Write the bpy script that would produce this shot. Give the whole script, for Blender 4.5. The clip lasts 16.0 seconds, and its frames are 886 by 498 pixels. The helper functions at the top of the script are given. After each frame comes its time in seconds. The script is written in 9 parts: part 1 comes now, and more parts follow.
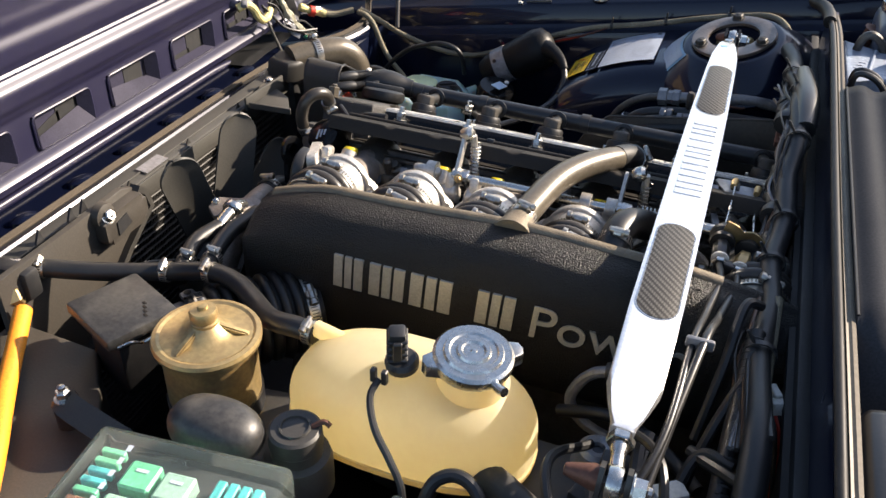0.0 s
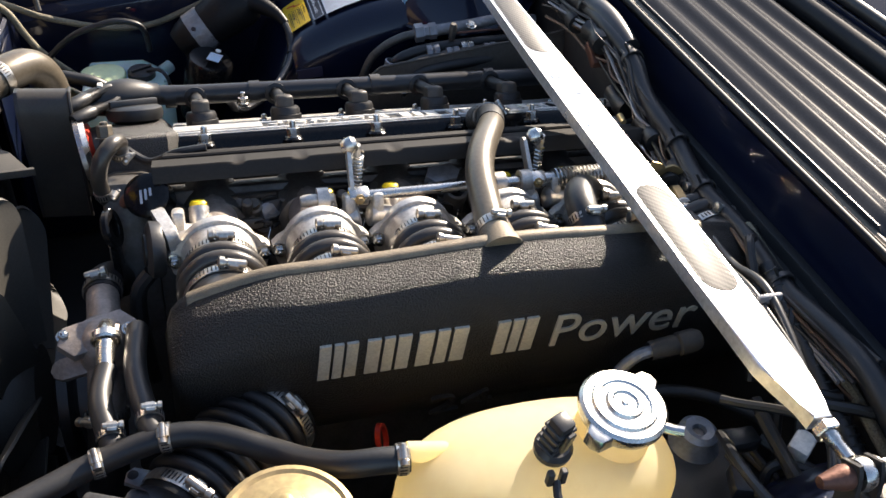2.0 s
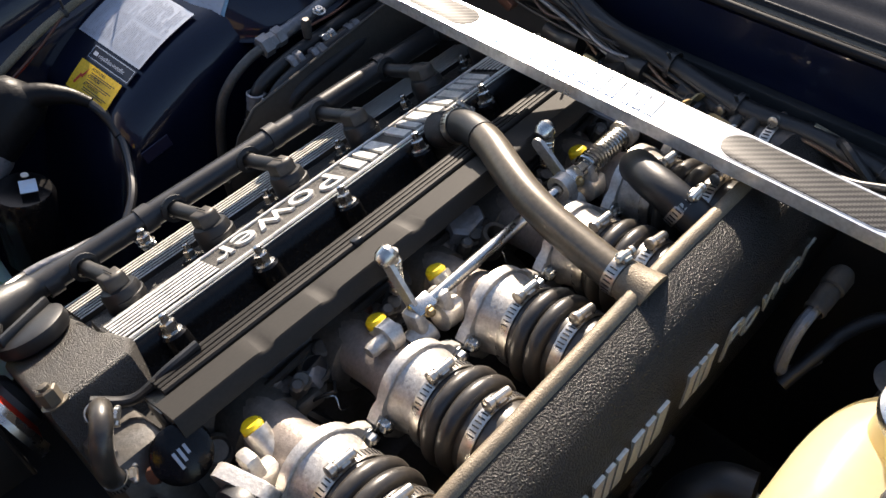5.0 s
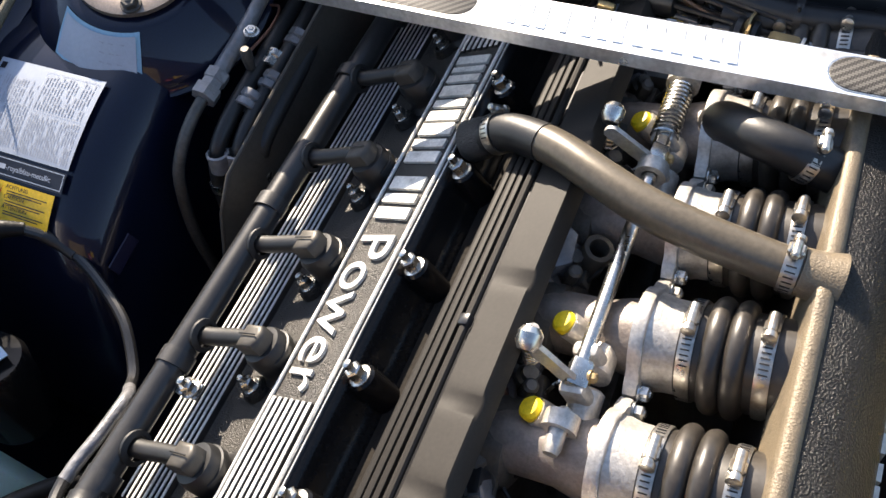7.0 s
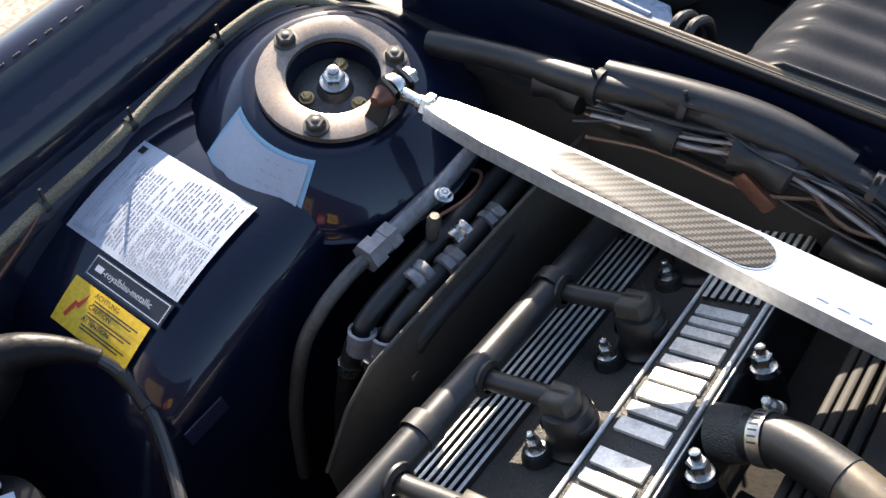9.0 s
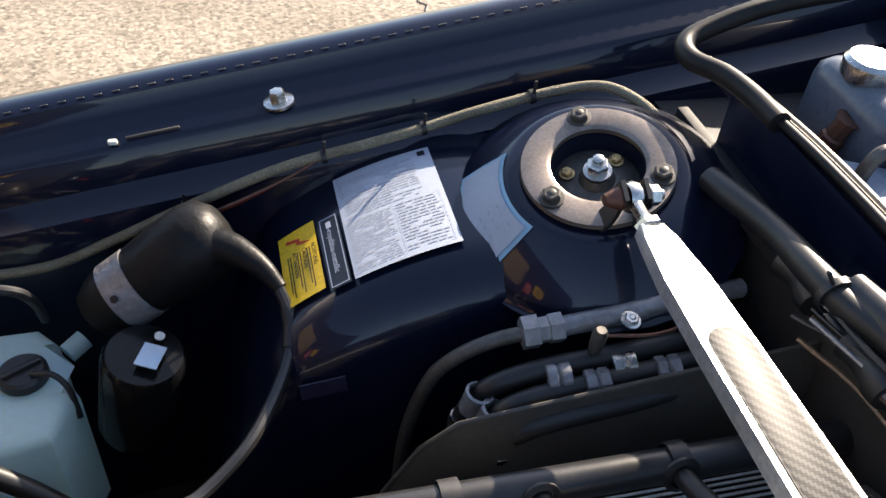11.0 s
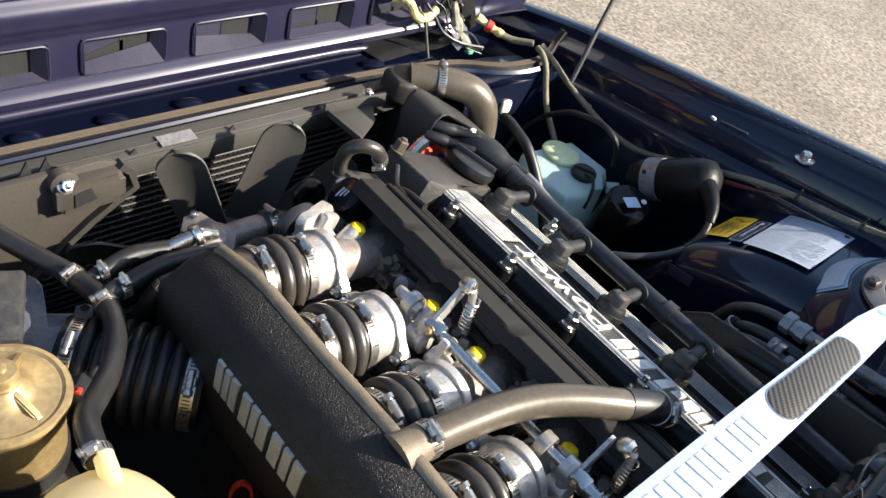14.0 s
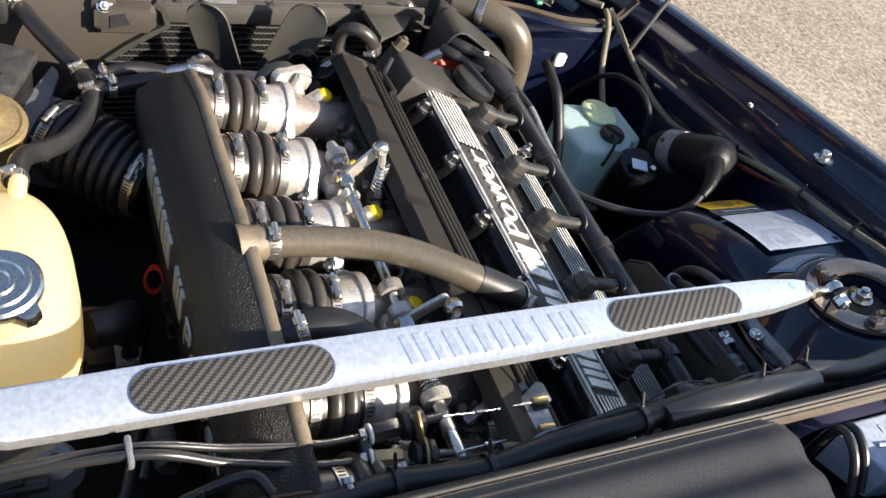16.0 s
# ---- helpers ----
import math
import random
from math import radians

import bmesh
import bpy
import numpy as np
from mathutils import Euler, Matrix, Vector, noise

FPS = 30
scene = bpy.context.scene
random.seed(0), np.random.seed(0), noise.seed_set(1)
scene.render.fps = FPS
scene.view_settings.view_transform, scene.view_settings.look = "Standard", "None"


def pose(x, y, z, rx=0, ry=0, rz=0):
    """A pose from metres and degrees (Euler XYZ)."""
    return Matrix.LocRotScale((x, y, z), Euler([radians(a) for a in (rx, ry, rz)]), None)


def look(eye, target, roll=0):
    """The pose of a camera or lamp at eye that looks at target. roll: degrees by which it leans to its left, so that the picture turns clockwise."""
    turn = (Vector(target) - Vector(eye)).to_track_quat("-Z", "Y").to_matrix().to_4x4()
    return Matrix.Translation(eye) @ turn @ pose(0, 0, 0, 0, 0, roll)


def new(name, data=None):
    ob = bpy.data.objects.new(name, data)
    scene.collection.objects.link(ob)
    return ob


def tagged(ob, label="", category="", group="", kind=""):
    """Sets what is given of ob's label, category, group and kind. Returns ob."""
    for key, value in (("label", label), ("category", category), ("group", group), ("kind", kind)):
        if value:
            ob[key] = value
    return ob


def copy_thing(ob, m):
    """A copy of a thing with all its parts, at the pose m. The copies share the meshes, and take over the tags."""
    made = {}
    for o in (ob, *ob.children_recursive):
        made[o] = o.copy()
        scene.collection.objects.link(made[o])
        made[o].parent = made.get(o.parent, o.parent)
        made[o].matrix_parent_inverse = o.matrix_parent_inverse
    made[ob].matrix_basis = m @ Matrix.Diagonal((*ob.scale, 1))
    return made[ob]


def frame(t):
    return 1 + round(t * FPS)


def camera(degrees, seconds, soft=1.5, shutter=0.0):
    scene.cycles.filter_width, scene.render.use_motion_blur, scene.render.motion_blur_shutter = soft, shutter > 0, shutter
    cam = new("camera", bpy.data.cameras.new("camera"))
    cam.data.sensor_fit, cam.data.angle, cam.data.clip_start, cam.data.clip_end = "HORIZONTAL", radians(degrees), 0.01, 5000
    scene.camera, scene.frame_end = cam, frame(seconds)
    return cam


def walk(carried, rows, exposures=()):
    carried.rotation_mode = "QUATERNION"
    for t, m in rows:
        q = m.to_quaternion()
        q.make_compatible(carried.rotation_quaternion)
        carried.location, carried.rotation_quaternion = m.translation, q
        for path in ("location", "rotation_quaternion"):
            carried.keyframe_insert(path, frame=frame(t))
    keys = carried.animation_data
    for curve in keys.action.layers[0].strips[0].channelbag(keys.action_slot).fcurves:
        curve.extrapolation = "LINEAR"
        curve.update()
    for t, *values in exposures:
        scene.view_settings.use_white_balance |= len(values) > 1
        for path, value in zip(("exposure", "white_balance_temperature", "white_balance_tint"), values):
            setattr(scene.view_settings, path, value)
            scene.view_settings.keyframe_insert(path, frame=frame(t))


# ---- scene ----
cam = camera(55.4, 16.0, soft=1.5)
PATH = [
    (0, (0.426, -1.009, 1.385), (-0.121, 0.544, 0.249), 2.2),
    (0.5, (0.276, -1.014, 1.389), (0.016, 0.599, 0.236), 2.0),
    (1, (0.194, -0.949, 1.376), (0.206, 0.663, 0.192), 3.0),
    (1.5, (0.118, -0.877, 1.373), (0.382, 0.674, 0.138), 4.8),
    (2, (-0.012, -0.847, 1.401), (0.525, 0.593, 0.121), 6.9),
    (2.5, (-0.1, -0.791, 1.432), (0.651, 0.519, 0.121), 9.3),
    (3, (-0.143, -0.719, 1.432), (0.746, 0.459, 0.083), 9.8),
    (3.5, (-0.149, -0.636, 1.433), (0.773, 0.469, 0.044), 8.4),
    (3.7, (-0.144, -0.607, 1.42), (0.767, 0.484, 0.013), 9.0),
    (5.8, (-0.127, -0.389, 1.41), (0.736, 0.458, -0.183), -18.8),
    (6, (-0.122, -0.36, 1.408), (0.714, 0.45, -0.219), -21.6),
    (6.5, (-0.115, -0.287, 1.429), (0.728, 0.426, -0.239), -20.3),
    (7, (-0.086, -0.234, 1.416), (0.825, 0.401, -0.247), -14.2),
    (7.5, (-0.068, -0.17, 1.396), (0.882, 0.414, -0.265), -8.8),
    (8, (-0.089, -0.111, 1.374), (0.89, 0.513, -0.254), -3.6),
    (8.5, (-0.055, -0.034, 1.355), (0.98, 0.623, -0.224), 2.2),
    (8.7, (-0.034, -0.027, 1.327), (1.056, 0.68, -0.194), 2.2),
    (11, (0.123, -0.128, 1.316), (0.569, 1.303, -0.007), 5.6),
    (11.5, (0.095, -0.27, 1.348), (0.215, 1.313, 0.132), 5.9),
    (12, (0.088, -0.403, 1.357), (-0.082, 1.202, 0.175), 8.3),
    (12.5, (0.177, -0.481, 1.354), (-0.339, 1.056, 0.183), 11.3),
    (13, (0.272, -0.549, 1.374), (-0.455, 0.886, 0.187), 13.2),
    (13.5, (0.368, -0.621, 1.439), (-0.461, 0.71, 0.197), 15.9),
    (14, (0.473, -0.635, 1.47), (-0.428, 0.589, 0.169), 19.1),
    (14.5, (0.568, -0.562, 1.489), (-0.435, 0.55, 0.163), 20.4),
    (15, (0.652, -0.513, 1.484), (-0.441, 0.454, 0.117), 20.7),
    (15.5, (0.717, -0.492, 1.501), (-0.411, 0.396, 0.109), 22.2),
    (16, (0.764, -0.473, 1.5), (-0.371, 0.4, 0.104), 22.4),
]
walk(cam, [(t, look(eye, target, roll)) for t, eye, target, roll in PATH], [(0.0, 1.40, 6800, 13), (1.0, 1.67, 6650, 12), (2.5, 1.63, 6720, 13), (3.5, 1.44, 6750, 14), (6.0, 1.48, 6750, 13), (6.5, 1.69, 6740, 13), (7.0, 1.74, 6730, 12), (8.5, 2.12, 6700, 11), (11.0, 1.80, 6850, 13), (11.5, 1.50, 6450, 10), (12.0, 1.06, 6350, 9), (13.0, 1.56, 6300, 9), (14.0, 1.54, 6320, 9), (15.0, 1.63, 6400, 10), (16.0, 1.50, 6480, 11)])

# ---------------------------------------------------------------- world and sun
SUN_EL, SUN_AZ = 29.5, 42.0          # degrees above the horizon; azimuth from +x towards +y
world = bpy.data.worlds.new("world")
scene.world = world
world.use_nodes = True
wn = world.node_tree
sky = wn.nodes.new("ShaderNodeTexSky")
sky.sky_type = "NISHITA"
sky.sun_disc = False
sky.sun_elevation = radians(SUN_EL)
sky.sun_rotation = radians(90 - SUN_AZ)
wn.nodes["Background"].inputs["Strength"].default_value = 0.10
wn.links.new(sky.outputs[0], wn.nodes["Background"].inputs["Color"])
sun = new("sun", bpy.data.lights.new("sun", "SUN"))
sun.data.energy = 5.0
sun.data.angle = radians(0.5)
sun.data.color = (1.0, 0.89, 0.74)
SUN_DIR = Vector((math.cos(radians(SUN_EL)) * math.cos(radians(SUN_AZ)), math.cos(radians(SUN_EL)) * math.sin(radians(SUN_AZ)), math.sin(radians(SUN_EL))))
sun.matrix_world = look(SUN_DIR * 20, (0, 0, 0))

# ---------------------------------------------------------------- materials
def material(name, color, rough=0.5, metal=0.0, grain=400.0, bump=0.0, dist=0.001, spread=0.15, stain=None, stain_amt=0.4,
             stain_scale=14.0, coat=0.0, rough_var=0.1, trans=0.0, sss=0.0, spec=0.5, coat_rough=0.06):
    """Principled surface with variation at two scales (grain and stains) and fine relief."""
    m = bpy.data.materials.new(name)
    m.use_nodes = True
    nt = m.node_tree
    b = nt.nodes["Principled BSDF"]
    tc = nt.nodes.new("ShaderNodeTexCoord")
    fine = nt.nodes.new("ShaderNodeTexNoise")
    fine.inputs["Scale"].default_value = grain
    fine.inputs["Detail"].default_value = 3
    wide = nt.nodes.new("ShaderNodeTexNoise")
    wide.inputs["Scale"].default_value = stain_scale
    wide.inputs["Detail"].default_value = 5
    wide.inputs["Roughness"].default_value = 0.65
    for n in (fine, wide):
        nt.links.new(tc.outputs["Object"], n.inputs["Vector"])
    ramp = nt.nodes.new("ShaderNodeValToRGB")
    lo = [max(0, c * (1 - spread)) for c in color]
    hi = [min(1, c * (1 + spread)) for c in color]
    ramp.color_ramp.elements[0].position, ramp.color_ramp.elements[1].position = 0.3, 0.7
    ramp.color_ramp.elements[0].color, ramp.color_ramp.elements[1].color = (*lo, 1), (*hi, 1)
    nt.links.new(fine.outputs[0], ramp.inputs[0])
    st = nt.nodes.new("ShaderNodeMapRange")
    st.inputs["From Min"].default_value, st.inputs["From Max"].default_value = 0.48, 0.72
    st.inputs["To Max"].default_value = stain_amt
    nt.links.new(wide.outputs[0], st.inputs[0])
    mix = nt.nodes.new("ShaderNodeMix")
    mix.data_type = "RGBA"
    sc = stain or [c * 0.55 for c in color]
    mix.inputs["B"].default_value = (*sc, 1)
    nt.links.new(st.outputs[0], mix.inputs["Factor"])
    nt.links.new(ramp.outputs[0], mix.inputs["A"])
    nt.links.new(mix.outputs["Result"], b.inputs["Base Color"])
    rr = nt.nodes.new("ShaderNodeMapRange")
    rr.inputs["To Min"].default_value, rr.inputs["To Max"].default_value = max(0.03, rough - rough_var), min(1, rough + rough_var)
    nt.links.new(wide.outputs[0], rr.inputs[0])
    nt.links.new(rr.outputs[0], b.inputs["Roughness"])
    b.inputs["Metallic"].default_value = metal
    b.inputs["Specular IOR Level"].default_value = spec
    b.inputs["Coat Weight"].default_value = coat
    b.inputs["Coat Roughness"].default_value = coat_rough
    b.inputs["Transmission Weight"].default_value = trans
    if sss:
        b.inputs["Subsurface Weight"].default_value = sss
        b.inputs["Subsurface Radius"].default_value = (0.05, 0.03, 0.012)
        b.inputs["Subsurface Scale"].default_value = 0.6
    if bump:
        bp = nt.nodes.new("ShaderNodeBump")
        bp.inputs["Strength"].default_value = bump
        bp.inputs["Distance"].default_value = dist
        nt.links.new(fine.outputs[0], bp.inputs["Height"])
        nt.links.new(bp.outputs[0], b.inputs["Normal"])
    return m


M = {}
M["crinkle"] = material("black_crinkle_paint", (0.0130, 0.0122, 0.0112), 0.35, spec=0.32, grain=620, bump=1.0, dist=0.0022, spread=0.3, stain=(0.030, 0.026, 0.021), stain_amt=0.5, rough_var=0.08)
M["black_plastic"] = material("black_plastic", (0.018, 0.018, 0.019), 0.42, grain=600, bump=0.15, dist=0.0005, stain=(0.06, 0.055, 0.05), stain_amt=0.4, stain_scale=22)
M["dusty_plastic"] = material("dusty_dark_plastic", (0.032, 0.030, 0.027), 0.52, grain=500, bump=0.2, dist=0.0006, stain=(0.075, 0.068, 0.056), stain_amt=0.5)
M["rubber"] = material("black_rubber", (0.011, 0.011, 0.0115), 0.45, grain=300, bump=0.18, dist=0.0006, stain=(0.032, 0.030, 0.027), stain_amt=0.4)
M["bronze_rubber"] = material("brown_aged_rubber_hose", (0.110, 0.092, 0.067), 0.33, grain=250, bump=0.12, dist=0.0005, stain=(0.065, 0.055, 0.042), stain_amt=0.5, rough_var=0.08, metal=0.25)
M["satin_black"] = material("satin_black_paint", (0.016, 0.016, 0.017), 0.33, grain=300, bump=0.12, dist=0.0004, stain=(0.05, 0.046, 0.04), stain_amt=0.45)
M["grey_rail"] = material("satin_brown_black_rail", (0.018, 0.0155, 0.0128), 0.60, metal=0.0, spec=0.24, grain=350, bump=0.06, dist=0.0003, stain=(0.018, 0.016, 0.014), stain_amt=0.4, stain_scale=7)
M["aged_cast"] = material("aged_pinkish_cast_aluminium", (0.26, 0.225, 0.20), 0.48, metal=0.45, grain=300, bump=0.4, dist=0.001, stain=(0.12, 0.095, 0.08), stain_amt=0.7, stain_scale=34)
M["cast"] = material("cast_aluminium", (0.55, 0.52, 0.475), 0.42, metal=0.6, grain=330, bump=0.4, dist=0.0009, stain=(0.17, 0.145, 0.115), stain_amt=0.75, stain_scale=30)
M["dirty_cast"] = material("dirty_cast_aluminium", (0.10, 0.095, 0.088), 0.5, metal=0.55, grain=260, bump=0.4, dist=0.001, stain=(0.05, 0.042, 0.035), stain_amt=0.8, stain_scale=30)
M["chrome"] = material("bright_zinc", (0.54, 0.53, 0.50), 0.27, metal=1.0, grain=300, bump=0.06, dist=0.0004, stain=(0.35, 0.31, 0.26), stain_amt=0.5, stain_scale=60)
M["clamp"] = material("zinc_clamp_steel", (0.46, 0.44, 0.40), 0.30, metal=0.9, grain=300, bump=0.08, dist=0.0003, stain=(0.24, 0.165, 0.10), stain_amt=0.75, stain_scale=70)
M["polished"] = material("polished_aluminium", (0.90, 0.90, 0.89), 0.30, metal=0.82, grain=220, bump=0.1, dist=0.0004, stain=(0.70, 0.72, 0.75), stain_amt=0.35, stain_scale=9, rough_var=0.10)
M["letter"] = material("bare_raised_letter_metal", (0.52, 0.50, 0.43), 0.40, metal=0.45, grain=500, bump=0.2, dist=0.0004, stain=(0.22, 0.2, 0.17))
M["strip"] = material("bare_fin_metal", (0.74, 0.73, 0.69), 0.36, metal=0.25, grain=500, bump=0.15, dist=0.0003, stain=(0.16, 0.15, 0.14), stain_amt=0.6, stain_scale=40)
M["brass"] = material("yellow_zinc_plating", (0.45, 0.33, 0.155), 0.40, metal=0.7, grain=200, bump=0.08, dist=0.0004, stain=(0.30, 0.20, 0.11), stain_amt=0.7, stain_scale=26)
M["worn_lip"] = material("worn_tan_edge", (0.17, 0.135, 0.09), 0.5, metal=0.2, grain=700, bump=0.6, dist=0.001, stain=(0.05, 0.045, 0.04), stain_amt=0.6, stain_scale=40)
M["copper"] = material("rusty_bushing", (0.13, 0.06, 0.042), 0.5, metal=0.6, grain=300, bump=0.3, stain=(0.12, 0.05, 0.03))
M["seal_rubber"] = material("brown_ribbed_seal_rubber", (0.078, 0.062, 0.045), 0.72, grain=300, bump=0.2, dist=0.0005, stain=(0.045, 0.038, 0.03), stain_amt=0.6, spec=0.2)
M["matte_cover"] = material("aged_black_plastic_cover", (0.034, 0.0355, 0.040), 0.30, grain=500, bump=0.06, dist=0.0003, stain=(0.018, 0.021, 0.027), stain_amt=0.4, stain_scale=7, spec=0.008, rough_var=0.06)
M["faded_grey"] = material("faded_grey_dusty_plastic", (0.050, 0.0475, 0.042), 0.55, grain=450, bump=0.15, dist=0.0005, stain=(0.065, 0.061, 0.053), stain_amt=0.55, stain_scale=14)
M["label_cyan"] = material("pale_cyan_paper", (0.24, 0.43, 0.58), 0.4, grain=300, spread=0.05)
M["dusty_crinkle"] = material("dusty_black_crinkle_paint", (0.034, 0.031, 0.027), 0.44, grain=700, bump=1.0, dist=0.0020, spread=0.45, stain=(0.070, 0.062, 0.050), stain_amt=0.5, stain_scale=20, rough_var=0.08, spec=0.6)
# black seal rubber as it looks in the sun, with that light in its colour
M["cowl_lip"] = material("tan_sunlit_rubber", (0.125, 0.102, 0.074), 0.5, grain=300, bump=0.1, dist=0.0003, stain=(0.05, 0.043, 0.034), stain_amt=0.5, spec=0.3)
M["boot_rubber"] = material("crumpled_black_boot_rubber", (0.007, 0.007, 0.0075), 0.46, grain=60, bump=0.5, dist=0.003, stain=(0.016, 0.015, 0.014), stain_amt=0.4, spec=0.2)
M["scuttle_paint"] = material("polished_dark_blue_paint", (0.003, 0.0045, 0.014), 0.14, metal=0.05, grain=900, spread=0.2, stain=(0.007, 0.008, 0.014), stain_amt=0.3, rough_var=0.03, spec=0.2)
M["shield"] = material("dull_brown_grey_sheet", (0.062, 0.056, 0.048), 0.50, metal=0.25, grain=200, bump=0.1, dist=0.0004, stain=(0.04, 0.036, 0.032), stain_amt=0.6, stain_scale=18)
M["tower_steel"] = material("brown_plated_steel", (0.27, 0.225, 0.19), 0.34, metal=0.8, grain=400, bump=0.1, dist=0.0003, stain=(0.07, 0.055, 0.045), stain_amt=0.5, stain_scale=30)
M["bellows"] = material("dark_aged_bellows_rubber", (0.030, 0.026, 0.022), 0.36, grain=250, bump=0.12, dist=0.0005, stain=(0.085, 0.072, 0.056), stain_amt=0.55, stain_scale=40)
M["dusty_lid"] = material("sun_faded_dusty_plastic", (0.043, 0.037, 0.030), 0.55, grain=400, bump=0.25, dist=0.0006, stain=(0.035, 0.032, 0.028), stain_amt=0.6, stain_scale=16)
M["mid_cast"] = material("oily_cast_aluminium", (0.12, 0.112, 0.10), 0.48, metal=0.5, grain=300, bump=0.35, dist=0.0008, stain=(0.045, 0.04, 0.033), stain_amt=0.8, stain_scale=34)
M["alloy"] = material("blue_grey_alloy_plate", (0.19, 0.205, 0.23), 0.38, metal=0.4, grain=260, bump=0.06, dist=0.0003, stain=(0.12, 0.13, 0.145), stain_amt=0.5, stain_scale=20)
M["box_lid"] = material("mottled_black_moulded_lid", (0.028, 0.027, 0.026), 0.45, grain=220, bump=0.2, dist=0.0006, spread=0.35, stain=(0.075, 0.07, 0.062), stain_amt=0.8, stain_scale=38)
M["smoky"] = material("smoky_blue_grey_plastic", (0.085, 0.10, 0.13), 0.30, grain=200, bump=0.05, dist=0.0004, stain=(0.05, 0.06, 0.08), stain_amt=0.5, stain_scale=12)
M["pale_casing"] = material("pale_blue_grey_plastic", (0.30, 0.34, 0.41), 0.28, grain=200, bump=0.05, dist=0.0004, stain=(0.18, 0.21, 0.27), stain_amt=0.5, stain_scale=16)
M["brown_wire"] = material("brown_insulated_wire", (0.085, 0.045, 0.025), 0.45, grain=300)
M["seal_black"] = material("matt_black_seal_rubber", (0.008, 0.008, 0.009), 0.5, grain=300, bump=0.2, dist=0.0005, stain=(0.035, 0.033, 0.03), stain_amt=0.4, spec=0.22)
M["yellow"] = material("yellow_plastic_cap", (0.75, 0.55, 0.01), 0.45, grain=500, stain=(0.45, 0.3, 0.02), stain_amt=0.4, stain_scale=120)
M["red"] = material("red_plastic", (0.52, 0.036, 0.018), 0.4, grain=400)
M["orange"] = material("orange_sleeve", (0.80, 0.27, 0.02), 0.5, grain=300, bump=0.2)
M["paint"] = material("dark_blue_metallic_paint", (0.0038, 0.0066, 0.0205), 0.3, metal=0.1, grain=900, spread=0.3, stain=(0.010, 0.010, 0.015), stain_amt=0.35, coat=0.58, coat_rough=0.05, rough_var=0.06, spec=0.16)
M["hood_paint"] = material("dark_blue_violet_hood_paint", (0.014, 0.013, 0.036), 0.46, metal=0.12, grain=900, spread=0.3, stain=(0.03, 0.028, 0.05), stain_amt=0.4, coat=0.38, coat_rough=0.30, spec=0.3)
M["hood_inner"] = material("dull_violet_primer", (0.030, 0.028, 0.048), 0.65, grain=500, spread=0.25, stain=(0.016, 0.015, 0.024), stain_amt=0.5, spec=0.15)
M["tank"] = material("yellowed_translucent_plastic", (0.98, 0.90, 0.66), 0.30, grain=120, spread=0.05, stain=(0.96, 0.78, 0.36), stain_amt=0.4, stain_scale=9, bump=0.04, dist=0.0006)
M["washer"] = material("pale_blue_translucent_plastic", (0.57, 0.74, 0.72), 0.45, grain=150, spread=0.05, stain=(0.55, 0.66, 0.62), stain_amt=0.5, sss=0.4)
M["washer_lid"] = material("pale_green_plastic", (0.56, 0.66, 0.40), 0.45, grain=150, spread=0.06)
M["white"] = material("white_plastic", (0.7, 0.68, 0.62), 0.5, grain=300)
M["loom"] = material("woven_olive_loom", (0.19, 0.165, 0.11), 0.75, grain=700, bump=0.9, dist=0.0015, spread=0.45, stain=(0.07, 0.062, 0.045), stain_amt=0.6)
M["wire_yellow"] = material("aged_yellow_wrapped_tape", (0.62, 0.52, 0.22), 0.55, grain=220, bump=0.7, dist=0.0018, stain=(0.30, 0.22, 0.08), stain_amt=0.7, stain_scale=70)
M["tape"] = material("silvery_grey_tape", (0.22, 0.22, 0.23), 0.3, metal=0.3, grain=160, bump=0.6, dist=0.002, stain=(0.06, 0.06, 0.06), stain_amt=0.5)
M["foil"] = material("crumpled_silver_yellow_tape", (0.42, 0.40, 0.30), 0.35, metal=0.35, grain=160, bump=0.6, dist=0.002, stain=(0.16, 0.13, 0.06), stain_amt=0.8, stain_scale=90)
M["grime"] = material("oily_black_grime", (0.016, 0.014, 0.012), 0.85, grain=220, bump=0.6, dist=0.0015, stain=(0.030, 0.025, 0.020), stain_amt=0.6, stain_scale=40, spec=0.12)
M["gloss_black"] = material("gloss_black_enamel", (0.006, 0.006, 0.0065), 0.20, grain=200, spread=0.2, coat=0.0, spec=0.22)
# undersides, and flat pieces painted as shade in the hood's openings
M["dark"] = material("dark_underside_and_shade", (0.012, 0.012, 0.013), 0.65, grain=90, bump=0.3, dist=0.002, stain=(0.03, 0.027, 0.024))
M["foam"] = material("tan_felt", (0.30, 0.22, 0.12), 0.95, grain=500, bump=1.0, dist=0.003, stain=(0.2, 0.14, 0.07))
M["fins"] = material("radiator_core_metal", (0.026, 0.025, 0.024), 0.55, metal=0.2, grain=300)
M["paper"] = material("white_printed_paper", (0.35, 0.39, 0.46), 0.4, grain=300, spread=0.04, stain=(0.44, 0.48, 0.54), stain_amt=0.4, stain_scale=30)
M["paper_blue"] = material("pale_blue_paper", (0.42, 0.55, 0.68), 0.4, grain=300, spread=0.05, stain=(0.58, 0.55, 0.56), stain_amt=0.9, stain_scale=25)
M["ink"] = material("grey_ink", (0.31, 0.335, 0.39), 0.5, grain=300)
M["label_yellow"] = material("yellow_label", (0.72, 0.47, 0.02), 0.4, grain=300, stain=(0.5, 0.32, 0.03))
M["label_black"] = material("black_label", (0.012, 0.013, 0.02), 0.35, grain=300)
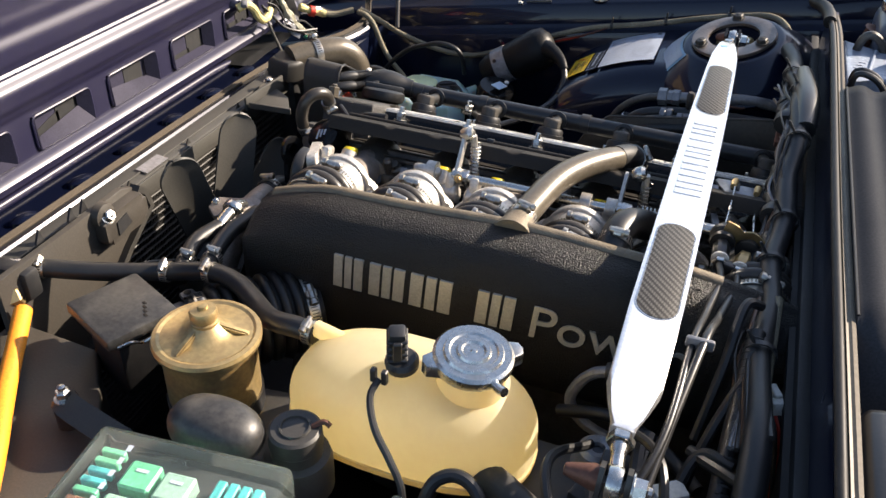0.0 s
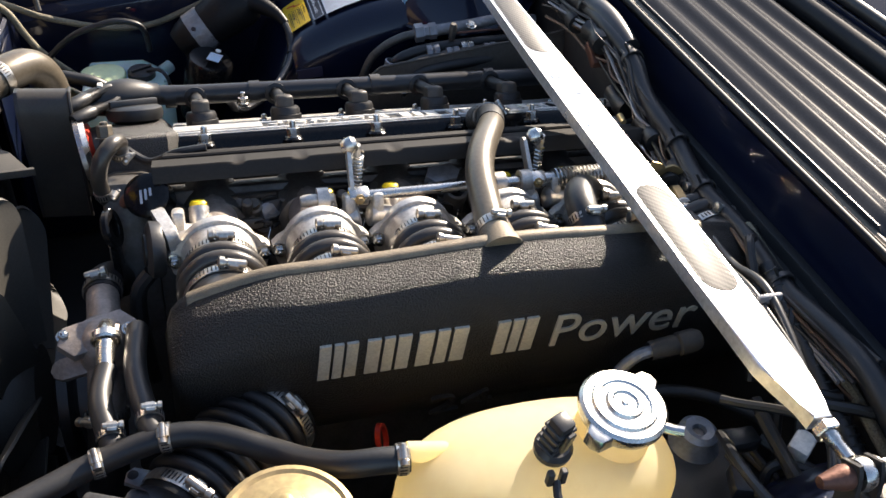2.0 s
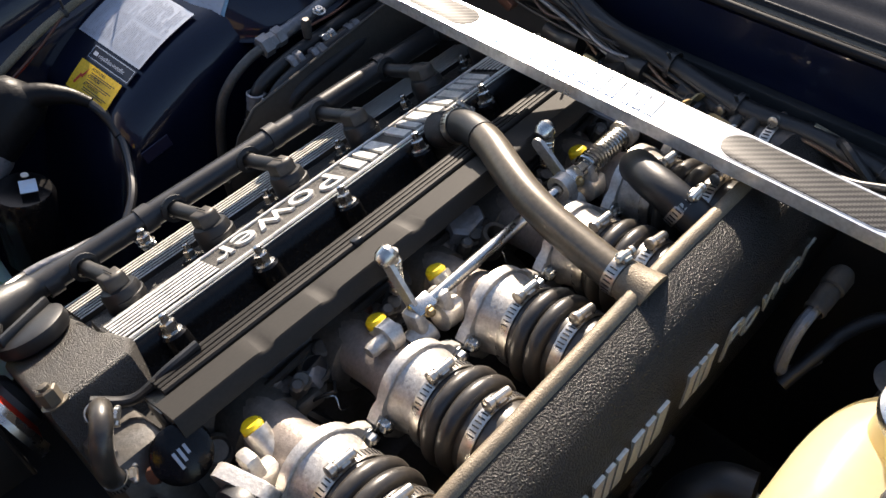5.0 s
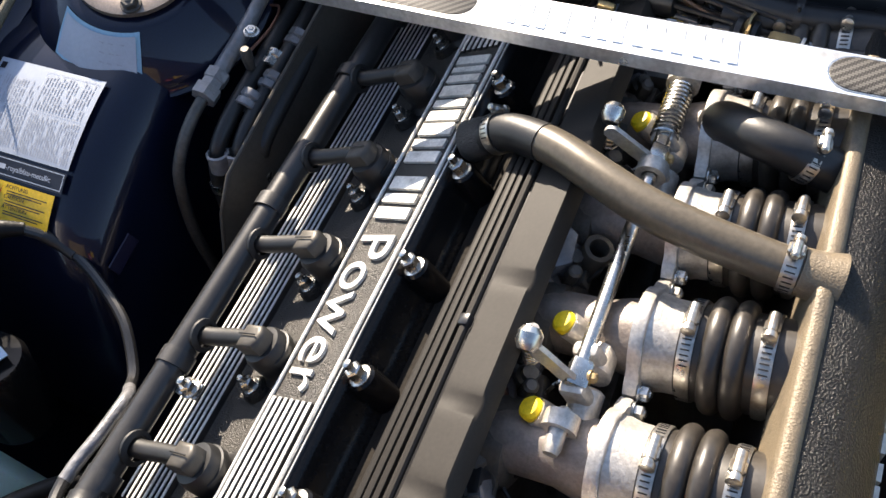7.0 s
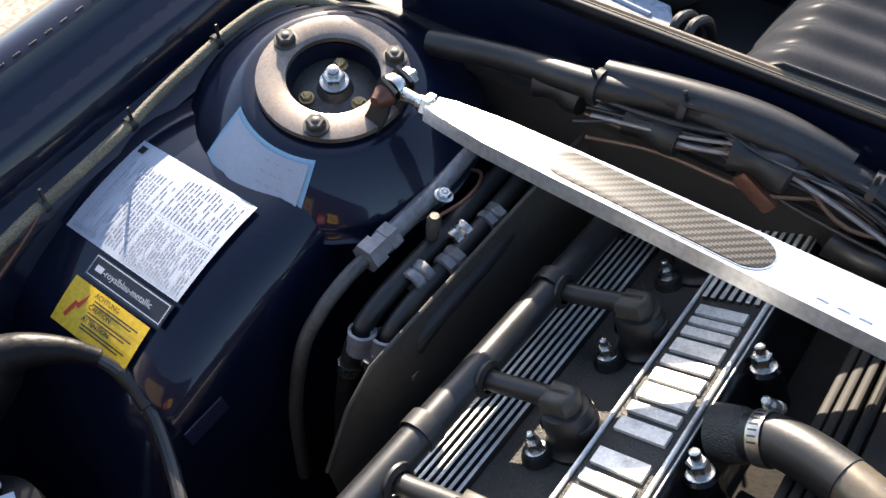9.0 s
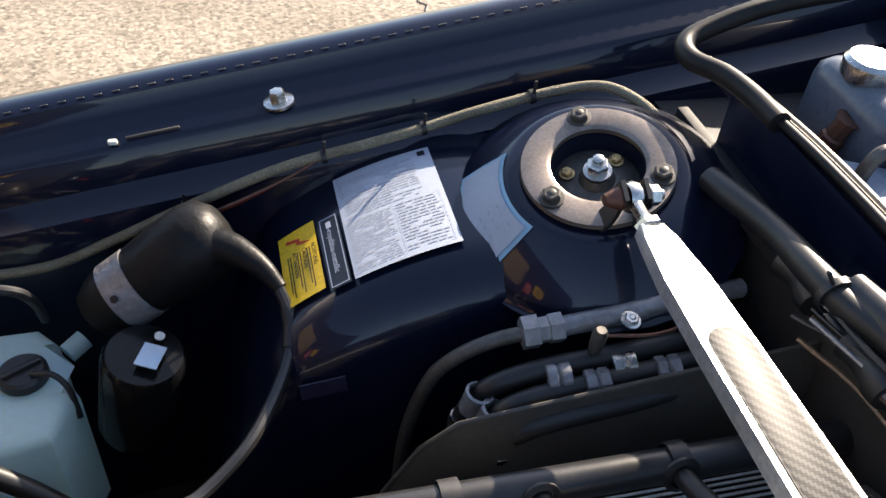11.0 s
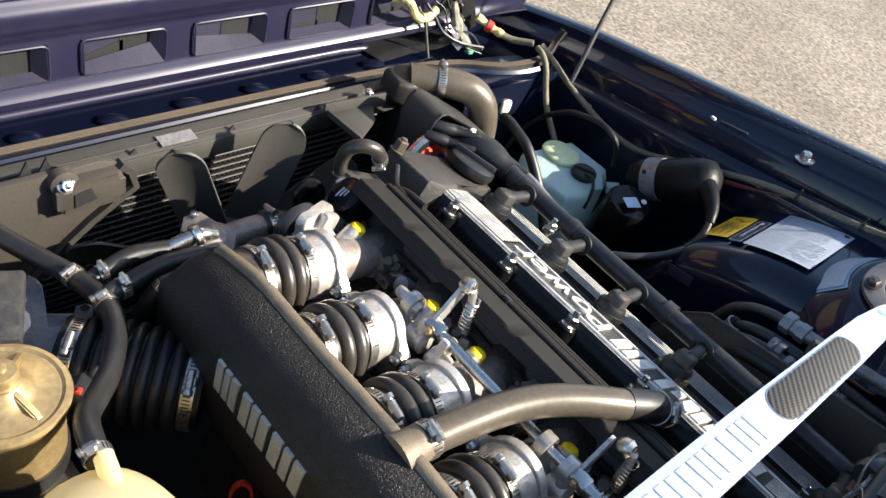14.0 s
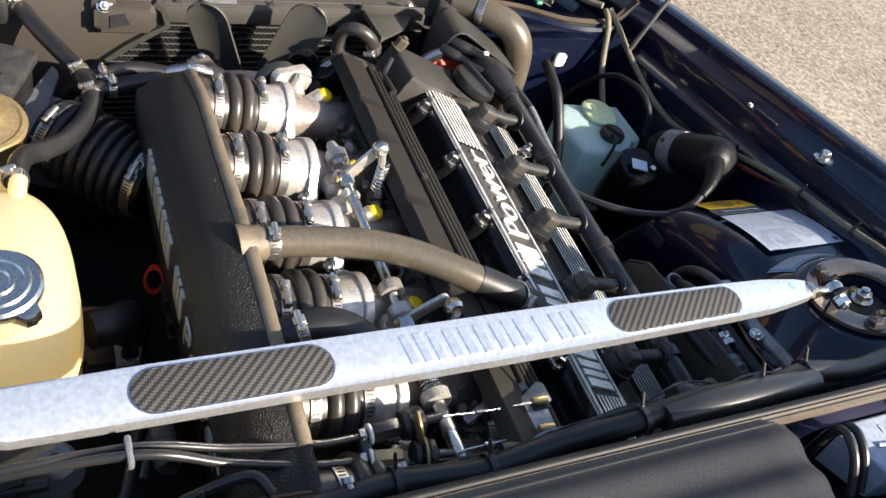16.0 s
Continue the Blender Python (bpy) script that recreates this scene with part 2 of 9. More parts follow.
M["bluegreen"] = material("teal_fuse", (0.05, 0.35, 0.36), 0.35, grain=300, spread=0.2)
M["green"] = material("green_fuse", (0.09, 0.34, 0.20), 0.35, grain=300, spread=0.2)
M["olive"] = material("relay_cover", (0.22, 0.33, 0.28), 0.4, grain=300, spread=0.15)
M["brown"] = material("brown_fuse", (0.16, 0.07, 0.045), 0.4, grain=300)
M["iron"] = material("rough_manhole_iron", (0.10, 0.10, 0.105), 0.55, metal=0.4, grain=90, bump=0.4, dist=0.002)


def glass(name, tint, rough=0.05, clear=1.0):
    m = bpy.data.materials.new(name)
    m.use_nodes = True
    b = m.node_tree.nodes["Principled BSDF"]
    b.inputs["Base Color"].default_value = (*tint, 1)
    b.inputs["Roughness"].default_value = rough
    b.inputs["Transmission Weight"].default_value = clear
    b.inputs["IOR"].default_value = 1.2
    return m


M["clear_lid"] = glass("clear_greenish_lid", (0.78, 0.95, 0.92), 0.03, 0.97)
M["windscreen"] = glass("windscreen_glass", (0.8, 0.9, 0.9), 0.02)


def carbon_material():
    """Woven carbon cloth: diagonal light and dark bundles."""
    m = bpy.data.materials.new("carbon_weave")
    m.use_nodes = True
    nt = m.node_tree
    b = nt.nodes["Principled BSDF"]
    tc = nt.nodes.new("ShaderNodeTexCoord")
    sep = nt.nodes.new("ShaderNodeSeparateXYZ")
    nt.links.new(tc.outputs["Object"], sep.inputs[0])

    def calc(op, p, q=None):
        n = nt.nodes.new("ShaderNodeMath")
        n.operation = op
        for k, s in enumerate((p, q)):
            if s is None:
                continue
            if isinstance(s, (int, float)):
                n.inputs[k].default_value = s
            else:
                nt.links.new(s, n.inputs[k])
        return n.outputs[0]
    u, v = calc("MULTIPLY", sep.outputs[0], 470.0), calc("MULTIPLY", sep.outputs[1], 470.0)
    step = calc("FLOORED_MODULO", calc("ADD", calc("FLOOR", u), calc("FLOOR", v)), 4.0)
    over = calc("LESS_THAN", step, 1.5)
    fu, fv = calc("PINGPONG", u, 0.5), calc("PINGPONG", v, 0.5)
    along = calc("ADD", calc("MULTIPLY", over, fu), calc("MULTIPLY", calc("SUBTRACT", 1.0, over), fv))
    tone = calc("ADD", calc("MULTIPLY", over, 0.42), calc("MULTIPLY", along, 0.55))
    r = nt.nodes.new("ShaderNodeValToRGB")
    r.color_ramp.elements[0].position, r.color_ramp.elements[1].position = 0.05, 0.7
    r.color_ramp.elements[0].color, r.color_ramp.elements[1].color = (0.012, 0.011, 0.011, 1), (0.105, 0.100, 0.092, 1)
    nt.links.new(tone, r.inputs[0])
    nt.links.new(r.outputs[0], b.inputs["Base Color"])
    b.inputs["Roughness"].default_value = 0.5
    b.inputs["Metallic"].default_value = 0.0
    b.inputs["Specular IOR Level"].default_value = 0.2
    return m


M["carbon"] = carbon_material()


def translucent_material(base, name, color, share):
    """A thin plastic wall that lets part of the light through: the base surface mixed with a translucent one."""
    m = bpy.data.materials[base]
    nt = m.node_tree
    b = nt.nodes["Principled BSDF"]
    tr = nt.nodes.new("ShaderNodeBsdfTranslucent")
    tr.inputs["Color"].default_value = (*color, 1)
    mix = nt.nodes.new("ShaderNodeMixShader")
    mix.inputs[0].default_value = share
    nt.links.new(b.outputs[0], mix.inputs[1])
    nt.links.new(tr.outputs[0], mix.inputs[2])
    nt.links.new(mix.outputs[0], nt.nodes["Material Output"].inputs["Surface"])
    m.name = name
    return m


translucent_material("yellowed_translucent_plastic", "yellowed_translucent_tank_wall", (1.0, 0.88, 0.55), 0.68)
translucent_material("pale_blue_translucent_plastic", "pale_blue_translucent_bottle_wall", (0.70, 0.90, 0.92), 0.35)


def asphalt_material():
    m = bpy.data.materials.new("exposed_aggregate_paving")
    m.use_nodes = True
    nt = m.node_tree
    b = nt.nodes["Principled BSDF"]
    tc = nt.nodes.new("ShaderNodeTexCoord")
    v = nt.nodes.new("ShaderNodeTexVoronoi")
    v.inputs["Scale"].default_value = 75
    n1 = nt.nodes.new("ShaderNodeTexNoise")
    n1.inputs["Scale"].default_value = 55
    n1.inputs["Detail"].default_value = 6
    n2 = nt.nodes.new("ShaderNodeTexNoise")
    n2.inputs["Scale"].default_value = 1.6
    n2.inputs["Detail"].default_value = 6
    for n in (v, n1, n2):
        nt.links.new(tc.outputs["Object"], n.inputs["Vector"])
    r = nt.nodes.new("ShaderNodeValToRGB")
    e = r.color_ramp.elements
    e[0].position, e[0].color = 0.0, (0.076, 0.066, 0.053, 1)
    e[1].position, e[1].color = 1.0, (0.41, 0.355, 0.28, 1)
    k = e.new(0.45)
    k.color = (0.222, 0.188, 0.145, 1)
    sep = nt.nodes.new("ShaderNodeSeparateColor")
    nt.links.new(v.outputs["Color"], sep.inputs[0])
    mx = nt.nodes.new("ShaderNodeMath")
    mx.operation = "MULTIPLY_ADD"
    mx.inputs[1].default_value = 0.55
    nt.links.new(sep.outputs[0], mx.inputs[0])
    sc = nt.nodes.new("ShaderNodeMapRange")
    sc.inputs["From Min"].default_value, sc.inputs["From Max"].default_value = 0.3, 0.7
    sc.inputs["To Max"].default_value = 0.5
    nt.links.new(n1.outputs[0], sc.inputs[0])
    nt.links.new(sc.outputs[0], mx.inputs[2])
    nt.links.new(mx.outputs[0], r.inputs[0])
    mix = nt.nodes.new("ShaderNodeMix")
    mix.data_type = "RGBA"
    mix.blend_type = "MULTIPLY"
    mix.inputs["Factor"].default_value = 1.0
    r2 = nt.nodes.new("ShaderNodeValToRGB")
    r2.color_ramp.elements[0].position, r2.color_ramp.elements[1].position = 0.35, 0.62
    r2.color_ramp.elements[0].color, r2.color_ramp.elements[1].color = (0.72, 0.70, 0.68, 1), (1, 1, 1, 1)
    nt.links.new(n2.outputs[0], r2.inputs[0])
    nt.links.new(r.outputs[0], mix.inputs["A"])
    nt.links.new(r2.outputs[0], mix.inputs["B"])
    nt.links.new(mix.outputs["Result"], b.inputs["Base Color"])
    b.inputs["Roughness"].default_value = 0.85
    bp = nt.nodes.new("ShaderNodeBump")
    bp.inputs["Strength"].default_value = 0.6
    bp.inputs["Distance"].default_value = 0.004
    nt.links.new(mx.outputs[0], bp.inputs["Height"])
    nt.links.new(bp.outputs[0], b.inputs["Normal"])
    return m


M["asphalt"] = asphalt_material()

# ---------------------------------------------------------------- mesh helpers
X, Y, Z = Vector((1, 0, 0)), Vector((0, 1, 0)), Vector((0, 0, 1))
TILT_ENGINE = radians(-25)                                   # the slant of the engine to the car's right
ENG = Matrix.Translation((0, 0, 0.86)) @ Matrix.Rotation(TILT_ENGINE, 4, "X")


def thing(name, at, label, category, group="", kind=""):
    ob = new(name)
    ob.empty_display_size = 0.02
    ob.location = at
    return tagged(ob, label, category, group, kind)


def finish(bm, name, mat, smooth=35):
    bmesh.ops.recalc_face_normals(bm, faces=bm.faces)
    me = bpy.data.meshes.new(name)
    bm.to_mesh(me)
    bm.free()
    me.materials.append(mat)
    if smooth:
        me.polygons.foreach_set("use_smooth", [True] * len(me.polygons))
        me.set_sharp_from_angle(angle=radians(smooth))
    return me


def spot(ob):
    """World place of a thing, from the locations of it and of its parents."""
    p = Vector(ob.location)
    while ob.parent:
        ob = ob.parent
        p = p + Vector(ob.location)
    return p


def part(name, bm, mat, parent, label="", smooth=35, kind=""):
    """One mesh object under a thing; the mesh is given in the world's coordinates."""
    at = spot(parent)
    bmesh.ops.translate(bm, vec=-at, verts=bm.verts)
    ob = new(name, finish(bm, name, mat, smooth))
    ob.parent = parent
    return tagged(ob, label, kind=kind)


def solo(name, bm, mat, at, label, category, group="", kind="", smooth=35):
    bmesh.ops.translate(bm, vec=-Vector(at), verts=bm.verts)
    ob = new(name, finish(bm, name, mat, smooth))
    ob.location = at
    return tagged(ob, label, category, group, kind)


def basis(o, d, up=Z):
    """A frame at o whose z runs along d."""
    d = Vector(d).normalized()
    x = Vector(up).cross(d)
    if x.length < 1e-4:
        x = X.cross(d) if abs(d.x) < 0.9 else Y.cross(d)
    x.normalize()
    y = d.cross(x)
    m = Matrix((x, y, d)).transposed().to_4x4()
    m.translation = o
    return m


def lathe(profile, m=None, seg=28, bm=None, arc=360.0, start=0.0):
    """A turned form: profile of (radius, height) round the z of m."""
    bm = bm or bmesh.new()
    m = m or Matrix()
    full = arc >= 360
    n = seg if full else seg + 1
    rings = []
    for r, h in profile:
        if r < 1e-6:
            rings.append([bm.verts.new(m @ Vector((0, 0, h)))])
        else:
            rings.append([bm.verts.new(m @ Vector((r * math.cos(radians(start + arc * i / seg)), r * math.sin(radians(start + arc * i / seg)), h))) for i in range(n)])
    for a, b in zip(rings, rings[1:]):
        for i in range(seg):
            j = (i + 1) % n if full else i + 1
            q = [a[i % len(a)], a[j % len(a)], b[j % len(b)], b[i % len(b)]]
            f = []
            for v in q:
                if v not in f:
                    f.append(v)
            if len(f) > 2:
                bm.faces.new(f)
    r0, r1 = profile[0][0], profile[-1][0]
    if full and len(profile) > 2 and r0 == r1 and r0 <= min(p[0] for p in profile) + 1e-6 and r0 > 0:
        a, b = rings[-1], rings[0]                             # a ring: close it with an inner wall, and leave its hole open
        for i in range(seg):
            bm.faces.new((a[i], a[(i + 1) % seg], b[(i + 1) % seg], b[i]))
        return bm
    for ring in (rings[0], rings[-1]):
        if full and len(ring) > 2:
            bm.faces.new(ring)
    return bm


def smooth_path(pts, n=8):
    """Catmull-Rom through the points."""
    p = [Vector(q) for q in pts]
    p = [2 * p[0] - p[1]] + p + [2 * p[-1] - p[-2]]
    out = []
    for i in range(1, len(p) - 2):
        a, b, c, d = p[i - 1:i + 3]
        for k in range(n):
            t = k / n
            out.append(0.5 * (2 * b + (c - a) * t + (2 * a - 5 * b + 4 * c - d) * t * t + (3 * b - a - 3 * c + d) * t ** 3))
    out.append(p[-2])
    return out


def sweep(pts, shape, bm=None, closed=True, scale=None, up=Z):
    """Sweeps a flat shape (list of (a, b)) along the points."""
    bm = bm or bmesh.new()
    pts = [Vector(p) for p in pts]
    x = None
    rings = []
    for i, p in enumerate(pts):
        d = (pts[min(i + 1, len(pts) - 1)] - pts[max(i - 1, 0)]).normalized()
        if x is None:
            x = Vector(up).cross(d)
            if x.length < 1e-3:
                x = X.cross(d)
        x = (x - d * x.dot(d)).normalized()
        y = d.cross(x)
        s = scale(i / (len(pts) - 1)) if scale else 1
        rings.append([bm.verts.new(p + s * (a * x + b * y)) for a, b in shape])
    k = len(shape)
    for a, b in zip(rings, rings[1:]):
        for i in range(k if closed else k - 1):
            bm.faces.new((a[i], a[(i + 1) % k], b[(i + 1) % k], b[i]))
    if closed:
        bm.faces.new(rings[0])
        bm.faces.new(rings[-1][::-1])
    return bm


def circle(r, n=12):
    return [(r * math.cos(2 * math.pi * i / n), r * math.sin(2 * math.pi * i / n)) for i in range(n)]


def tube(pts, r, n=10, seg=12, bm=None, scale=None):
    return sweep(smooth_path(pts, n) if n > 1 else pts, circle(r, seg), bm, scale=scale)


def rbox(size, m=None, bevel=0.002, seg=2, bm=None):
    """A box with rounded edges, centred in the frame m."""
    b = bmesh.new()
    bmesh.ops.create_cube(b, size=1)
    bmesh.ops.scale(b, vec=size, verts=b.verts)
    if bevel:
        bmesh.ops.bevel(b, geom=b.edges[:], offset=min(bevel, min(size) * 0.45), segments=seg, affect="EDGES", profile=0.5)
    b.transform(m or Matrix())
    if bm is None:
        return b
    me = bpy.data.meshes.new("tmp")
    b.to_mesh(me)
    b.free()
    bm.from_mesh(me)
    bpy.data.meshes.remove(me)
    return bm


def prism(poly, z0, z1, m=None, bevel=0.0, seg=2, bm=None):
    """A plate of the outline poly, from z0 to z1 in the frame m."""
    b = bmesh.new()
    lo = [b.verts.new((x, y, z0)) for x, y in poly]
    hi = [b.verts.new((x, y, z1)) for x, y in poly]
    n = len(poly)
    b.faces.new(lo[::-1])
    top = b.faces.new(hi)
    for i in range(n):
        b.faces.new((lo[i], lo[(i + 1) % n], hi[(i + 1) % n], hi[i]))
    if bevel:
        bmesh.ops.bevel(b, geom=list(top.edges), offset=bevel, segments=seg, affect="EDGES", profile=0.5)
    b.transform(m or Matrix())
    if bm is None:
        return b
    me = bpy.data.meshes.new("tmp")
    b.to_mesh(me)
    b.free()
    bm.from_mesh(me)
    bpy.data.meshes.remove(me)
    return bm


def rounded(w, h, r, n=5):
    """Outline of a rounded rectangle."""
    out = []
    for cx, cy, a in ((w / 2 - r, h / 2 - r, 0), (-w / 2 + r, h / 2 - r, 90), (-w / 2 + r, -h / 2 + r, 180), (w / 2 - r, -h / 2 + r, 270)):
        for i in range(n + 1):
            t = radians(a + 90 * i / n)
            out.append((cx + r * math.cos(t), cy + r * math.sin(t)))
    return out


def extrude_x(profile, x0, x1, shift=None, n=1):
    """A sheet: the (y, z) profile drawn along x; shift(x) gives (dy, dz)."""
    bm = bmesh.new()
    rows = []
    for i in range(n + 1):
        x = x0 + (x1 - x0) * i / n
        dy, dz = shift(x) if shift else (0, 0)
        rows.append([bm.verts.new((x, y + dy, z + dz)) for y, z in profile])
    for a, b in zip(rows, rows[1:]):
        for i in range(len(profile) - 1):
            bm.faces.new((a[i], a[i + 1], b[i + 1], b[i]))
    return bm


def thicken(bm, t):
    bmesh.ops.recalc_face_normals(bm, faces=bm.faces)
    bmesh.ops.solidify(bm, geom=bm.faces[:], thickness=t)
    return bm


def nut(bm, at, d, r=0.006, h=0.007, stud=0.006):
    """A washer, a hexagonal nut and the end of its stud."""
    m = basis(at, d)
    lathe([(r * 1.38, 0), (r * 1.38, 0.0013), (r * 1.2, 0.0016)], m, 16, bm)
    lathe([(r * 1.05, 0.0015), (r * 1.05, h), (r * 0.85, h + 0.0012)], m, 6, bm)
    lathe([(r * 0.55, h), (r * 0.55, h + stud), (r * 0.3, h + stud + 0.001)], m, 10, bm)
    return bm


def hose_clamp(name, parent, at, axis, r, screw, width=0.010, label="steel worm-drive hose clamp"):
    """A slotted band round a hose with its screw housing on the side `screw`."""
    m = basis(at, axis, screw)
    bm = lathe([(r, -width / 2), (r + 0.0010, -width / 2), (r + 0.0013, -width * 0.3), (r + 0.0013, width * 0.3), (r + 0.0010, width / 2), (r, width / 2)], m, 28)
    ax = Vector(axis).normalized()
    s = Vector(screw)
    s = (s - ax * s.dot(ax)).normalized()
    t = ax.cross(s)
    c = Vector(at) + s * (r + 0.0032)
    rbox((0.010, width * 1.05, 0.0055), basis(c, s, ax), 0.0015, 1, bm)
    k = min(1.0, 0.45 + r * 22)
    lathe([(0.0026 * k, -0.0115 * k), (0.0040 * k, -0.0100 * k), (0.0042 * k, 0.0060 * k), (0.0034 * k, 0.0065 * k), (0.0034 * k, 0.0080 * k), (0.0052 * k, 0.0085 * k), (0.0052 * k, 0.0130 * k), (0.0036 * k, 0.0138 * k)], basis(c + s * 0.0014, t), 12, bm)
    band = part(name, bm, M["clamp"], parent, label)
    slots = bmesh.new()
    for k in range(-9, 10):
        if abs(k) > 2:
            a = k * min(0.26, 0.0036 / r)
            d = s * math.cos(a) + t * math.sin(a)
            rbox((0.0011, width * 0.62, 0.0006), basis(Vector(at) + d * (r + 0.0013), d, ax), 0.0, 1, slots)
    part("slotted_band", slots, M["dark"], band, smooth=0, kind="stuff")
    return band


def words(text, size, depth, m, bm=None):
    """Raised lettering in the built-in font, as a bmesh in the frame m (x along the line, y up)."""
    cu = bpy.data.curves.new("words", "FONT")
    cu.body, cu.size, cu.extrude = text, size, depth
    cu.resolution_u = 4
    cu.bevel_depth = 0.0
    ob = bpy.data.objects.new("words", cu)
    scene.collection.objects.link(ob)
    bpy.context.view_layer.update()
    me = bpy.data.meshes.new_from_object(ob)
    bpy.data.objects.remove(ob)
    bpy.data.curves.remove(cu)
    b = bm or bmesh.new()
    me.transform(m)
    b.from_mesh(me)
    bpy.data.meshes.remove(me)
    return b


# ================================================================ the setting
def fz(x):
    """Height of the bay's side rail, which falls towards the front."""
    return 0.850 + 0.17 * x


ground_bm = bmesh.new()
bmesh.ops.create_grid(ground_bm, x_segments=8, y_segments=8, size=400)
solo("ground", ground_bm, M["asphalt"], (0, 0, 0), "tan exposed-aggregate paving in sunlight", "ground", kind="structure")

# cracks in the paving, as shallow dark grooves filled with grit
crack_bm = bmesh.new()
random.seed(4)
for p0, p1, n in (((-0.20, 4.55), (0.22, 3.845), 10), ((0.22, 3.845), (0.62, 3.31), 12), ((0.62, 3.31), (0.80, 2.80), 10), ((0.80, 2.80), (0.80, 2.45), 8), ((0.80, 2.45), (0.88, 1.95), 9)):
    pts = []
    for i in range(n + 1):
        t = i / n
        pts.append(Vector((p0[0] + (p1[0] - p0[0]) * t + random.uniform(-.014, .014) * (0 < i < n), p0[1] + (p1[1] - p0[1]) * t + random.uniform(-.014, .014) * (0 < i < n), 0.001)))
    sweep(pts, [(-.007, 0), (0, .003), (.007, 0)], crack_bm, closed=True)
solo("paving_crack", crack_bm, M["dark"], (0.3, 3.2, 0), "dark gritty crack running across the paving", "crack", kind="structure")

manhole = thing("manhole_cover", (-0.10, 4.02, 0), "round ribbed iron manhole cover set in the paving", "manhole cover")
mh_m = Matrix.Translation((-0.10, 4.02, 0)) @ Matrix.Rotation(radians(35), 4, "Z")
part("rim", lathe([(0.40, 0), (0.40, 0.008), (0.37, 0.008), (0.37, 0.003), (0.0, 0.003)], mh_m, 48), M["iron"], manhole)
for i in range(-14, 15):
    y = i * 0.025
    half = math.sqrt(max(0.0, 0.36 ** 2 - y * y))
    for s in (-1, 1):
        lo = 0.05
        if half > lo + 0.02:
            part("rib", rbox((half - lo, 0.012, 0.006), mh_m @ Matrix.Translation((s * (half + lo) / 2, y, 0.006)), 0.002, 1), M["iron"], manhole)
part("centre_bar", rbox((0.07, 0.70, 0.007), mh_m @ Matrix.Translation((0, 0, 0.006)), 0.002, 1), M["iron"], manhole)

# ---------------------------------------------------------------- the car's body round the bay
body = thing("car_body", (0.1, -0.13, 0.3), "dark royal-blue metallic car body round an open engine bay", "car body")
MID = -0.13                                                     # the car's centre line


def fender(side):
    prof = [(0.500, -0.46), (0.515, -0.14), (0.520, -0.060), (0.524, -0.048), (0.545, -0.044), (0.552, -0.038), (0.556, -0.006), (0.562, 0.0),
            (0.598, 0.004), (0.604, 0.010), (0.608, 0.022), (0.618, 0.027), (0.640, 0.026), (0.664, 0.014), (0.690, -0.02), (0.715, -0.09), (0.73, -0.2), (0.735, -0.5)]
    if side < 0:
        prof = [(2 * MID - y, z) for y, z in prof]
    bm = extrude_x(prof, -0.60, 1.15, lambda x: (-0.10 * side * max(0, -0.25 - x) ** 1.5, fz(x) - 0.05 * max(0.0, -0.3 - x)), 36)
    return thicken(bm, 0.002)


part("fender", fender(1), M["paint"], body, "dark blue fender with a ledge inside", 40)
part("fender", fender(-1), M["paint"], body, "", 40)

# spot-welded seam along the ledge: short raised dashes
for i in range(74):
    x = -0.33 + i * 0.0165
    part("weld_mark", rbox((0.008, 0.0018, 0.0010), Matrix.Translation((x, 0.612, fz(x) + 0.0255)) @ Matrix.Rotation(radians(-9.6), 4, "Y"), 0.0006, 1), M["dusty_plastic"], body)


def rail_bolt(x, y, z, r=0.0082):
    bm = lathe([(r * 1.8, 0), (r * 1.8, 0.003), (r * 1.3, 0.004)], basis((x, y, z), (-.17, 0, 1)), 18)
    lathe([(r, 0.003), (r, 0.011), (r * 0.8, 0.014), (r * 0.4, 0.0145)], basis((x, y, z), (-.17, 0, 1)), 6, bm)
    return bm


part("bolt", rail_bolt(0.165, 0.570, fz(0.165) + 0.0015), M["chrome"], body, "zinc hexagon bolt on the ledge")
part("clip", rbox((0.009, 0.006, 0.005), Matrix.Translation((0.012, 0.561, fz(0.012) + 0.003)), 0.002), M["white"], body, "small white clip")
part("trim_strip", rbox((0.050, 0.003, 0.003), Matrix.Translation((0.048, 0.563, fz(0.048) + 0.003)) @ Matrix.Rotation(radians(-9.6), 4, "Y"), 0.001), M["dusty_plastic"], body)


# wheel-arch bulge that carries the labels, and the strut tower behind it
def arch_z(x):
    return 0.487 + math.sqrt(max(0.0, 0.370 ** 2 - (x - 0.37) ** 2)) - 5.0 * max(0.0, 0.150 - x) ** 1.5


def arch(side):
    bm = bmesh.new()
    rows = []
    for i in range(33):
        x = 0.06 + i * 0.44 / 32
        z = arch_z(x)
        row = []
        for k in range(9):                                        # rounded inner edge
            a = radians(90 * k / 8)
            row.append((x, 0.385 - 0.055 * math.sin(a), z - 0.055 + 0.055 * math.cos(a)))
        row = [(x, 0.56, z + 0.004), (x, 0.50, z + 0.004), (x, 0.44, z + 0.002)] + row
        row.append((x, 0.318, z - 0.16))
        row.append((x, 0.31, 0.36))
        rows.append([bm.verts.new((p[0], p[1] if side > 0 else 2 * MID - p[1], max(p[2], 0.34))) for p in row])
    for a, b in zip(rows, rows[1:]):
        for i in range(len(a) - 1):
            bm.faces.new((a[i], a[i + 1], b[i + 1], b[i]))
    bm.faces.new(rows[0])
    return bm


part("wheel_arch", arch(1), M["paint"], body, "dark blue rounded wheel-arch bulge", 60)
part("wheel_arch", arch(-1), M["paint"], body, "", 60)

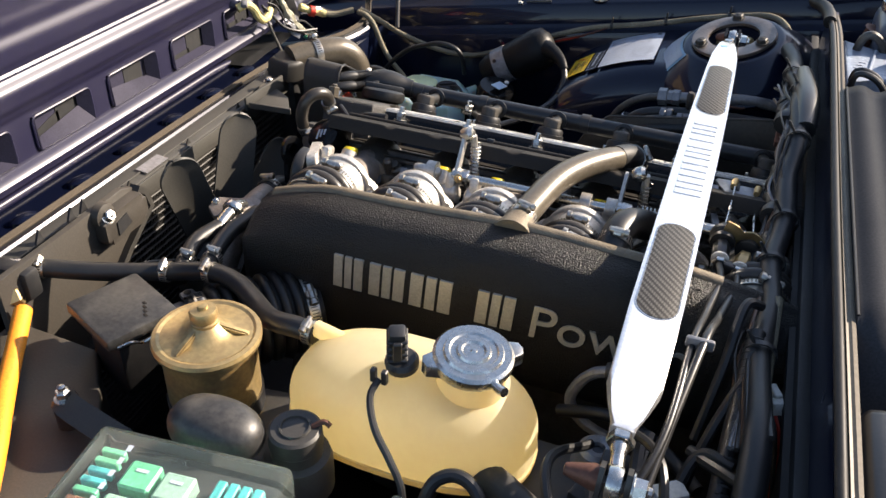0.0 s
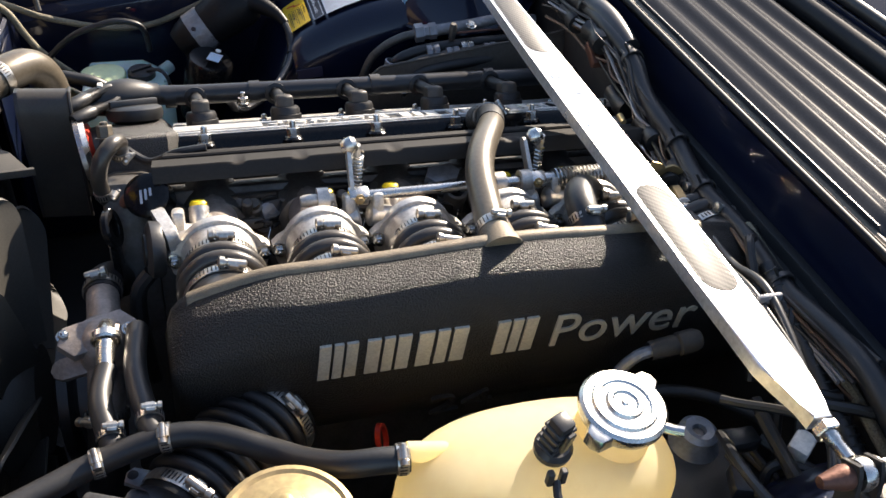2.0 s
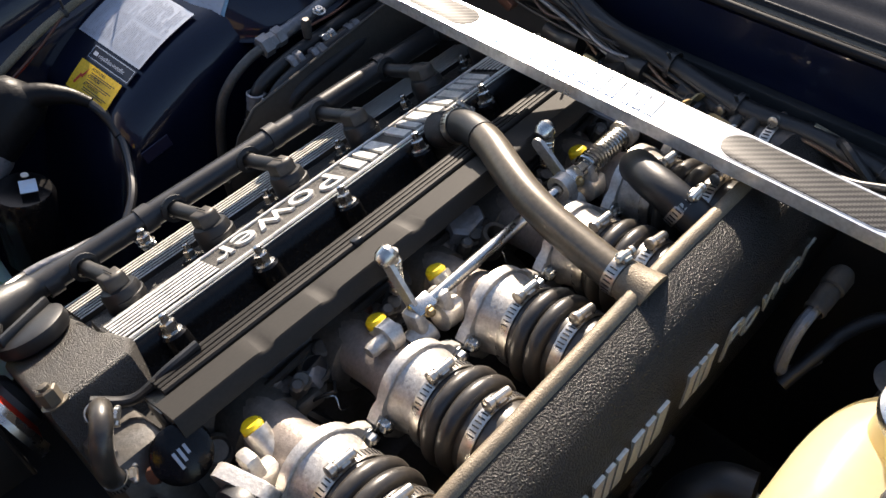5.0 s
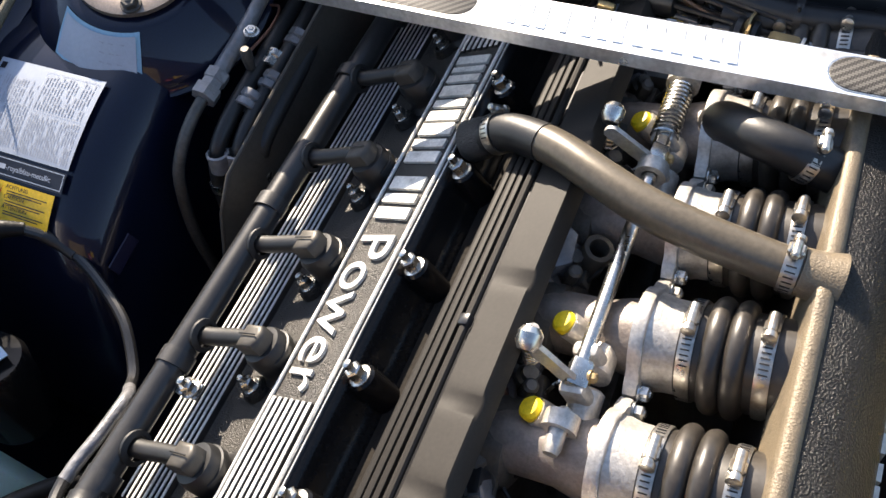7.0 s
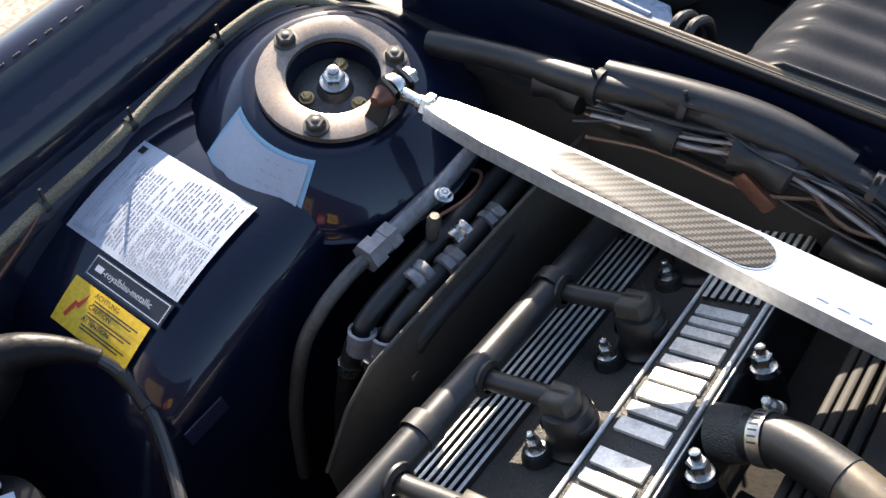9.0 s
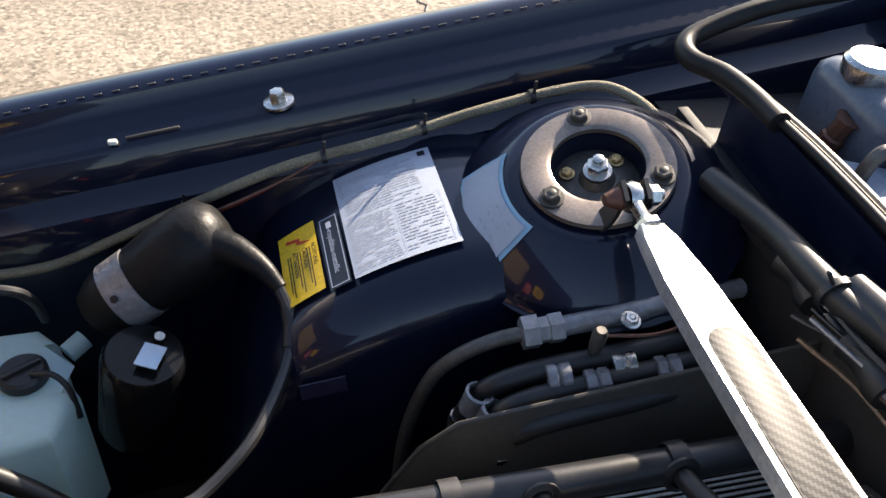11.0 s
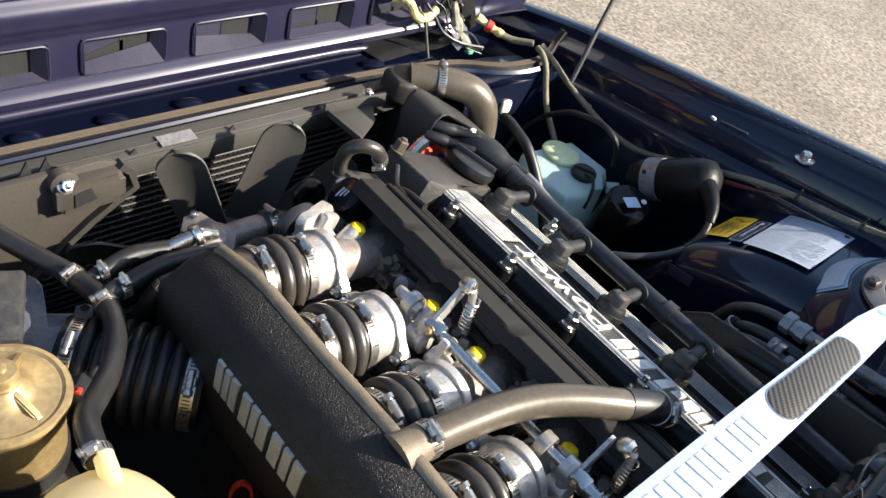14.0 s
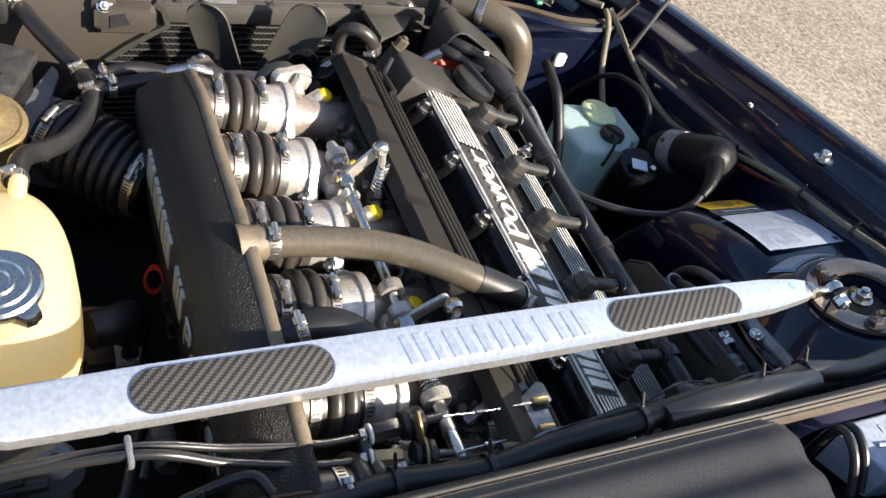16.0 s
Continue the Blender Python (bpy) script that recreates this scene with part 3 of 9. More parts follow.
part("sticker", rbox((0.040, 0.002, 0.016), Matrix.Translation((0.172, 0.3265, 0.752)) @ Matrix.Rotation(radians(-8), 4, "Y") @ Matrix.Rotation(radians(-12), 4, "X"), 0.0006, 1), M["hood_paint"], body, "small glossy foil sticker on the arch flank")
TOWER = Vector((0.4165, 0.398, 0.904))
TN = Vector((-0.22, -0.19, 1)).normalized()


def tower_form(top):
    m = basis(top, TN if top.y > 0 else Vector((-0.25, 0.15, 1)).normalized(), Y)
    return lathe([(0.0, -0.030), (0.036, -0.030), (0.041, -0.003), (0.066, -0.003), (0.074, -0.002), (0.079, -0.004), (0.100, -0.020), (0.120, -0.036), (0.124, -0.041), (0.126, -0.046), (0.132, -0.049), (0.131, -0.054), (0.126, -0.058), (0.130, -0.08), (0.150, -0.20), (0.16, -0.34)], m, 48)


part("strut_tower", tower_form(TOWER), M["paint"], body, "dark blue domed strut tower", 50)
part("strut_tower", tower_form(Vector((0.425, 2 * MID - 0.402, 0.902))), M["paint"], body, "", 50)

# front: slam panel, its lips and the bay's front wall; firewall and cowl behind; the tray below
part("slam_panel", thicken(extrude_x([(-0.80, 0.0), (0.30, 0.0)], -0.445, -0.336, lambda x: (0, 0.7885), 4), 0.003), M["scuttle_paint"], body, "blue-black panel between hood and seal")
part("slam_bead", sweep([(-0.419, y, 0.7935) for y in (-0.80, -0.4, 0.0, 0.15)] + [(-0.417, 0.19, 0.792), (-0.416, 0.215, 0.785)], circle(0.0065, 12)), M["hood_paint"], body, "glossy bead along the panel")
for i in range(9):
    y = -0.66 + i * 0.105
    part("slot_bump", lathe([(0.024, 0), (0.022, 0.005), (0.014, 0.009), (0.0, 0.010)], Matrix.Translation((-0.372, y, 0.789)) @ Matrix.Rotation(radians(-14), 4, "Z") @ Matrix.Diagonal((0.5, 0.85, 0.9, 1)), 20), M["scuttle_paint"], body)
LIP = [(-0.338, -0.80, 0.770), (-0.338, -0.3, 0.770), (-0.337, 0.0, 0.770), (-0.333, 0.14, 0.770), (-0.322, 0.26, 0.770), (-0.305, 0.325, 0.770), (-0.286, 0.365, 0.770), (-0.273, 0.405, 0.770), (-0.267, 0.445, 0.771), (-0.266, 0.475, 0.775), (-0.272, 0.498, 0.780)]
part("front_lip", sweep(smooth_path(LIP, 5), [(-0.007, -0.06), (0.008, -0.06), (0.008, 0.020), (0.005, 0.027), (-0.003, 0.029), (-0.007, 0.024)]), M["paint"], body, "blue-black folded lip below the seal")
part("front_wall", rbox((0.006, 1.36, 0.40), Matrix.Translation((-0.342, -0.12, 0.535)), 0.001), M["dark"], body)
part("front_corner", thicken(extrude_x([(0.30, 0.0), (0.36, 0.004), (0.42, 0.0), (0.50, -0.012), (0.53, -0.05)], -0.345, -0.26, lambda x: (0, 0.786 + 0.2 * (x + 0.3)), 6), 0.003), M["paint"], body, "blue-black folded corner panel")
part("corner_wall", rbox((0.005, 0.26, 0.30), Matrix.Translation((-0.262, 0.42, 0.63)), 0.001), M["paint"], body)
part("firewall", rbox((0.012, 1.30, 0.56), Matrix.Translation((0.542, -0.16, 0.618)), 0.002), M["dark"], body, "black insulated firewall")
part("firewall_lip", sweep([(0.552, y, 0.940) for y in (-0.80, -0.4, 0.0, 0.3, 0.43)], [(-0.005, -0.05), (0.005, -0.05), (0.005, 0.018), (-0.005, 0.018)]), M["paint"], body)
part("bay_floor", rbox((1.0, 1.4, 0.01), Matrix.Translation((0.1, -0.13, 0.33)), 0.0), M["dark"], body)

# cowl: floor, ribbed cover, side panels, windscreen and scuttle
part("cowl_floor", rbox((0.60, 1.40, 0.01), Matrix.Translation((0.83, -0.13, 0.88)), 0.0), M["dark"], body)
part("cowl_edge", thicken(extrude_x([(-0.80, 0.0), (0.56, 0.0)], 0.80, 1.12, lambda x: (0, 0.99 + 0.32 * (x - 0.80)), 6), 0.004), M["scuttle_paint"], body, "glossy dark blue scuttle panel")
part("scuttle_front", rbox((0.006, 1.36, 0.14), Matrix.Translation((0.798, -0.13, 0.925)), 0.001), M["paint"], body)
ws_bm = bmesh.new()
for y, z, x in ((-0.78, 1.092, 1.105), (0.52, 1.092, 1.105), (0.42, 1.42, 1.72), (-0.68, 1.42, 1.72)):
    ws_bm.verts.new((x, y, z))
ws_bm.faces.new(ws_bm.verts[:])
part("windscreen", thicken(ws_bm, 0.005), M["windscreen"], body, "sloping windscreen glass")
part("dashboard", rbox((0.45, 1.2, 0.03), Matrix.Translation((1.40, -0.13, 1.0)), 0.01), M["dark"], body)
part("roof", rbox((1.3, 1.15, 0.04), Matrix.Translation((2.40, -0.13, 1.415)), 0.018, 3), M["paint"], body, "dark blue roof")
for s in (-1, 1):
    part("pillar", tube([(1.12, MID + s * 0.66, 1.03), (1.45, MID + s * 0.60, 1.26), (1.80, MID + s * 0.55, 1.42)], 0.022, 6, 8), M["paint"], body)
    part("body_side", rbox((2.4, 0.04, 0.62), Matrix.Translation((2.35, MID + s * 0.78, 0.62)), 0.02, 3), M["paint"], body)
    part("front_side", rbox((0.45, 0.04, 0.44), Matrix.Translation((-0.80, MID + s * 0.74, 0.56)), 0.02, 3), M["paint"], body)
part("cabin_rear", rbox((0.05, 1.3, 0.7), Matrix.Translation((3.0, MID, 1.0)), 0.02), M["dark"], body)
part("cabin_floor", rbox((2.2, 1.5, 0.03), Matrix.Translation((2.05, MID, 0.34)), 0.0), M["dark"], body)
part("boot_lid", rbox((0.56, 1.50, 0.05), Matrix.Translation((3.27, MID, 0.925)) @ Matrix.Rotation(radians(3), 4, "Y"), 0.024, 3), M["paint"], body, "dark blue boot lid")
part("rear_panel", rbox((0.05, 1.56, 0.52), Matrix.Translation((3.54, MID, 0.66)), 0.022, 3), M["paint"], body)
part("rear_bumper", rbox((0.10, 1.60, 0.14), Matrix.Translation((3.60, MID, 0.48)), 0.03, 3), M["black_plastic"], body)
part("nose_panel", rbox((0.05, 1.44, 0.30), Matrix.Translation((-0.99, MID, 0.64)), 0.02, 3), M["black_plastic"], body)
part("front_bumper", rbox((0.10, 1.55, 0.14), Matrix.Translation((-1.02, MID, 0.48)), 0.03, 3), M["black_plastic"], body)

# ---------------------------------------------------------------- hood, tipped forward on its front hinges
hood = thing("hood", (-0.43, MID, 0.79), "dark blue-violet hood tipped open, ribbed inner panel", "hood")
SLOTS = [(-0.262, -0.152), (-0.114, -0.002), (0.035, 0.150), (0.184, 0.295)]


def hood_panel():
    """The inner panel, pierced by the row of slots; ribs come from its profile in z."""
    bm = bmesh.new()

    def depth(z):
        for (z0, d0), (z1, d1) in zip(RIB, RIB[1:]):
            if z0 <= z <= z1:
                t = (z - z0) / (z1 - z0)
                t = t * t * (3 - 2 * t)
                return d0 + (d1 - d0) * t
        return 0.0

    def crest(y, z):
        """The rim under the felt opening is lower beside the sticker and runs out at the corner."""
        low = 0.2 if y < 0.05 and z > 0.952 else 1.0
        return depth(z) * low * (1.0 if y < 0.40 else max(0.0, 1 - (y - 0.40) / 0.08))
    RIB = [(0.80, 0.002), (0.815, 0.010), (0.824, 0.012), (0.836, 0.000), (0.895, 0.000), (0.906, 0.004), (0.918, 0.010), (0.934, 0.012), (0.950, 0.002), (0.956, 0.004), (0.970, 0.022), (0.984, 0.024), (1.000, 0.002), (1.012, 0.006), (1.022, 0.0), (1.30, -0.004)]

    def bend(y, z):
        """The ribs under the felt opening curve upwards near the corner."""
        return 1.6 * max(0.0, min(y, 0.43) - 0.22) ** 2 * min(1.0, max(0.0, (z - 0.895) / 0.05))
    zs = sorted({round(0.815 + 0.003 * i, 4) for i in range(7)} | {0.838, 0.840, 0.888, 0.892} | {round(0.895 + 0.003 * i, 4) for i in range(44)} | {1.06, 1.14, 1.22, 1.30})
    ys = [-0.83, -0.62, -0.55, -0.445, -0.41, -0.300] + [v for s in SLOTS for v in s] + [0.046, 0.064] + [0.22 + 0.015 * i for i in range(5)] + [0.305 + 0.018 * i for i in range(8)] + [0.46, 0.50, 0.54, 0.56]
    ys = sorted(set(ys))
    holes = SLOTS + [(-0.41, -0.300), (-0.55, -0.445)]
    grid = {}
    for i, y in enumerate(ys):
        for k, z in enumerate(zs):
            x = -0.412 + crest(y, z) - (0.016 if y > 0.55 else 0.004 if y > 0.5 else 0)
            yy = y + 0.75 * (z - 0.80) * max(0.0, min(1.0, (y - 0.42) / 0.12))
            grid[i, k] = bm.verts.new((x, yy, z + bend(y, z)))
    for i in range(len(ys) - 1):
        for k in range(len(zs) - 1):
            if zs[k] >= 0.839 and zs[k + 1] <= 0.889 and any(a <= ys[i] and ys[i + 1] <= b for a, b in holes):
                continue
            bm.faces.new((grid[i, k], grid[i + 1, k], grid[i + 1, k + 1], grid[i, k + 1]))
    return bm


part("inner_panel", thicken(hood_panel(), 0.002), M["hood_paint"], hood, "blue-violet pressed inner panel with slots", 30)
part("outer_skin", rbox((0.004, 1.46, 0.62), Matrix.Translation((-0.470, MID, 1.05)), 0.001), M["paint"], hood)
for y0, y1 in SLOTS + [(-0.41, -0.300), (-0.55, -0.445)]:
    w = y1 - y0
    zl, zr = {-0.262: (0.849, 0.864), -0.114: (0.862, 0.851), 0.035: (0.8465, 0.8465)}.get(y0, (0.848, 0.848))
    # shallow pressed recess, bright ledge below, inner sheet behind; dark plates paint the cut-outs' shade
    yr = y1 - 0.016
    bm = bmesh.new()
    front = [(-0.406, y0 + .002, 0.8405), (-0.406, y1 - .002, 0.8405), (-0.408, y1 - .002, 0.8885), (-0.408, y0 + .002, 0.8885)]
    rear = [(-0.420, y0 + 0.005, zl), (-0.420, yr, zr), (-0.420, yr, 0.886), (-0.420, y0 + 0.005, 0.886)]
    f, r = [bm.verts.new(p) for p in front], [bm.verts.new(p) for p in rear]
    for k in (1, 2, 3):
        bm.faces.new((f[k], f[(k + 1) % 4], r[(k + 1) % 4], r[k]))
    low = [(f[0], r[0])] + [(bm.verts.new(f[0].co.lerp(f[1].co, s / 8)), bm.verts.new(r[0].co.lerp(r[1].co, s / 8))) for s in range(1, 8)] + [(f[1], r[1])]
    for a, b in zip(low, low[1:]):
        bm.faces.new((a[0], b[0], b[1], a[1]))
    part("slot_reveal", thicken(bm, 0.0015), M["hood_inner"], hood, "sloping pressed reveal of a window")
    bm = sweep([(-0.408, y0 + w * 0.5 + a, 0.864 + b) for a, b in rounded(w, 0.048, 0.008, 3) + rounded(w, 0.048, 0.008, 3)[:1]], circle(0.0016, 6))
    part("slot_rim", bm, M["hood_paint"], hood)
    part("inner_sheet", rbox((0.002, w, 0.052), Matrix.Translation((-0.4235, y0 + w * 0.5, 0.866)), 0.0), M["hood_inner"], hood, "scratched inner sheet behind the window")
    part("cutout_shade", rbox((0.001, w * 0.36, 0.050), Matrix.Translation((-0.4222, yr - w * (0.24 if y0 == -0.114 else 0.18), 0.866)), 0.0), M["dark"], hood)
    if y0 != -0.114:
        part("cutout_shade", prism([(0.0, 0.0), (w * 0.52, 0.0), (w * 0.52, zr - zl + 0.008), (0.0, 0.007)], -0.0005, 0.0005, Matrix(((0, 0, 1, -0.4222), (1, 0, 0, y0 + 0.002), (0, 1, 0, zl), (0, 0, 0, 1)))), M["dark"], hood)
for y0, w, mat, label in ((-0.225, 0.13, "label_yellow", "yellow warning sticker"), (-0.062, 0.080, "red", "red warning sticker")):
    st = part("sticker", rbox((0.0012, w, 0.085), Matrix.Translation((-0.4055, y0 + w / 2, 1.042 if mat == "red" else 1.076)), 0.0), M[mat], hood, label)
    for k in range(4):
        part("text_bar", rbox((0.001, w * (0.8 - 0.1 * (k % 2)), 0.006), Matrix.Translation((-0.4045, y0 + w * 0.47, (1.020 if mat == "red" else 1.054) + 0.015 * k)), 0.0), M["paper" if mat == "red" else "label_black"], st)
PAD = [(0.470, 1.20), (0.080, 1.20), (0.080, 1.015), (0.084, 1.000), (0.094, 0.991), (0.110, 0.988), (0.22, 0.988), (0.27, 0.992), (0.31, 1.001), (0.35, 1.015), (0.40, 1.040), (0.44, 1.070), (0.465, 1.11)]
part("felt_pad", prism(PAD, -0.004, 0.006, Matrix(((0, 0, 1, -0.409), (1, 0, 0, 0), (0, 1, 0, 0), (0, 0, 0, 1))), 0.003), M["foam"], hood, "tan felt pad in an opening")
# solid dark strip in place of the shade in the gap
part("pad_gap_shade", rbox((0.006, 0.036, 0.20), Matrix.Translation((-0.411, 0.061, 1.095)), 0.002), M["dark"], hood, "dark strip painted as the shaded groove beside the pad")
# pressed corner: two sloping bosses, a dark sheet as the hinge pocket's shade, a folded ledge
for y, z, w, h in ((0.238, 0.897, 0.046, 0.020), (0.408, 0.924, 0.046, 0.022)):
    bm = bmesh.new()
    rows = []
    for i in range(13):
        q = -1 + i / 6
        edge = min(1.0, (1 - abs(q)) / 0.30)
        edge = edge * edge * (3 - 2 * edge)
        rows.append([bm.verts.new((-0.4115 + d * edge, y + q * w * 0.62, z + r)) for r, d in ((0.018, 0.0), (0.014, 0.001), (0.010, 0.004), (-0.006, 0.019), (-0.009, 0.020), (-0.012, 0.017), (-0.017, 0.004), (-0.021, 0.0))])
    for a, b in zip(rows, rows[1:]):
        for i in range(7):
            bm.faces.new((a[i], a[i + 1], b[i + 1], b[i]))
    part("pressed_boss", bm, M["hood_paint"], hood, "rounded pressed boss that catches the light", 60)
part("hinge_pocket_shade", prism([(0.320, 0.822), (0.352, 0.822), (0.392, 0.900), (0.398, 0.930), (0.362, 0.935), (0.345, 0.880)], -0.001, 0.003, Matrix(((0, 0, 1, -0.410), (1, 0, 0, 0), (0, 1, 0, 0), (0, 0, 0, 1))), 0.001), M["dark"], hood, "dark sheet painted as the hinge pocket's shade")
part("corner_ledge", rbox((0.012, 0.082, 0.004), Matrix.Translation((-0.407, 0.463, 0.867)) @ Matrix.Rotation(radians(18), 4, "Y"), 0.002), M["hood_paint"], hood, "folded bright ledge")
part("ledge_slot", rbox((0.002, 0.026, 0.010), Matrix.Translation((-0.4095, 0.492, 0.877)), 0.001), M["dark"], hood)
part("corner_hem", sweep([(-0.411, 0.405, 0.816), (-0.411, 0.48, 0.815), (-0.412, 0.565, 0.812)], circle(0.0035, 8)), M["scuttle_paint"], hood, "worn folded hem")
hinge = part("hinge_arm", rbox((0.006, 0.03, 0.13), Matrix.Translation((-0.40, 0.385, 0.86)) @ Matrix.Rotation(radians(25), 4, "X"), 0.002), M["satin_black"], hood, "black hinge arm")
for k in range(3):
    part("bolt", nut(bmesh.new(), (-0.396, 0.372 - 0.014 * k, 0.832 + 0.03 * k), X, 0.006), M["satin_black"], hinge)

# road wheels
for x in (0.40, 2.55):
    for s in (-1, 1):
        wh = part("wheel", lathe([(0.19, -0.10), (0.30, -0.10), (0.315, -0.085), (0.315, 0.085), (0.30, 0.10), (0.19, 0.10)], basis((x, MID + s * 0.69, 0.315), (0, s, 0)), 40), M["rubber"], body, "black tyre on an alloy rim")
        part("rim", lathe([(0.0, 0.06), (0.05, 0.07), (0.17, 0.075), (0.19, 0.09), (0.192, -0.09)], basis((x, MID + s * 0.69, 0.315), (0, s, 0)), 32), M["cast"], wh)

# ================================================================ front of the bay
# front rubber seal on the slam panel's lip
SEALF = [(-0.351, -0.7, 0.796), (-0.351, -0.4, 0.796), (-0.35, -0.15, 0.796), (-0.346, 0.1, 0.797), (-0.336, 0.24, 0.798), (-0.321, 0.316, 0.799), (-0.299, 0.36, 0.8), (-0.286, 0.395, 0.8), (-0.279, 0.443, 0.801), (-0.278, 0.475, 0.805), (-0.284, 0.5, 0.811), (-0.291, 0.518, 0.823), (-0.291, 0.530, 0.842)]
fseal = thing("front_seal", (-0.335, 0, 0.80), "long brown-black ribbed rubber seal along the front lip", "seal")
part("base", sweep(smooth_path(SEALF, 6), [(-0.0058, -0.004), (-0.0052, 0.001), (0.0056, 0.001), (0.0060, -0.004)]), M["rubber"], fseal)
for k, (o, r) in enumerate(((-0.0042, 0.0014), (-0.0008, 0.0011), (0.0024, 0.0011), (0.0050, 0.0013))):
    part("ridge", sweep(smooth_path(SEALF, 6), [(o + r * math.cos(q * math.pi / 4), 0.0022 + r * 1.2 * math.sin(q * math.pi / 4)) for q in range(8)]), M["seal_rubber"], fseal, "brown worn ridge")

radiator = thing("radiator", (-0.29, MID, 0.40), "dusty black radiator with horizontal fins and top rail", "radiator")
part("top_rail", rbox((0.034, 0.66, 0.020), Matrix.Translation((-0.284, -0.125, 0.810)) @ Matrix.Rotation(radians(6), 4, "Y"), 0.003), M["faded_grey"], radiator, "dusty grey top rail")
part("rail_groove", rbox((0.003, 0.655, 0.003), Matrix.Translation((-0.279, -0.125, 0.8205)), 0.001), M["faded_grey"], radiator)
part("rail_flange", rbox((0.004, 0.62, 0.026), Matrix.Translation((-0.266, -0.125, 0.803)), 0.001), M["faded_grey"], radiator)
for k in range(5):
    y = -0.40 + k * 0.13
    part("tab", prism([(0, 0), (0.014, 0), (0.008, 0.011)], -0.001, 0.001, Matrix(((0, 0, 1, -0.270), (1, 0, 0, y), (0, 1, 0, 0.816), (0, 0, 0, 1)))), M["dusty_plastic"], radiator)
part("core", rbox((0.03, 0.60, 0.42), Matrix.Translation((-0.300, -0.125, 0.59)), 0.0), M["fins"], radiator, "dark finned radiator core")
for k in range(34):
    part("fin_tube", rbox((0.007, 0.59, 0.0028), Matrix.Translation((-0.2825, -0.125, 0.795 - k * 0.0105)), 0.0010, 1), M["fins"], radiator)
bm = bmesh.new()
for k in range(16):
    for i in range(170):
        rbox((0.002, 0.0011, 0.0058), Matrix.Translation((-0.2815, -0.42 + i * 0.0035, 0.7898 - k * 0.0105)) @ Matrix.Rotation(radians(25 if i % 2 else -25), 4, "X"), 0.0, 1, bm)
part("fin_folds", bm, M["fins"], radiator, "fine folded cooling fins", kind="stuff", smooth=0)
part("tag", rbox((0.018, 0.046, 0.001), Matrix.Translation((-0.277, -0.205, 0.8218)) @ Matrix.Rotation(radians(6), 4, "Y"), 0.0), M["tape"], radiator, "pale grey sticker on the top rail")
part("bolt", nut(bmesh.new(), (-0.262, 0.077, 0.831), (0.2, 0, 1), 0.006, 0.006, 0.001), M["chrome"], radiator)
SHR = [(-0.52, 0.852), (-0.40, 0.854), (-0.322, 0.857), (-0.302, 0.849), (-0.290, 0.838), (-0.284, 0.815), (-0.308, 0.799), (-0.335, 0.780), (-0.362, 0.757), (-0.40, 0.715), (-0.43, 0.69), (-0.52, 0.68)]
shroud = part("shroud_plate", prism(SHR, -0.004, 0.004, Matrix(((0, 0, 1, -0.232), (1, 0, 0, 0), (0, 1, 0, 0), (0, 0, 0, 1))), 0.002), M["dusty_lid"], radiator, "dusty tan-grey shroud plate beside the fan")
part("plate_edge", sweep([(-0.226, y, z) for y, z in SHR[3:11]], [(-0.004, -0.007), (0.004, -0.007), (0.004, 0.007), (-0.004, 0.007)], up=X), M["dusty_plastic"], shroud)
part("raised_block", prism(rounded(0.075, 0.038, 0.008), 0.0, 0.016, Matrix(((0, 0, 1, -0.228), (1, 0, 0, -0.338), (0, 1, 0, 0.828), (0, 0, 0, 1))), 0.007, 2), M["dusty_lid"], shroud, "raised brown block")
part("recess", prism([(-0.012, -0.010), (0.012, -0.004), (0.006, 0.012), (-0.012, 0.008)], 0.0, 0.0175, Matrix(((0, 0, 1, -0.228), (1, 0, 0, -0.345), (0, 1, 0, 0.826), (0, 0, 0, 1)))), M["dark"], shroud)
part("boss", lathe([(0.016, 0), (0.015, 0.010), (0.010, 0.012)], basis((-0.229, -0.3635, 0.8455), X), 18), M["dusty_lid"], shroud)
part("bolt", nut(bmesh.new(), (-0.217, -0.3635, 0.8455), (1, 0, 0.6), 0.007, 0.006, 0.001), M["chrome"], shroud)
for y in (-0.375, -0.395, -0.445):
    part("fin_tab", prism([(-0.006, 0.0), (0.006, 0.0), (0.002, 0.016)], -0.0015, 0.0015, Matrix(((0, 0, 1, -0.240), (1, 0, 0, y), (0, 1, 0, 0.853), (0, 0, 0, 1)))), M["black_plastic"], shroud)
# bracket on the far half of the top rail
TRAY = [(-0.252, 0.004), (-0.188, 0.010), (-0.216, 0.056), (-0.252, 0.080)]
brk = part("bracket", prism(TRAY, 0.819, 0.822, None, 0.0008), M["faded_grey"], radiator, "dusty wedge-shaped sheet bracket")
part("lip", prism([(-0.252, 0.0005), (-0.184, 0.0065), (-0.186, 0.0110), (-0.252, 0.0050)], 0.820, 0.829, None, 0.001), M["faded_grey"], brk)
part("upright", rbox((0.004, 0.10, 0.022), Matrix.Translation((-0.253, 0.048, 0.826)) @ Matrix.Rotation(radians(-4), 4, "Z"), 0.001), M["faded_grey"], brk)
part("end_tank", rbox((0.055, 0.05, 0.30), Matrix.Translation((-0.280, 0.165, 0.675)), 0.008), M["black_plastic"], radiator)
part("neck_box", prism([(-0.026, -0.014), (0.012, -0.018), (0.024, -0.006), (0.030, 0.026), (-0.014, 0.040), (-0.028, 0.022)], -0.016, 0.017, Matrix.Translation((-0.264, 0.138, 0.832)) @ Matrix.Rotation(radians(6), 4, "Y"), 0.008, 3), M["dusty_plastic"], radiator)

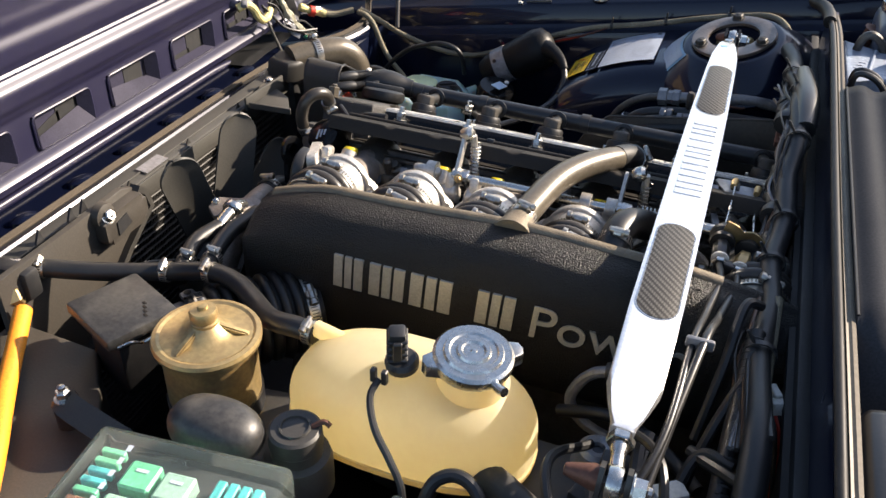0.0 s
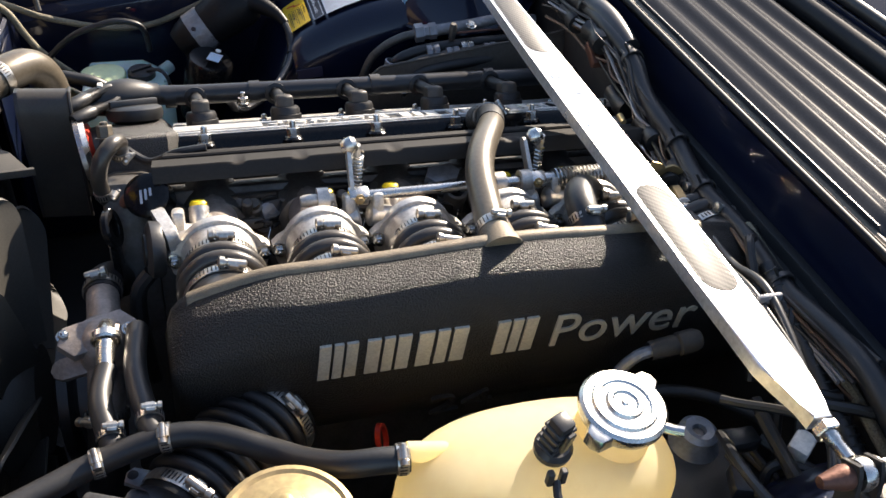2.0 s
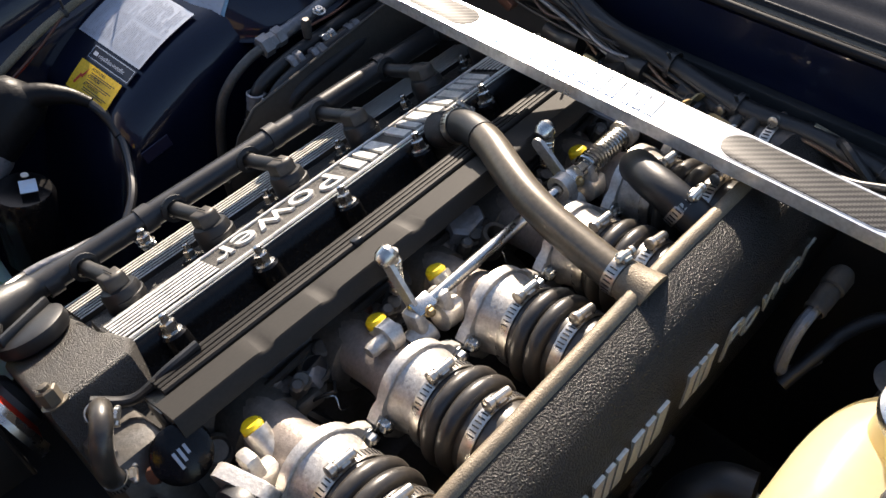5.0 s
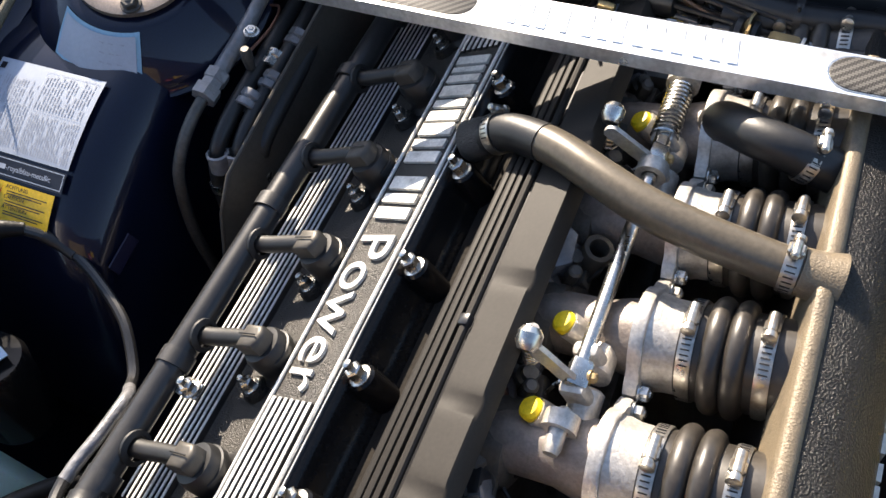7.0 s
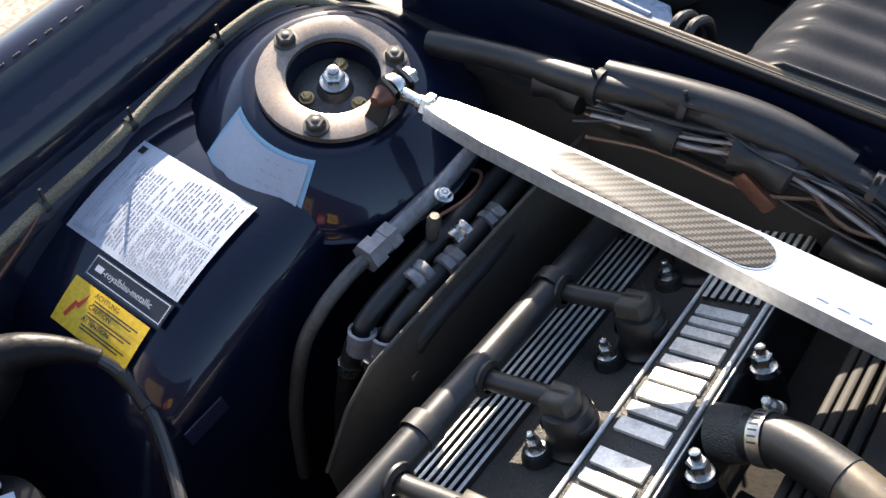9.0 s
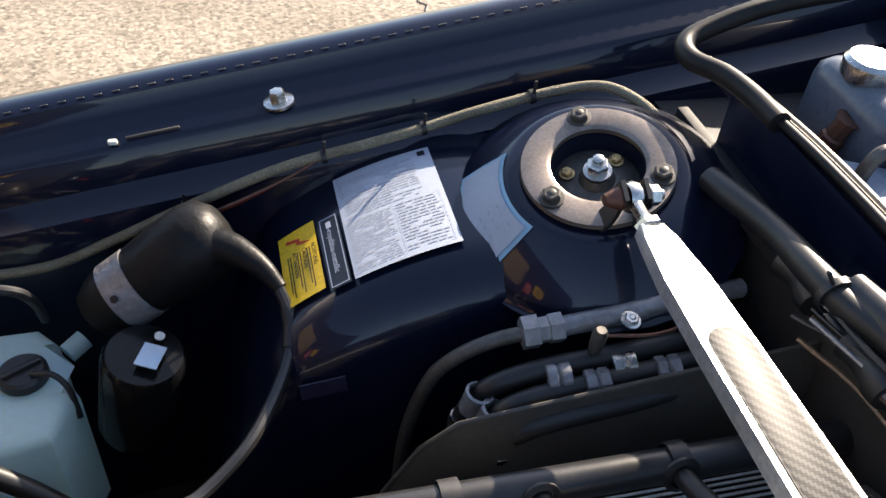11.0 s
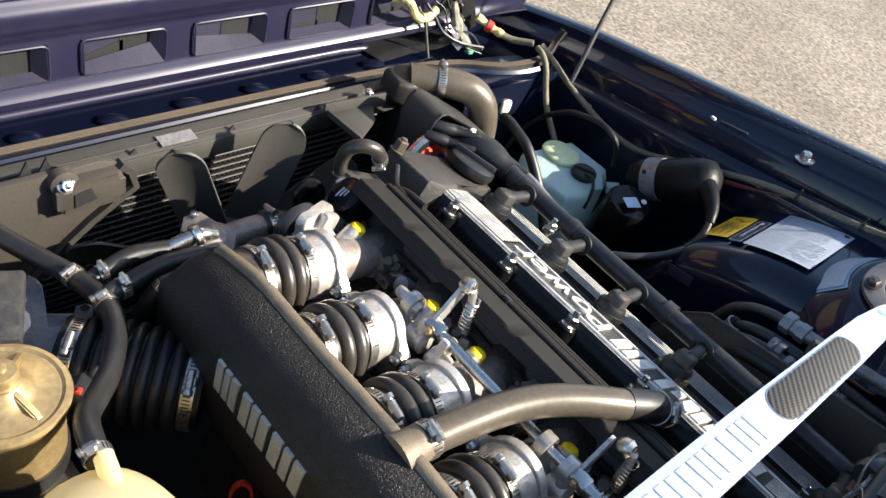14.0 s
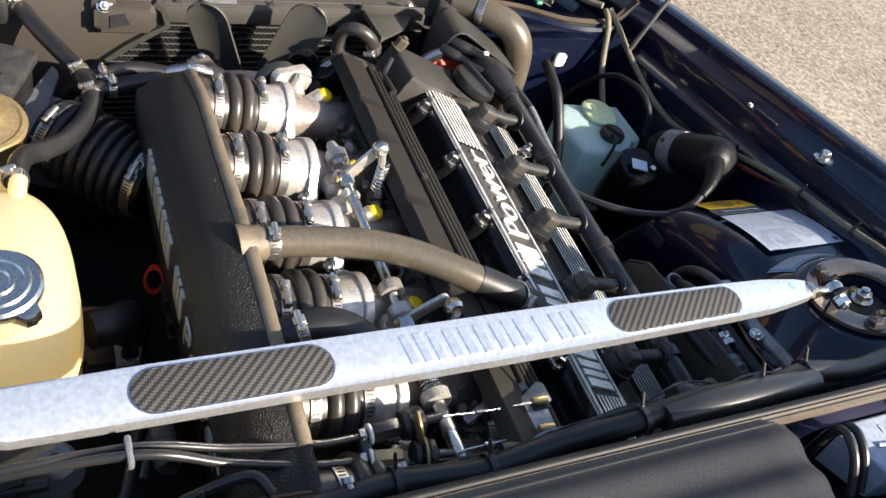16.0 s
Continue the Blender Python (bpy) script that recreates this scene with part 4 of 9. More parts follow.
# fan
fan = thing("cooling_fan", (-0.215, -0.167, 0.645), "dark grey plastic cooling fan with broad blades", "fan")
FC = Vector((-0.215, -0.167, 0.645))
part("hub", lathe([(0.0, 0.02), (0.06, 0.018), (0.075, 0.0), (0.078, -0.02), (0.06, -0.03)], basis(FC, X), 32), M["dusty_plastic"], fan)
for k in range(9):
    a = radians(20 + k * 40)
    bm = bmesh.new()
    rows = []
    for i in range(15):
        s = i / 14
        r = 0.06 + 0.138 * min(1.0, s / 0.5) + 0.032 * math.sin(math.pi / 2 * max(0.0, (s - 0.5) / 0.5))
        half = 0.0290 if s <= 0.5 else max(0.0012, 0.0290 * math.cos(math.pi / 2 * (s - 0.5) / 0.5))
        row = []
        for j in range(5):
            q = -1 + j / 2
            tw = radians(38 - 16 * s)
            row.append(bm.verts.new(FC + Vector((half * q * math.sin(tw) + 0.006 * q * q, 0, 0)) + (Vector((0, -math.sin(a), math.cos(a))) * r) + Vector((0, math.cos(a), math.sin(a))) * half * q * math.cos(tw)))
        rows.append(row)
    for p, q in zip(rows, rows[1:]):
        for j in range(4):
            bm.faces.new((p[j], p[j + 1], q[j + 1], q[j]))
    part("blade", thicken(bm, 0.003), M["faded_grey"], fan)
part("pulley", lathe([(0.0, 0.05), (0.04, 0.048), (0.07, 0.04), (0.07, 0.03), (0.062, 0.025), (0.07, 0.02), (0.07, 0.01), (0.03, 0.0)], basis(FC + Vector((0.03, 0, 0)), X), 32), M["satin_black"], fan)

# top radiator hose with its clamp
hose = thing("radiator_hose", (-0.25, 0.22, 0.83), "thick brown-grey rubber radiator hose, bent downwards", "hose")
part("hose", tube([(-0.262, 0.150, 0.842), (-0.244, 0.176, 0.845), (-0.2255, 0.200, 0.845), (-0.207, 0.226, 0.839), (-0.193, 0.244, 0.818), (-0.186, 0.252, 0.78), (-0.182, 0.254, 0.72), (-0.18, 0.25, 0.62)], 0.0225, 8, 20), M["bronze_rubber"], hose)
hose_clamp("clamp", hose, (-0.2355, 0.187, 0.8455), (0.6, 0.8, 0.05), 0.0229, (-0.3, 0.1, 1), 0.012)
# black duct between radiator and engine front
bc = thing("belt_cover", (-0.165, 0.11, 0.75), "dusty black moulded cover arched over the distributor", "cover")
arc = [(0.088, 0.70), (0.089, 0.80), (0.091, 0.845), (0.096, 0.861), (0.106, 0.869), (0.118, 0.868), (0.140, 0.854), (0.185, 0.825), (0.229, 0.796)]
part("arch", thicken(extrude_x(arc, -0.206, -0.148, lambda x: (0, -0.06 * (x + 0.206)), 5), 0.003), M["dusty_plastic"], bc, "bent dusty shell", 50)
part("back_plate", prism(arc + [(0.229, 0.70)], -0.002, 0.002, Matrix(((0, 0, 1, -0.204), (1, 0, 0, 0), (0, 1, 0, 0), (0, 0, 0, 1)))), M["black_plastic"], bc)
part("edge_lip", sweep([(-0.147, y, z - 0.0035) for y, z in arc], circle(0.0022, 8)), M["black_plastic"], bc)

# ================================================================ engine
block = thing("engine_block", (0.22, 0.0, 0.45), "dark grimy cast engine block and head, slanted", "engine")
part("head", rbox((0.62, 0.225, 0.16), ENG @ Matrix.Translation((0.245, 0.035, -0.125)), 0.006), M["dirty_cast"], block)
part("crankcase", rbox((0.62, 0.26, 0.30), ENG @ Matrix.Translation((0.245, 0.03, -0.34)), 0.01), M["dirty_cast"], block)
part("front_cover", rbox((0.05, 0.235, 0.34), ENG @ Matrix.Translation((-0.085, 0.035, -0.20)), 0.01), M["dirty_cast"], block)
for i in range(6):
    x = 0.1 * i
    part("port_boss", lathe([(0.036, -0.05), (0.034, 0.01), (0.028, 0.014)], basis((x, -0.115, 0.822), (0, -0.989, 0.1)), 22), M["mid_cast"], block)
    part("plug_bolt", nut(bmesh.new(), (x + 0.052, -0.112, 0.818), (0, -0.5, 0.85), 0.010, 0.010, 0.004), M["mid_cast"], block)
    part("stud", lathe([(0.0055, 0), (0.0055, 0.034), (0.006, 0.034), (0.006, 0.046), (0.004, 0.048)], basis((x + 0.034, -0.112, 0.812), (0, -0.3, 0.95)), 10), M["dirty_cast"], block)
    part("rib", rbox((0.012, 0.03, 0.07), Matrix.Translation((x + 0.05, -0.105, 0.78)) @ Matrix.Rotation(TILT_ENGINE, 4, "X"), 0.003), M["dirty_cast"], block)
    part("coolant_cap", lathe([(0.014, 0), (0.014, 0.012), (0.011, 0.014), (0.009, 0.010), (0.0, 0.010)], basis((x - 0.04, -0.108, 0.828), (0, -0.45, 0.9)), 14), M["mid_cast"], block)

core_at = basis((0.252, -0.109, 0.860), (0, -0.30, 0.95), Y)
part("hexagon_plug", prism([(-0.021, 0.0), (-0.013, -0.0115), (0.013, -0.0115), (0.021, 0.0), (0.013, 0.0115), (-0.013, 0.0115)], -0.05, 0.0, core_at @ Matrix.Rotation(radians(8), 4, "Z"), 0.0025), M["tape"], block, "blue-grey elongated hexagon plug")
part("ring_boss", lathe([(0.0075, -0.03), (0.0075, 0.0), (0.0082, 0.0012), (0.0118, 0.0012), (0.0126, 0.0), (0.0126, -0.03), (0.0075, -0.0302)], basis((0.261, -0.136, 0.852), (0, -0.3, 0.95)), 24), M["shield"], block, "open round boss")
for x, y, z, h in ((0.222, -0.121, 0.842, 0.05), (0.093, -0.124, 0.842, 0.05), (0.352, -0.116, 0.850, 0.05)):
    part("stud", lathe([(0.0058, -h), (0.0058, 0.0), (0.0045, 0.0015), (0.0, 0.0018)], basis((x, y, z), (0, -0.3, 0.95)), 12), M["shield"], block)
rng = random.Random(31)
for i in range(6):
    x = 0.1 * i + 0.045 + rng.uniform(-0.006, 0.006)
    m = Matrix.Translation((x, -0.122, 0.826)) @ Matrix.Rotation(radians(-30 + 14 * rng.random()), 4, "X") @ Matrix.Rotation(radians(rng.uniform(-25, 25)), 4, "Z")
    part("lug_plate", rbox((0.024, 0.026, 0.012), m, 0.003), M["shield"], block, "brown-grey lug")
    part("lug_bolt", lathe([(0.0065, 0.006), (0.0065, 0.011), (0.005, 0.0125), (0.0, 0.0125)], m, 6), M["mid_cast"], block)
    part("injector_plug", rbox((0.020, 0.017, 0.024), Matrix.Translation((x + 0.021, -0.112, 0.833)) @ Matrix.Rotation(radians(rng.uniform(-30, 30)), 4, "Z") @ Matrix.Rotation(radians(-25), 4, "X"), 0.003), M["black_plastic"], block, "black injector plug")
    part("injector_body", lathe([(0.007, -0.03), (0.007, 0.0), (0.0085, 0.001), (0.0085, 0.006), (0.006, 0.008), (0.006, 0.014)], basis((x + 0.004, -0.116, 0.838), (rng.uniform(-.2, .2), -0.35, 0.9)), 14), M["mid_cast"], block)
    part("damper", lathe([(0.0, 0.014), (0.010, 0.013), (0.0155, 0.006), (0.0165, 0.0), (0.0155, -0.008), (0.008, -0.014)], basis((x - 0.022, -0.124, 0.822), (0.2, -0.6, 0.8)), 18), M["satin_black"], block, "dark round damper")
    part("retaining_wire", tube([(x + 0.010, -0.135, 0.829), (x + 0.016, -0.142, 0.831), (x + 0.013, -0.150, 0.824), (x + 0.020, -0.152, 0.820)], 0.0008, 4, 5), M["chrome"], block)
for i in range(12):
    x = -0.03 + 0.048 * i
    part("gallery_pipe", tube([(x, -0.10 - 0.012 * rng.random(), 0.805 + 0.012 * rng.random()), (x + 0.015, -0.125, 0.80 + 0.02 * rng.random()), (x + 0.03, -0.145, 0.785), (x + 0.032, -0.15, 0.75)], 0.004 + 0.003 * rng.random(), 5, 8), M["rubber" if i % 3 else "dirty_cast"], block)

# clutter in the gap below the rail: sensor studs, bolted lugs, blue-grey plugs, loops of wire
for i in range(5):
    x = 0.1 * i
    j = 0.006 * math.sin(3.1 * i)
    part("sensor_stud", lathe([(0.0075, -0.03), (0.0075, -0.004), (0.0058, 0.0), (0.0058, 0.014), (0.0050, 0.016), (0.0030, 0.016), (0.0030, 0.012), (0.0, 0.012)], basis((x + 0.002 + j, -0.120, 0.836), (-0.1, -0.25, 0.95)), 14), M["mid_cast"], block)
    lm = Matrix.Translation((x + 0.026 + j, -0.106, 0.838)) @ Matrix.Rotation(radians(-28), 4, "X") @ Matrix.Rotation(radians(20 + 9 * i), 4, "Z")
    part("clamp_plate", prism(rounded(0.030, 0.020, 0.006), -0.003, 0.002, lm, 0.001), M["aged_cast"], block, "pale aged clamp plate")
    part("clamp_bolt", lathe([(0.0068, 0.002), (0.0068, 0.007), (0.0050, 0.009), (0.0, 0.009)], lm, 6), M["copper" if i % 2 else "aged_cast"], block)
    part("grey_plug", rbox((0.024, 0.018, 0.020), Matrix.Translation((x + 0.057 + j, -0.113, 0.834)) @ Matrix.Rotation(radians(25 - 11 * i), 4, "Z") @ Matrix.Rotation(radians(-30), 4, "X"), 0.004), M["tape"], block, "blue-grey connector plug")
    part("wire_loop", tube([(x + 0.040, -0.132, 0.832), (x + 0.048, -0.140, 0.840), (x + 0.056, -0.143, 0.838), (x + 0.058, -0.138, 0.828), (x + 0.066, -0.128, 0.826)], 0.0016, 6, 6), M["chrome" if i % 2 else "rubber"], block)
    part("knob", lathe([(0.006, -0.02), (0.006, 0.0), (0.0085, 0.001), (0.0085, 0.008), (0.006, 0.010), (0.0, 0.010)], basis((x + 0.074, -0.104, 0.838), (0.1, -0.3, 0.9)), 12), M["shield"], block)
    part("loom_pipe", tube([(x - 0.02, -0.098, 0.842), (x + 0.02, -0.103, 0.846 + 0.004 * math.sin(i)), (x + 0.06, -0.099, 0.844), (x + 0.08, -0.098, 0.842)], 0.0042, 6, 8), M["rubber" if i % 2 else "bellows"], block)

cover = thing("valve_cover", (0.24, 0.05, 0.80), "black crinkle-painted valve cover with bare ribs and lettering", "valve cover")
CP = [(0.0100, -0.060), (0.0100, -0.004), (0.0118, -0.0005), (0.0140, 0.001), (0.070, 0.001), (0.0735, -0.003), (0.0765, -0.012),
      (0.080, -0.015), (0.128, -0.016), (0.134, -0.012), (0.192, -0.012), (0.197, -0.017), (0.199, -0.03), (0.199, -0.075)]
bm = extrude_x(CP, -0.045, 0.565, None, 1)
bmesh.ops.holes_fill(bm, edges=[e for e in bm.edges if e.is_boundary])
bm.transform(ENG)
part("shell", bm, M["dusty_crinkle"], cover, "black crinkle paint", 50)
FLANK = [(0.0125, -0.0008), (0.0095, -0.0025), (0.0070, -0.0085), (0.0050, -0.0170), (0.0025, -0.0290), (-0.0010, -0.0400), (-0.0060, -0.0440), (-0.0065, -0.060)]
bm = extrude_x(FLANK, -0.048, 0.567, None, 1)
bm.transform(ENG)
part("flank", thicken(bm, 0.002), M["gloss_black"], cover, "smooth black-painted flank with a foot flange", 60)
bm = extrude_x([(-0.004, -0.0425), (-0.042, -0.0430), (-0.043, -0.075)], -0.048, 0.567, None, 1)
bm.transform(ENG)
part("foot", thicken(bm, 0.002), M["grime"], cover, "grimy dull foot flange", 60)
# scalloped foot under each nut
for i in range(7):
    x = 0.1 * i
    if x < 0.56:
        part("nut_boss", lathe([(0.0135, -0.050), (0.0125, -0.024), (0.0115, -0.0105), (0.0095, -0.0085)], ENG @ Matrix.Translation((x, 0.0, 0)), 20), M["gloss_black"], cover)
        part("nut", nut(bmesh.new(), ENG @ Vector((x, 0.0, -0.0087)), ENG.to_3x3() @ Z, 0.0068, 0.0105, 0.0085), M["chrome"], cover, "bright acorn nut with washer")
    if 0.0 < x < 0.65:
        part("nut_boss", lathe([(0.013, -0.025), (0.012, -0.012), (0.010, -0.0075)], ENG @ Matrix.Translation((x - 0.023, 0.110, 0)), 18), M["crinkle"], cover)
        part("nut", nut(bmesh.new(), ENG @ Vector((x - 0.023, 0.110, -0.0078)), ENG.to_3x3() @ Z, 0.0058, 0.0085, 0.0070), M["chrome"], cover)
# bare ribs: front and rear fields on the lettered strip, and the row beside the ignition pipe
def bare_rib(x0, x1, u, z, h, w):
    """A cast rib with black flanks and a bare machined top."""
    rib = part("rib", rbox((x1 - x0, w, h), ENG @ Matrix.Translation(((x0 + x1) / 2, u, z + h / 2)), 0.0005, 1), M["satin_black"], cover)
    part("bare_top", rbox((x1 - x0, w * 0.96, 0.0009), ENG @ Matrix.Translation(((x0 + x1) / 2, u, z + h + 0.0003)), 0.0003, 1), M["strip"], rib, "bare machined rib top")


for k in range(7):
    for x0, x1 in ((-0.034, 0.068), (0.447, 0.558)):
        bare_rib(x0, x1, 0.0222 + k * 0.0067, 0.0008, 0.0032, 0.0036)
for u in (0.0158, 0.0690):
    part("border", rbox((0.592, 0.0030, 0.0032), ENG @ Matrix.Translation((0.262, u, 0.0022)), 0.0008, 1), M["strip"], cover, "bare metal border line")
part("edge_line", rbox((0.592, 0.0012, 0.0012), ENG @ Matrix.Translation((0.262, 0.0118, 0.0004)), 0.0004, 1), M["strip"], cover, "thin worn edge line")
for k in range(8):
    bare_rib(-0.036, 0.558, 0.1395 + k * 0.0070, -0.0125, 0.0062, 0.0032)
# raised strip lettering: plain blocks for the maker's mark, then the word; it runs towards the front, its top to the intake side
LM = ENG @ Matrix.Translation((0, 0, 0.0012)) @ Matrix.Rotation(radians(180), 4, "Z")


def strip_block(x_from, w, slant):
    """A plain bar with a slanting cut, of a letter's size; x_from is its rear end."""
    m = LM @ Matrix.Translation((-x_from, -0.0612, 0))
    h = 0.0385
    b = prism([(0, 0), (w * 0.30, 0), (w * 0.30 + slant, h), (slant, h)], 0, 0.003, m)
    prism([(w * 0.42, 0), (w * 0.62, 0), (w * 0.62 + slant, h), (w * 0.42 + slant, h)], 0, 0.003, m, bm=b)
    prism([(w * 0.74, 0), (w, 0), (w + slant, h), (w * 0.74 + slant, h)], 0, 0.003, m, bm=b)
    return b


for x0, w in ((0.438, 0.034), (0.399, 0.044), (0.351, 0.046), (0.288, 0.046)):
    part("mark_block", strip_block(x0, w, 0.003), M["strip"], cover, "bare raised block of the maker's mark")
part("word", words("Power", 0.0345, 0.0015, LM @ Matrix.Translation((-0.2265, -0.0612, 0.0015)) @ Matrix.Diagonal((1.65, 1.58, 1, 1))), M["strip"], cover, "bare raised lettering", 30)

# oil filler housing at the front of the cover
bm = prism([(-0.112, -0.016), (-0.040, -0.012), (-0.028, 0.010), (-0.034, 0.046), (-0.050, 0.075), (-0.040, 0.10), (-0.045, 0.142), (-0.095, 0.146), (-0.112, 0.12)], -0.07, 0.008, ENG, 0.007, 3)
part("filler_housing", bm, M["dusty_crinkle"], cover, "crinkle-black oil filler housing", 40)
bm = prism([(-0.040, 0.046), (-0.022, 0.050), (-0.018, 0.092), (-0.036, 0.098)], -0.03, 0.004, ENG, 0.005, 2)
part("housing_step", bm, M["dusty_crinkle"], cover)
part("corner_nut", nut(bmesh.new(), ENG @ Vector((-0.104, -0.010, 0.006)), ENG.to_3x3() @ Z, 0.008, 0.014, 0.004), M["bronze_rubber"], cover)
cap = part("oil_cap", lathe([(0.024, 0.0), (0.032, 0.004), (0.034, 0.010), (0.033, 0.017), (0.028, 0.020), (0.0, 0.021)], ENG @ Matrix.Translation((-0.078, 0.115, 0.008)), 32), M["rubber"], cover, "round black oil filler cap")
part("grip", rbox((0.062, 0.007, 0.012), ENG @ Matrix.Translation((-0.078, 0.115, 0.030)) @ Matrix.Rotation(radians(28), 4, "Z"), 0.003), M["rubber"], cap)

# spark-plug connectors and the ignition pipe
pipe = thing("ignition_lead_pipe", (0.17, 0.162, 0.82), "black ribbed ignition-lead conduit along the valve cover", "conduit")
PIPE = [(-0.145, 0.128, 0.828), (-0.11, 0.142, 0.832), (-0.07, 0.160, 0.826), (-0.02, 0.1635, 0.8205), (0.10, 0.163, 0.8195), (0.25, 0.162, 0.819), (0.40, 0.161, 0.819), (0.53, 0.160, 0.8185), (0.60, 0.158, 0.815)]
part("pipe", tube(PIPE, 0.0128, 8, 16), M["satin_black"], pipe)
part("boot", tube([(-0.125, 0.135, 0.831), (-0.09, 0.152, 0.830), (-0.05, 0.162, 0.824)], 0.0185, 8, 16, scale=lambda t: 0.8 + 0.4 * math.sin(math.pi * min(1, t * 1.1))), M["rubber"], pipe, "rubber boot at the pipe's front end")
for x in (-0.035, 0.072, 0.235, 0.40):
    part("pipe_clip", lathe([(0.0132, -0.007), (0.0146, -0.007), (0.0146, 0.007), (0.0132, 0.007)], basis((x, 0.163, 0.8195), X), 20), M["black_plastic"], pipe)
for x in (0.055,):
    part("bracket", rbox((0.014, 0.03, 0.004), Matrix.Translation((x, 0.145, 0.815)), 0.001), M["chrome"], pipe)
    part("bracket_nut", nut(bmesh.new(), (x, 0.138, 0.817), (0, 0.3, 1), 0.0065, 0.008, 0.007), M["chrome"], pipe)


def plug_connector():
    o = ENG @ Vector((0, 0.092, -0.016))
    ob = thing("spark_plug_connector", o, "black rubber spark-plug connector plugged into the valve cover", "plug connector", "spark-plug connectors in a row")
    m = ENG @ Matrix.Translation((0, 0.092, -0.016))
    part("base", lathe([(0.0225, 0), (0.0225, 0.004), (0.0195, 0.007), (0.0180, 0.011), (0.0185, 0.017), (0.0185, 0.030), (0.0165, 0.034), (0.0, 0.036)], m, 24), M["rubber"], ob, "round rubber socket")
    part("collar", lathe([(0.0185, 0.0175), (0.0202, 0.0180), (0.0202, 0.0245), (0.0185, 0.0250)], m, 24, arc=250, start=-125), M["rubber"], ob)
    cap_m = m @ Matrix.Translation((0, 0.001, 0.0335))
    cap_bm = prism([(-0.0105, -0.0090), (-0.0040, -0.0130), (0.0040, -0.0130), (0.0105, -0.0090), (0.0110, 0.0110), (-0.0110, 0.0110)], 0.0, 0.0150, cap_m, 0.0045, 3)
    part("cap", cap_bm, M["shield"], ob, "dusty brown wedge-shaped cap")
    part("seam", rbox((0.0012, 0.020, 0.0012), cap_m @ Matrix.Translation((0, 0.0, 0.0167)), 0.0004, 1), M["rubber"], ob)
    part("lead", tube([ENG @ Vector((0, 0.100, 0.0245)), ENG @ Vector((-0.001, 0.122, 0.0255)), ENG @ Vector((-0.003, 0.142, 0.0275)), ENG @ Vector((-0.004, 0.160, 0.0310))], 0.0078, 5, 12), M["rubber"], ob)
    part("grommet", lathe([(0.010, -0.002), (0.0145, -0.001), (0.0145, 0.0015), (0.010, 0.003)], basis(ENG @ Vector((-0.004, 0.1525, 0.0292)), ENG.to_3x3() @ Vector((0, -0.98, -0.15))), 18), M["rubber"], ob)
    return ob


pc = plug_connector()
for i in range(1, 6):
    copy_thing(pc, Matrix.Translation(Vector(pc.location) + Vector((0.1 * i + 0.003 * math.sin(i * 2.0), 0, 0))))

# fuel-rail cover along the intake side
rail = thing("fuel_rail_cover", (0.2, -0.06, 0.87), "dull brown-black fuel-rail cover with ridges and small dents", "rail cover")
bm = extrude_x([(-0.113, -0.030), (-0.112, -0.016), (-0.110, -0.013), (-0.079, -0.011)], -0.056, 0.60, None, 160)
rng = random.Random(5)
for v in bm.verts:
    if abs(v.co.y + 0.110) < 0.004 and v.co.z > -0.02:
        for c in (0.03, 0.095, 0.195, 0.33):
            v.co.z -= 0.0022 * math.exp(-((v.co.x - c) / 0.007) ** 2)
bm.transform(ENG)
part("plate", thicken(bm, 0.0015), M["grey_rail"], rail, "flat dull plate, dented along its edge", 50)
for k, (u, w, h) in enumerate(((-0.0635, 0.0062, 0.006), (-0.0560, 0.0066, 0.0062), (-0.0485, 0.0066, 0.006))):
    part("ridge", rbox((0.61, w, h), ENG @ Matrix.Translation((0.26, u, -0.0115)), 0.002, 2), M["grey_rail"], rail)
part("tube", sweep([ENG @ Vector((x, -0.0730, -0.0105)) for x in (-0.045, 0.1, 0.3, 0.565)], circle(0.0036, 10)), M["grey_rail"], rail, "thin round tube in the groove")
part("rail_base", rbox((0.64, 0.066, 0.012), ENG @ Matrix.Translation((0.265, -0.076, -0.024)), 0.002), M["satin_black"], rail)
part("joint", rbox((0.010, 0.0095, 0.0075), ENG @ Matrix.Translation((0.155, -0.073, -0.009)), 0.002), M["satin_black"], rail)
part("front_bracket", rbox((0.010, 0.03, 0.030), ENG @ Matrix.Translation((-0.052, -0.066, -0.034)), 0.003), M["satin_black"], rail)
solo("rail_cable", tube([(-0.085, -0.022, 0.865), (-0.060, -0.040, 0.858), (-0.030, -0.050, 0.874), (0.0, ENG.translation.y - 0.051, 0.878)], 0.0045, 8, 10), M["rubber"], (-0.06, -0.04, 0.86), "thin black cable into the rail cover", "cable")

# front coolant elbow hose
elbow = thing("coolant_elbow_hose", (-0.10, -0.06, 0.86), "short bent brown rubber hose with two clamps", "hose")
part("hose", tube([(-0.105, -0.086, 0.846), (-0.109, -0.090, 0.872), (-0.103, -0.087, 0.896), (-0.092, -0.075, 0.905), (-0.086, -0.058, 0.896), (-0.090, -0.045, 0.872)], 0.0084, 8, 14), M["bellows"], elbow)
hose_clamp("clamp", elbow, (-0.1065, -0.088, 0.856), (-0.1, -0.1, 0.9), 0.0087, (0.8, -0.5, 0.1), 0.008)
hose_clamp("clamp", elbow, (-0.0885, -0.049, 0.881), (-0.1, 0.4, -0.8), 0.0087, (0.5, -0.6, 0.3), 0.008)

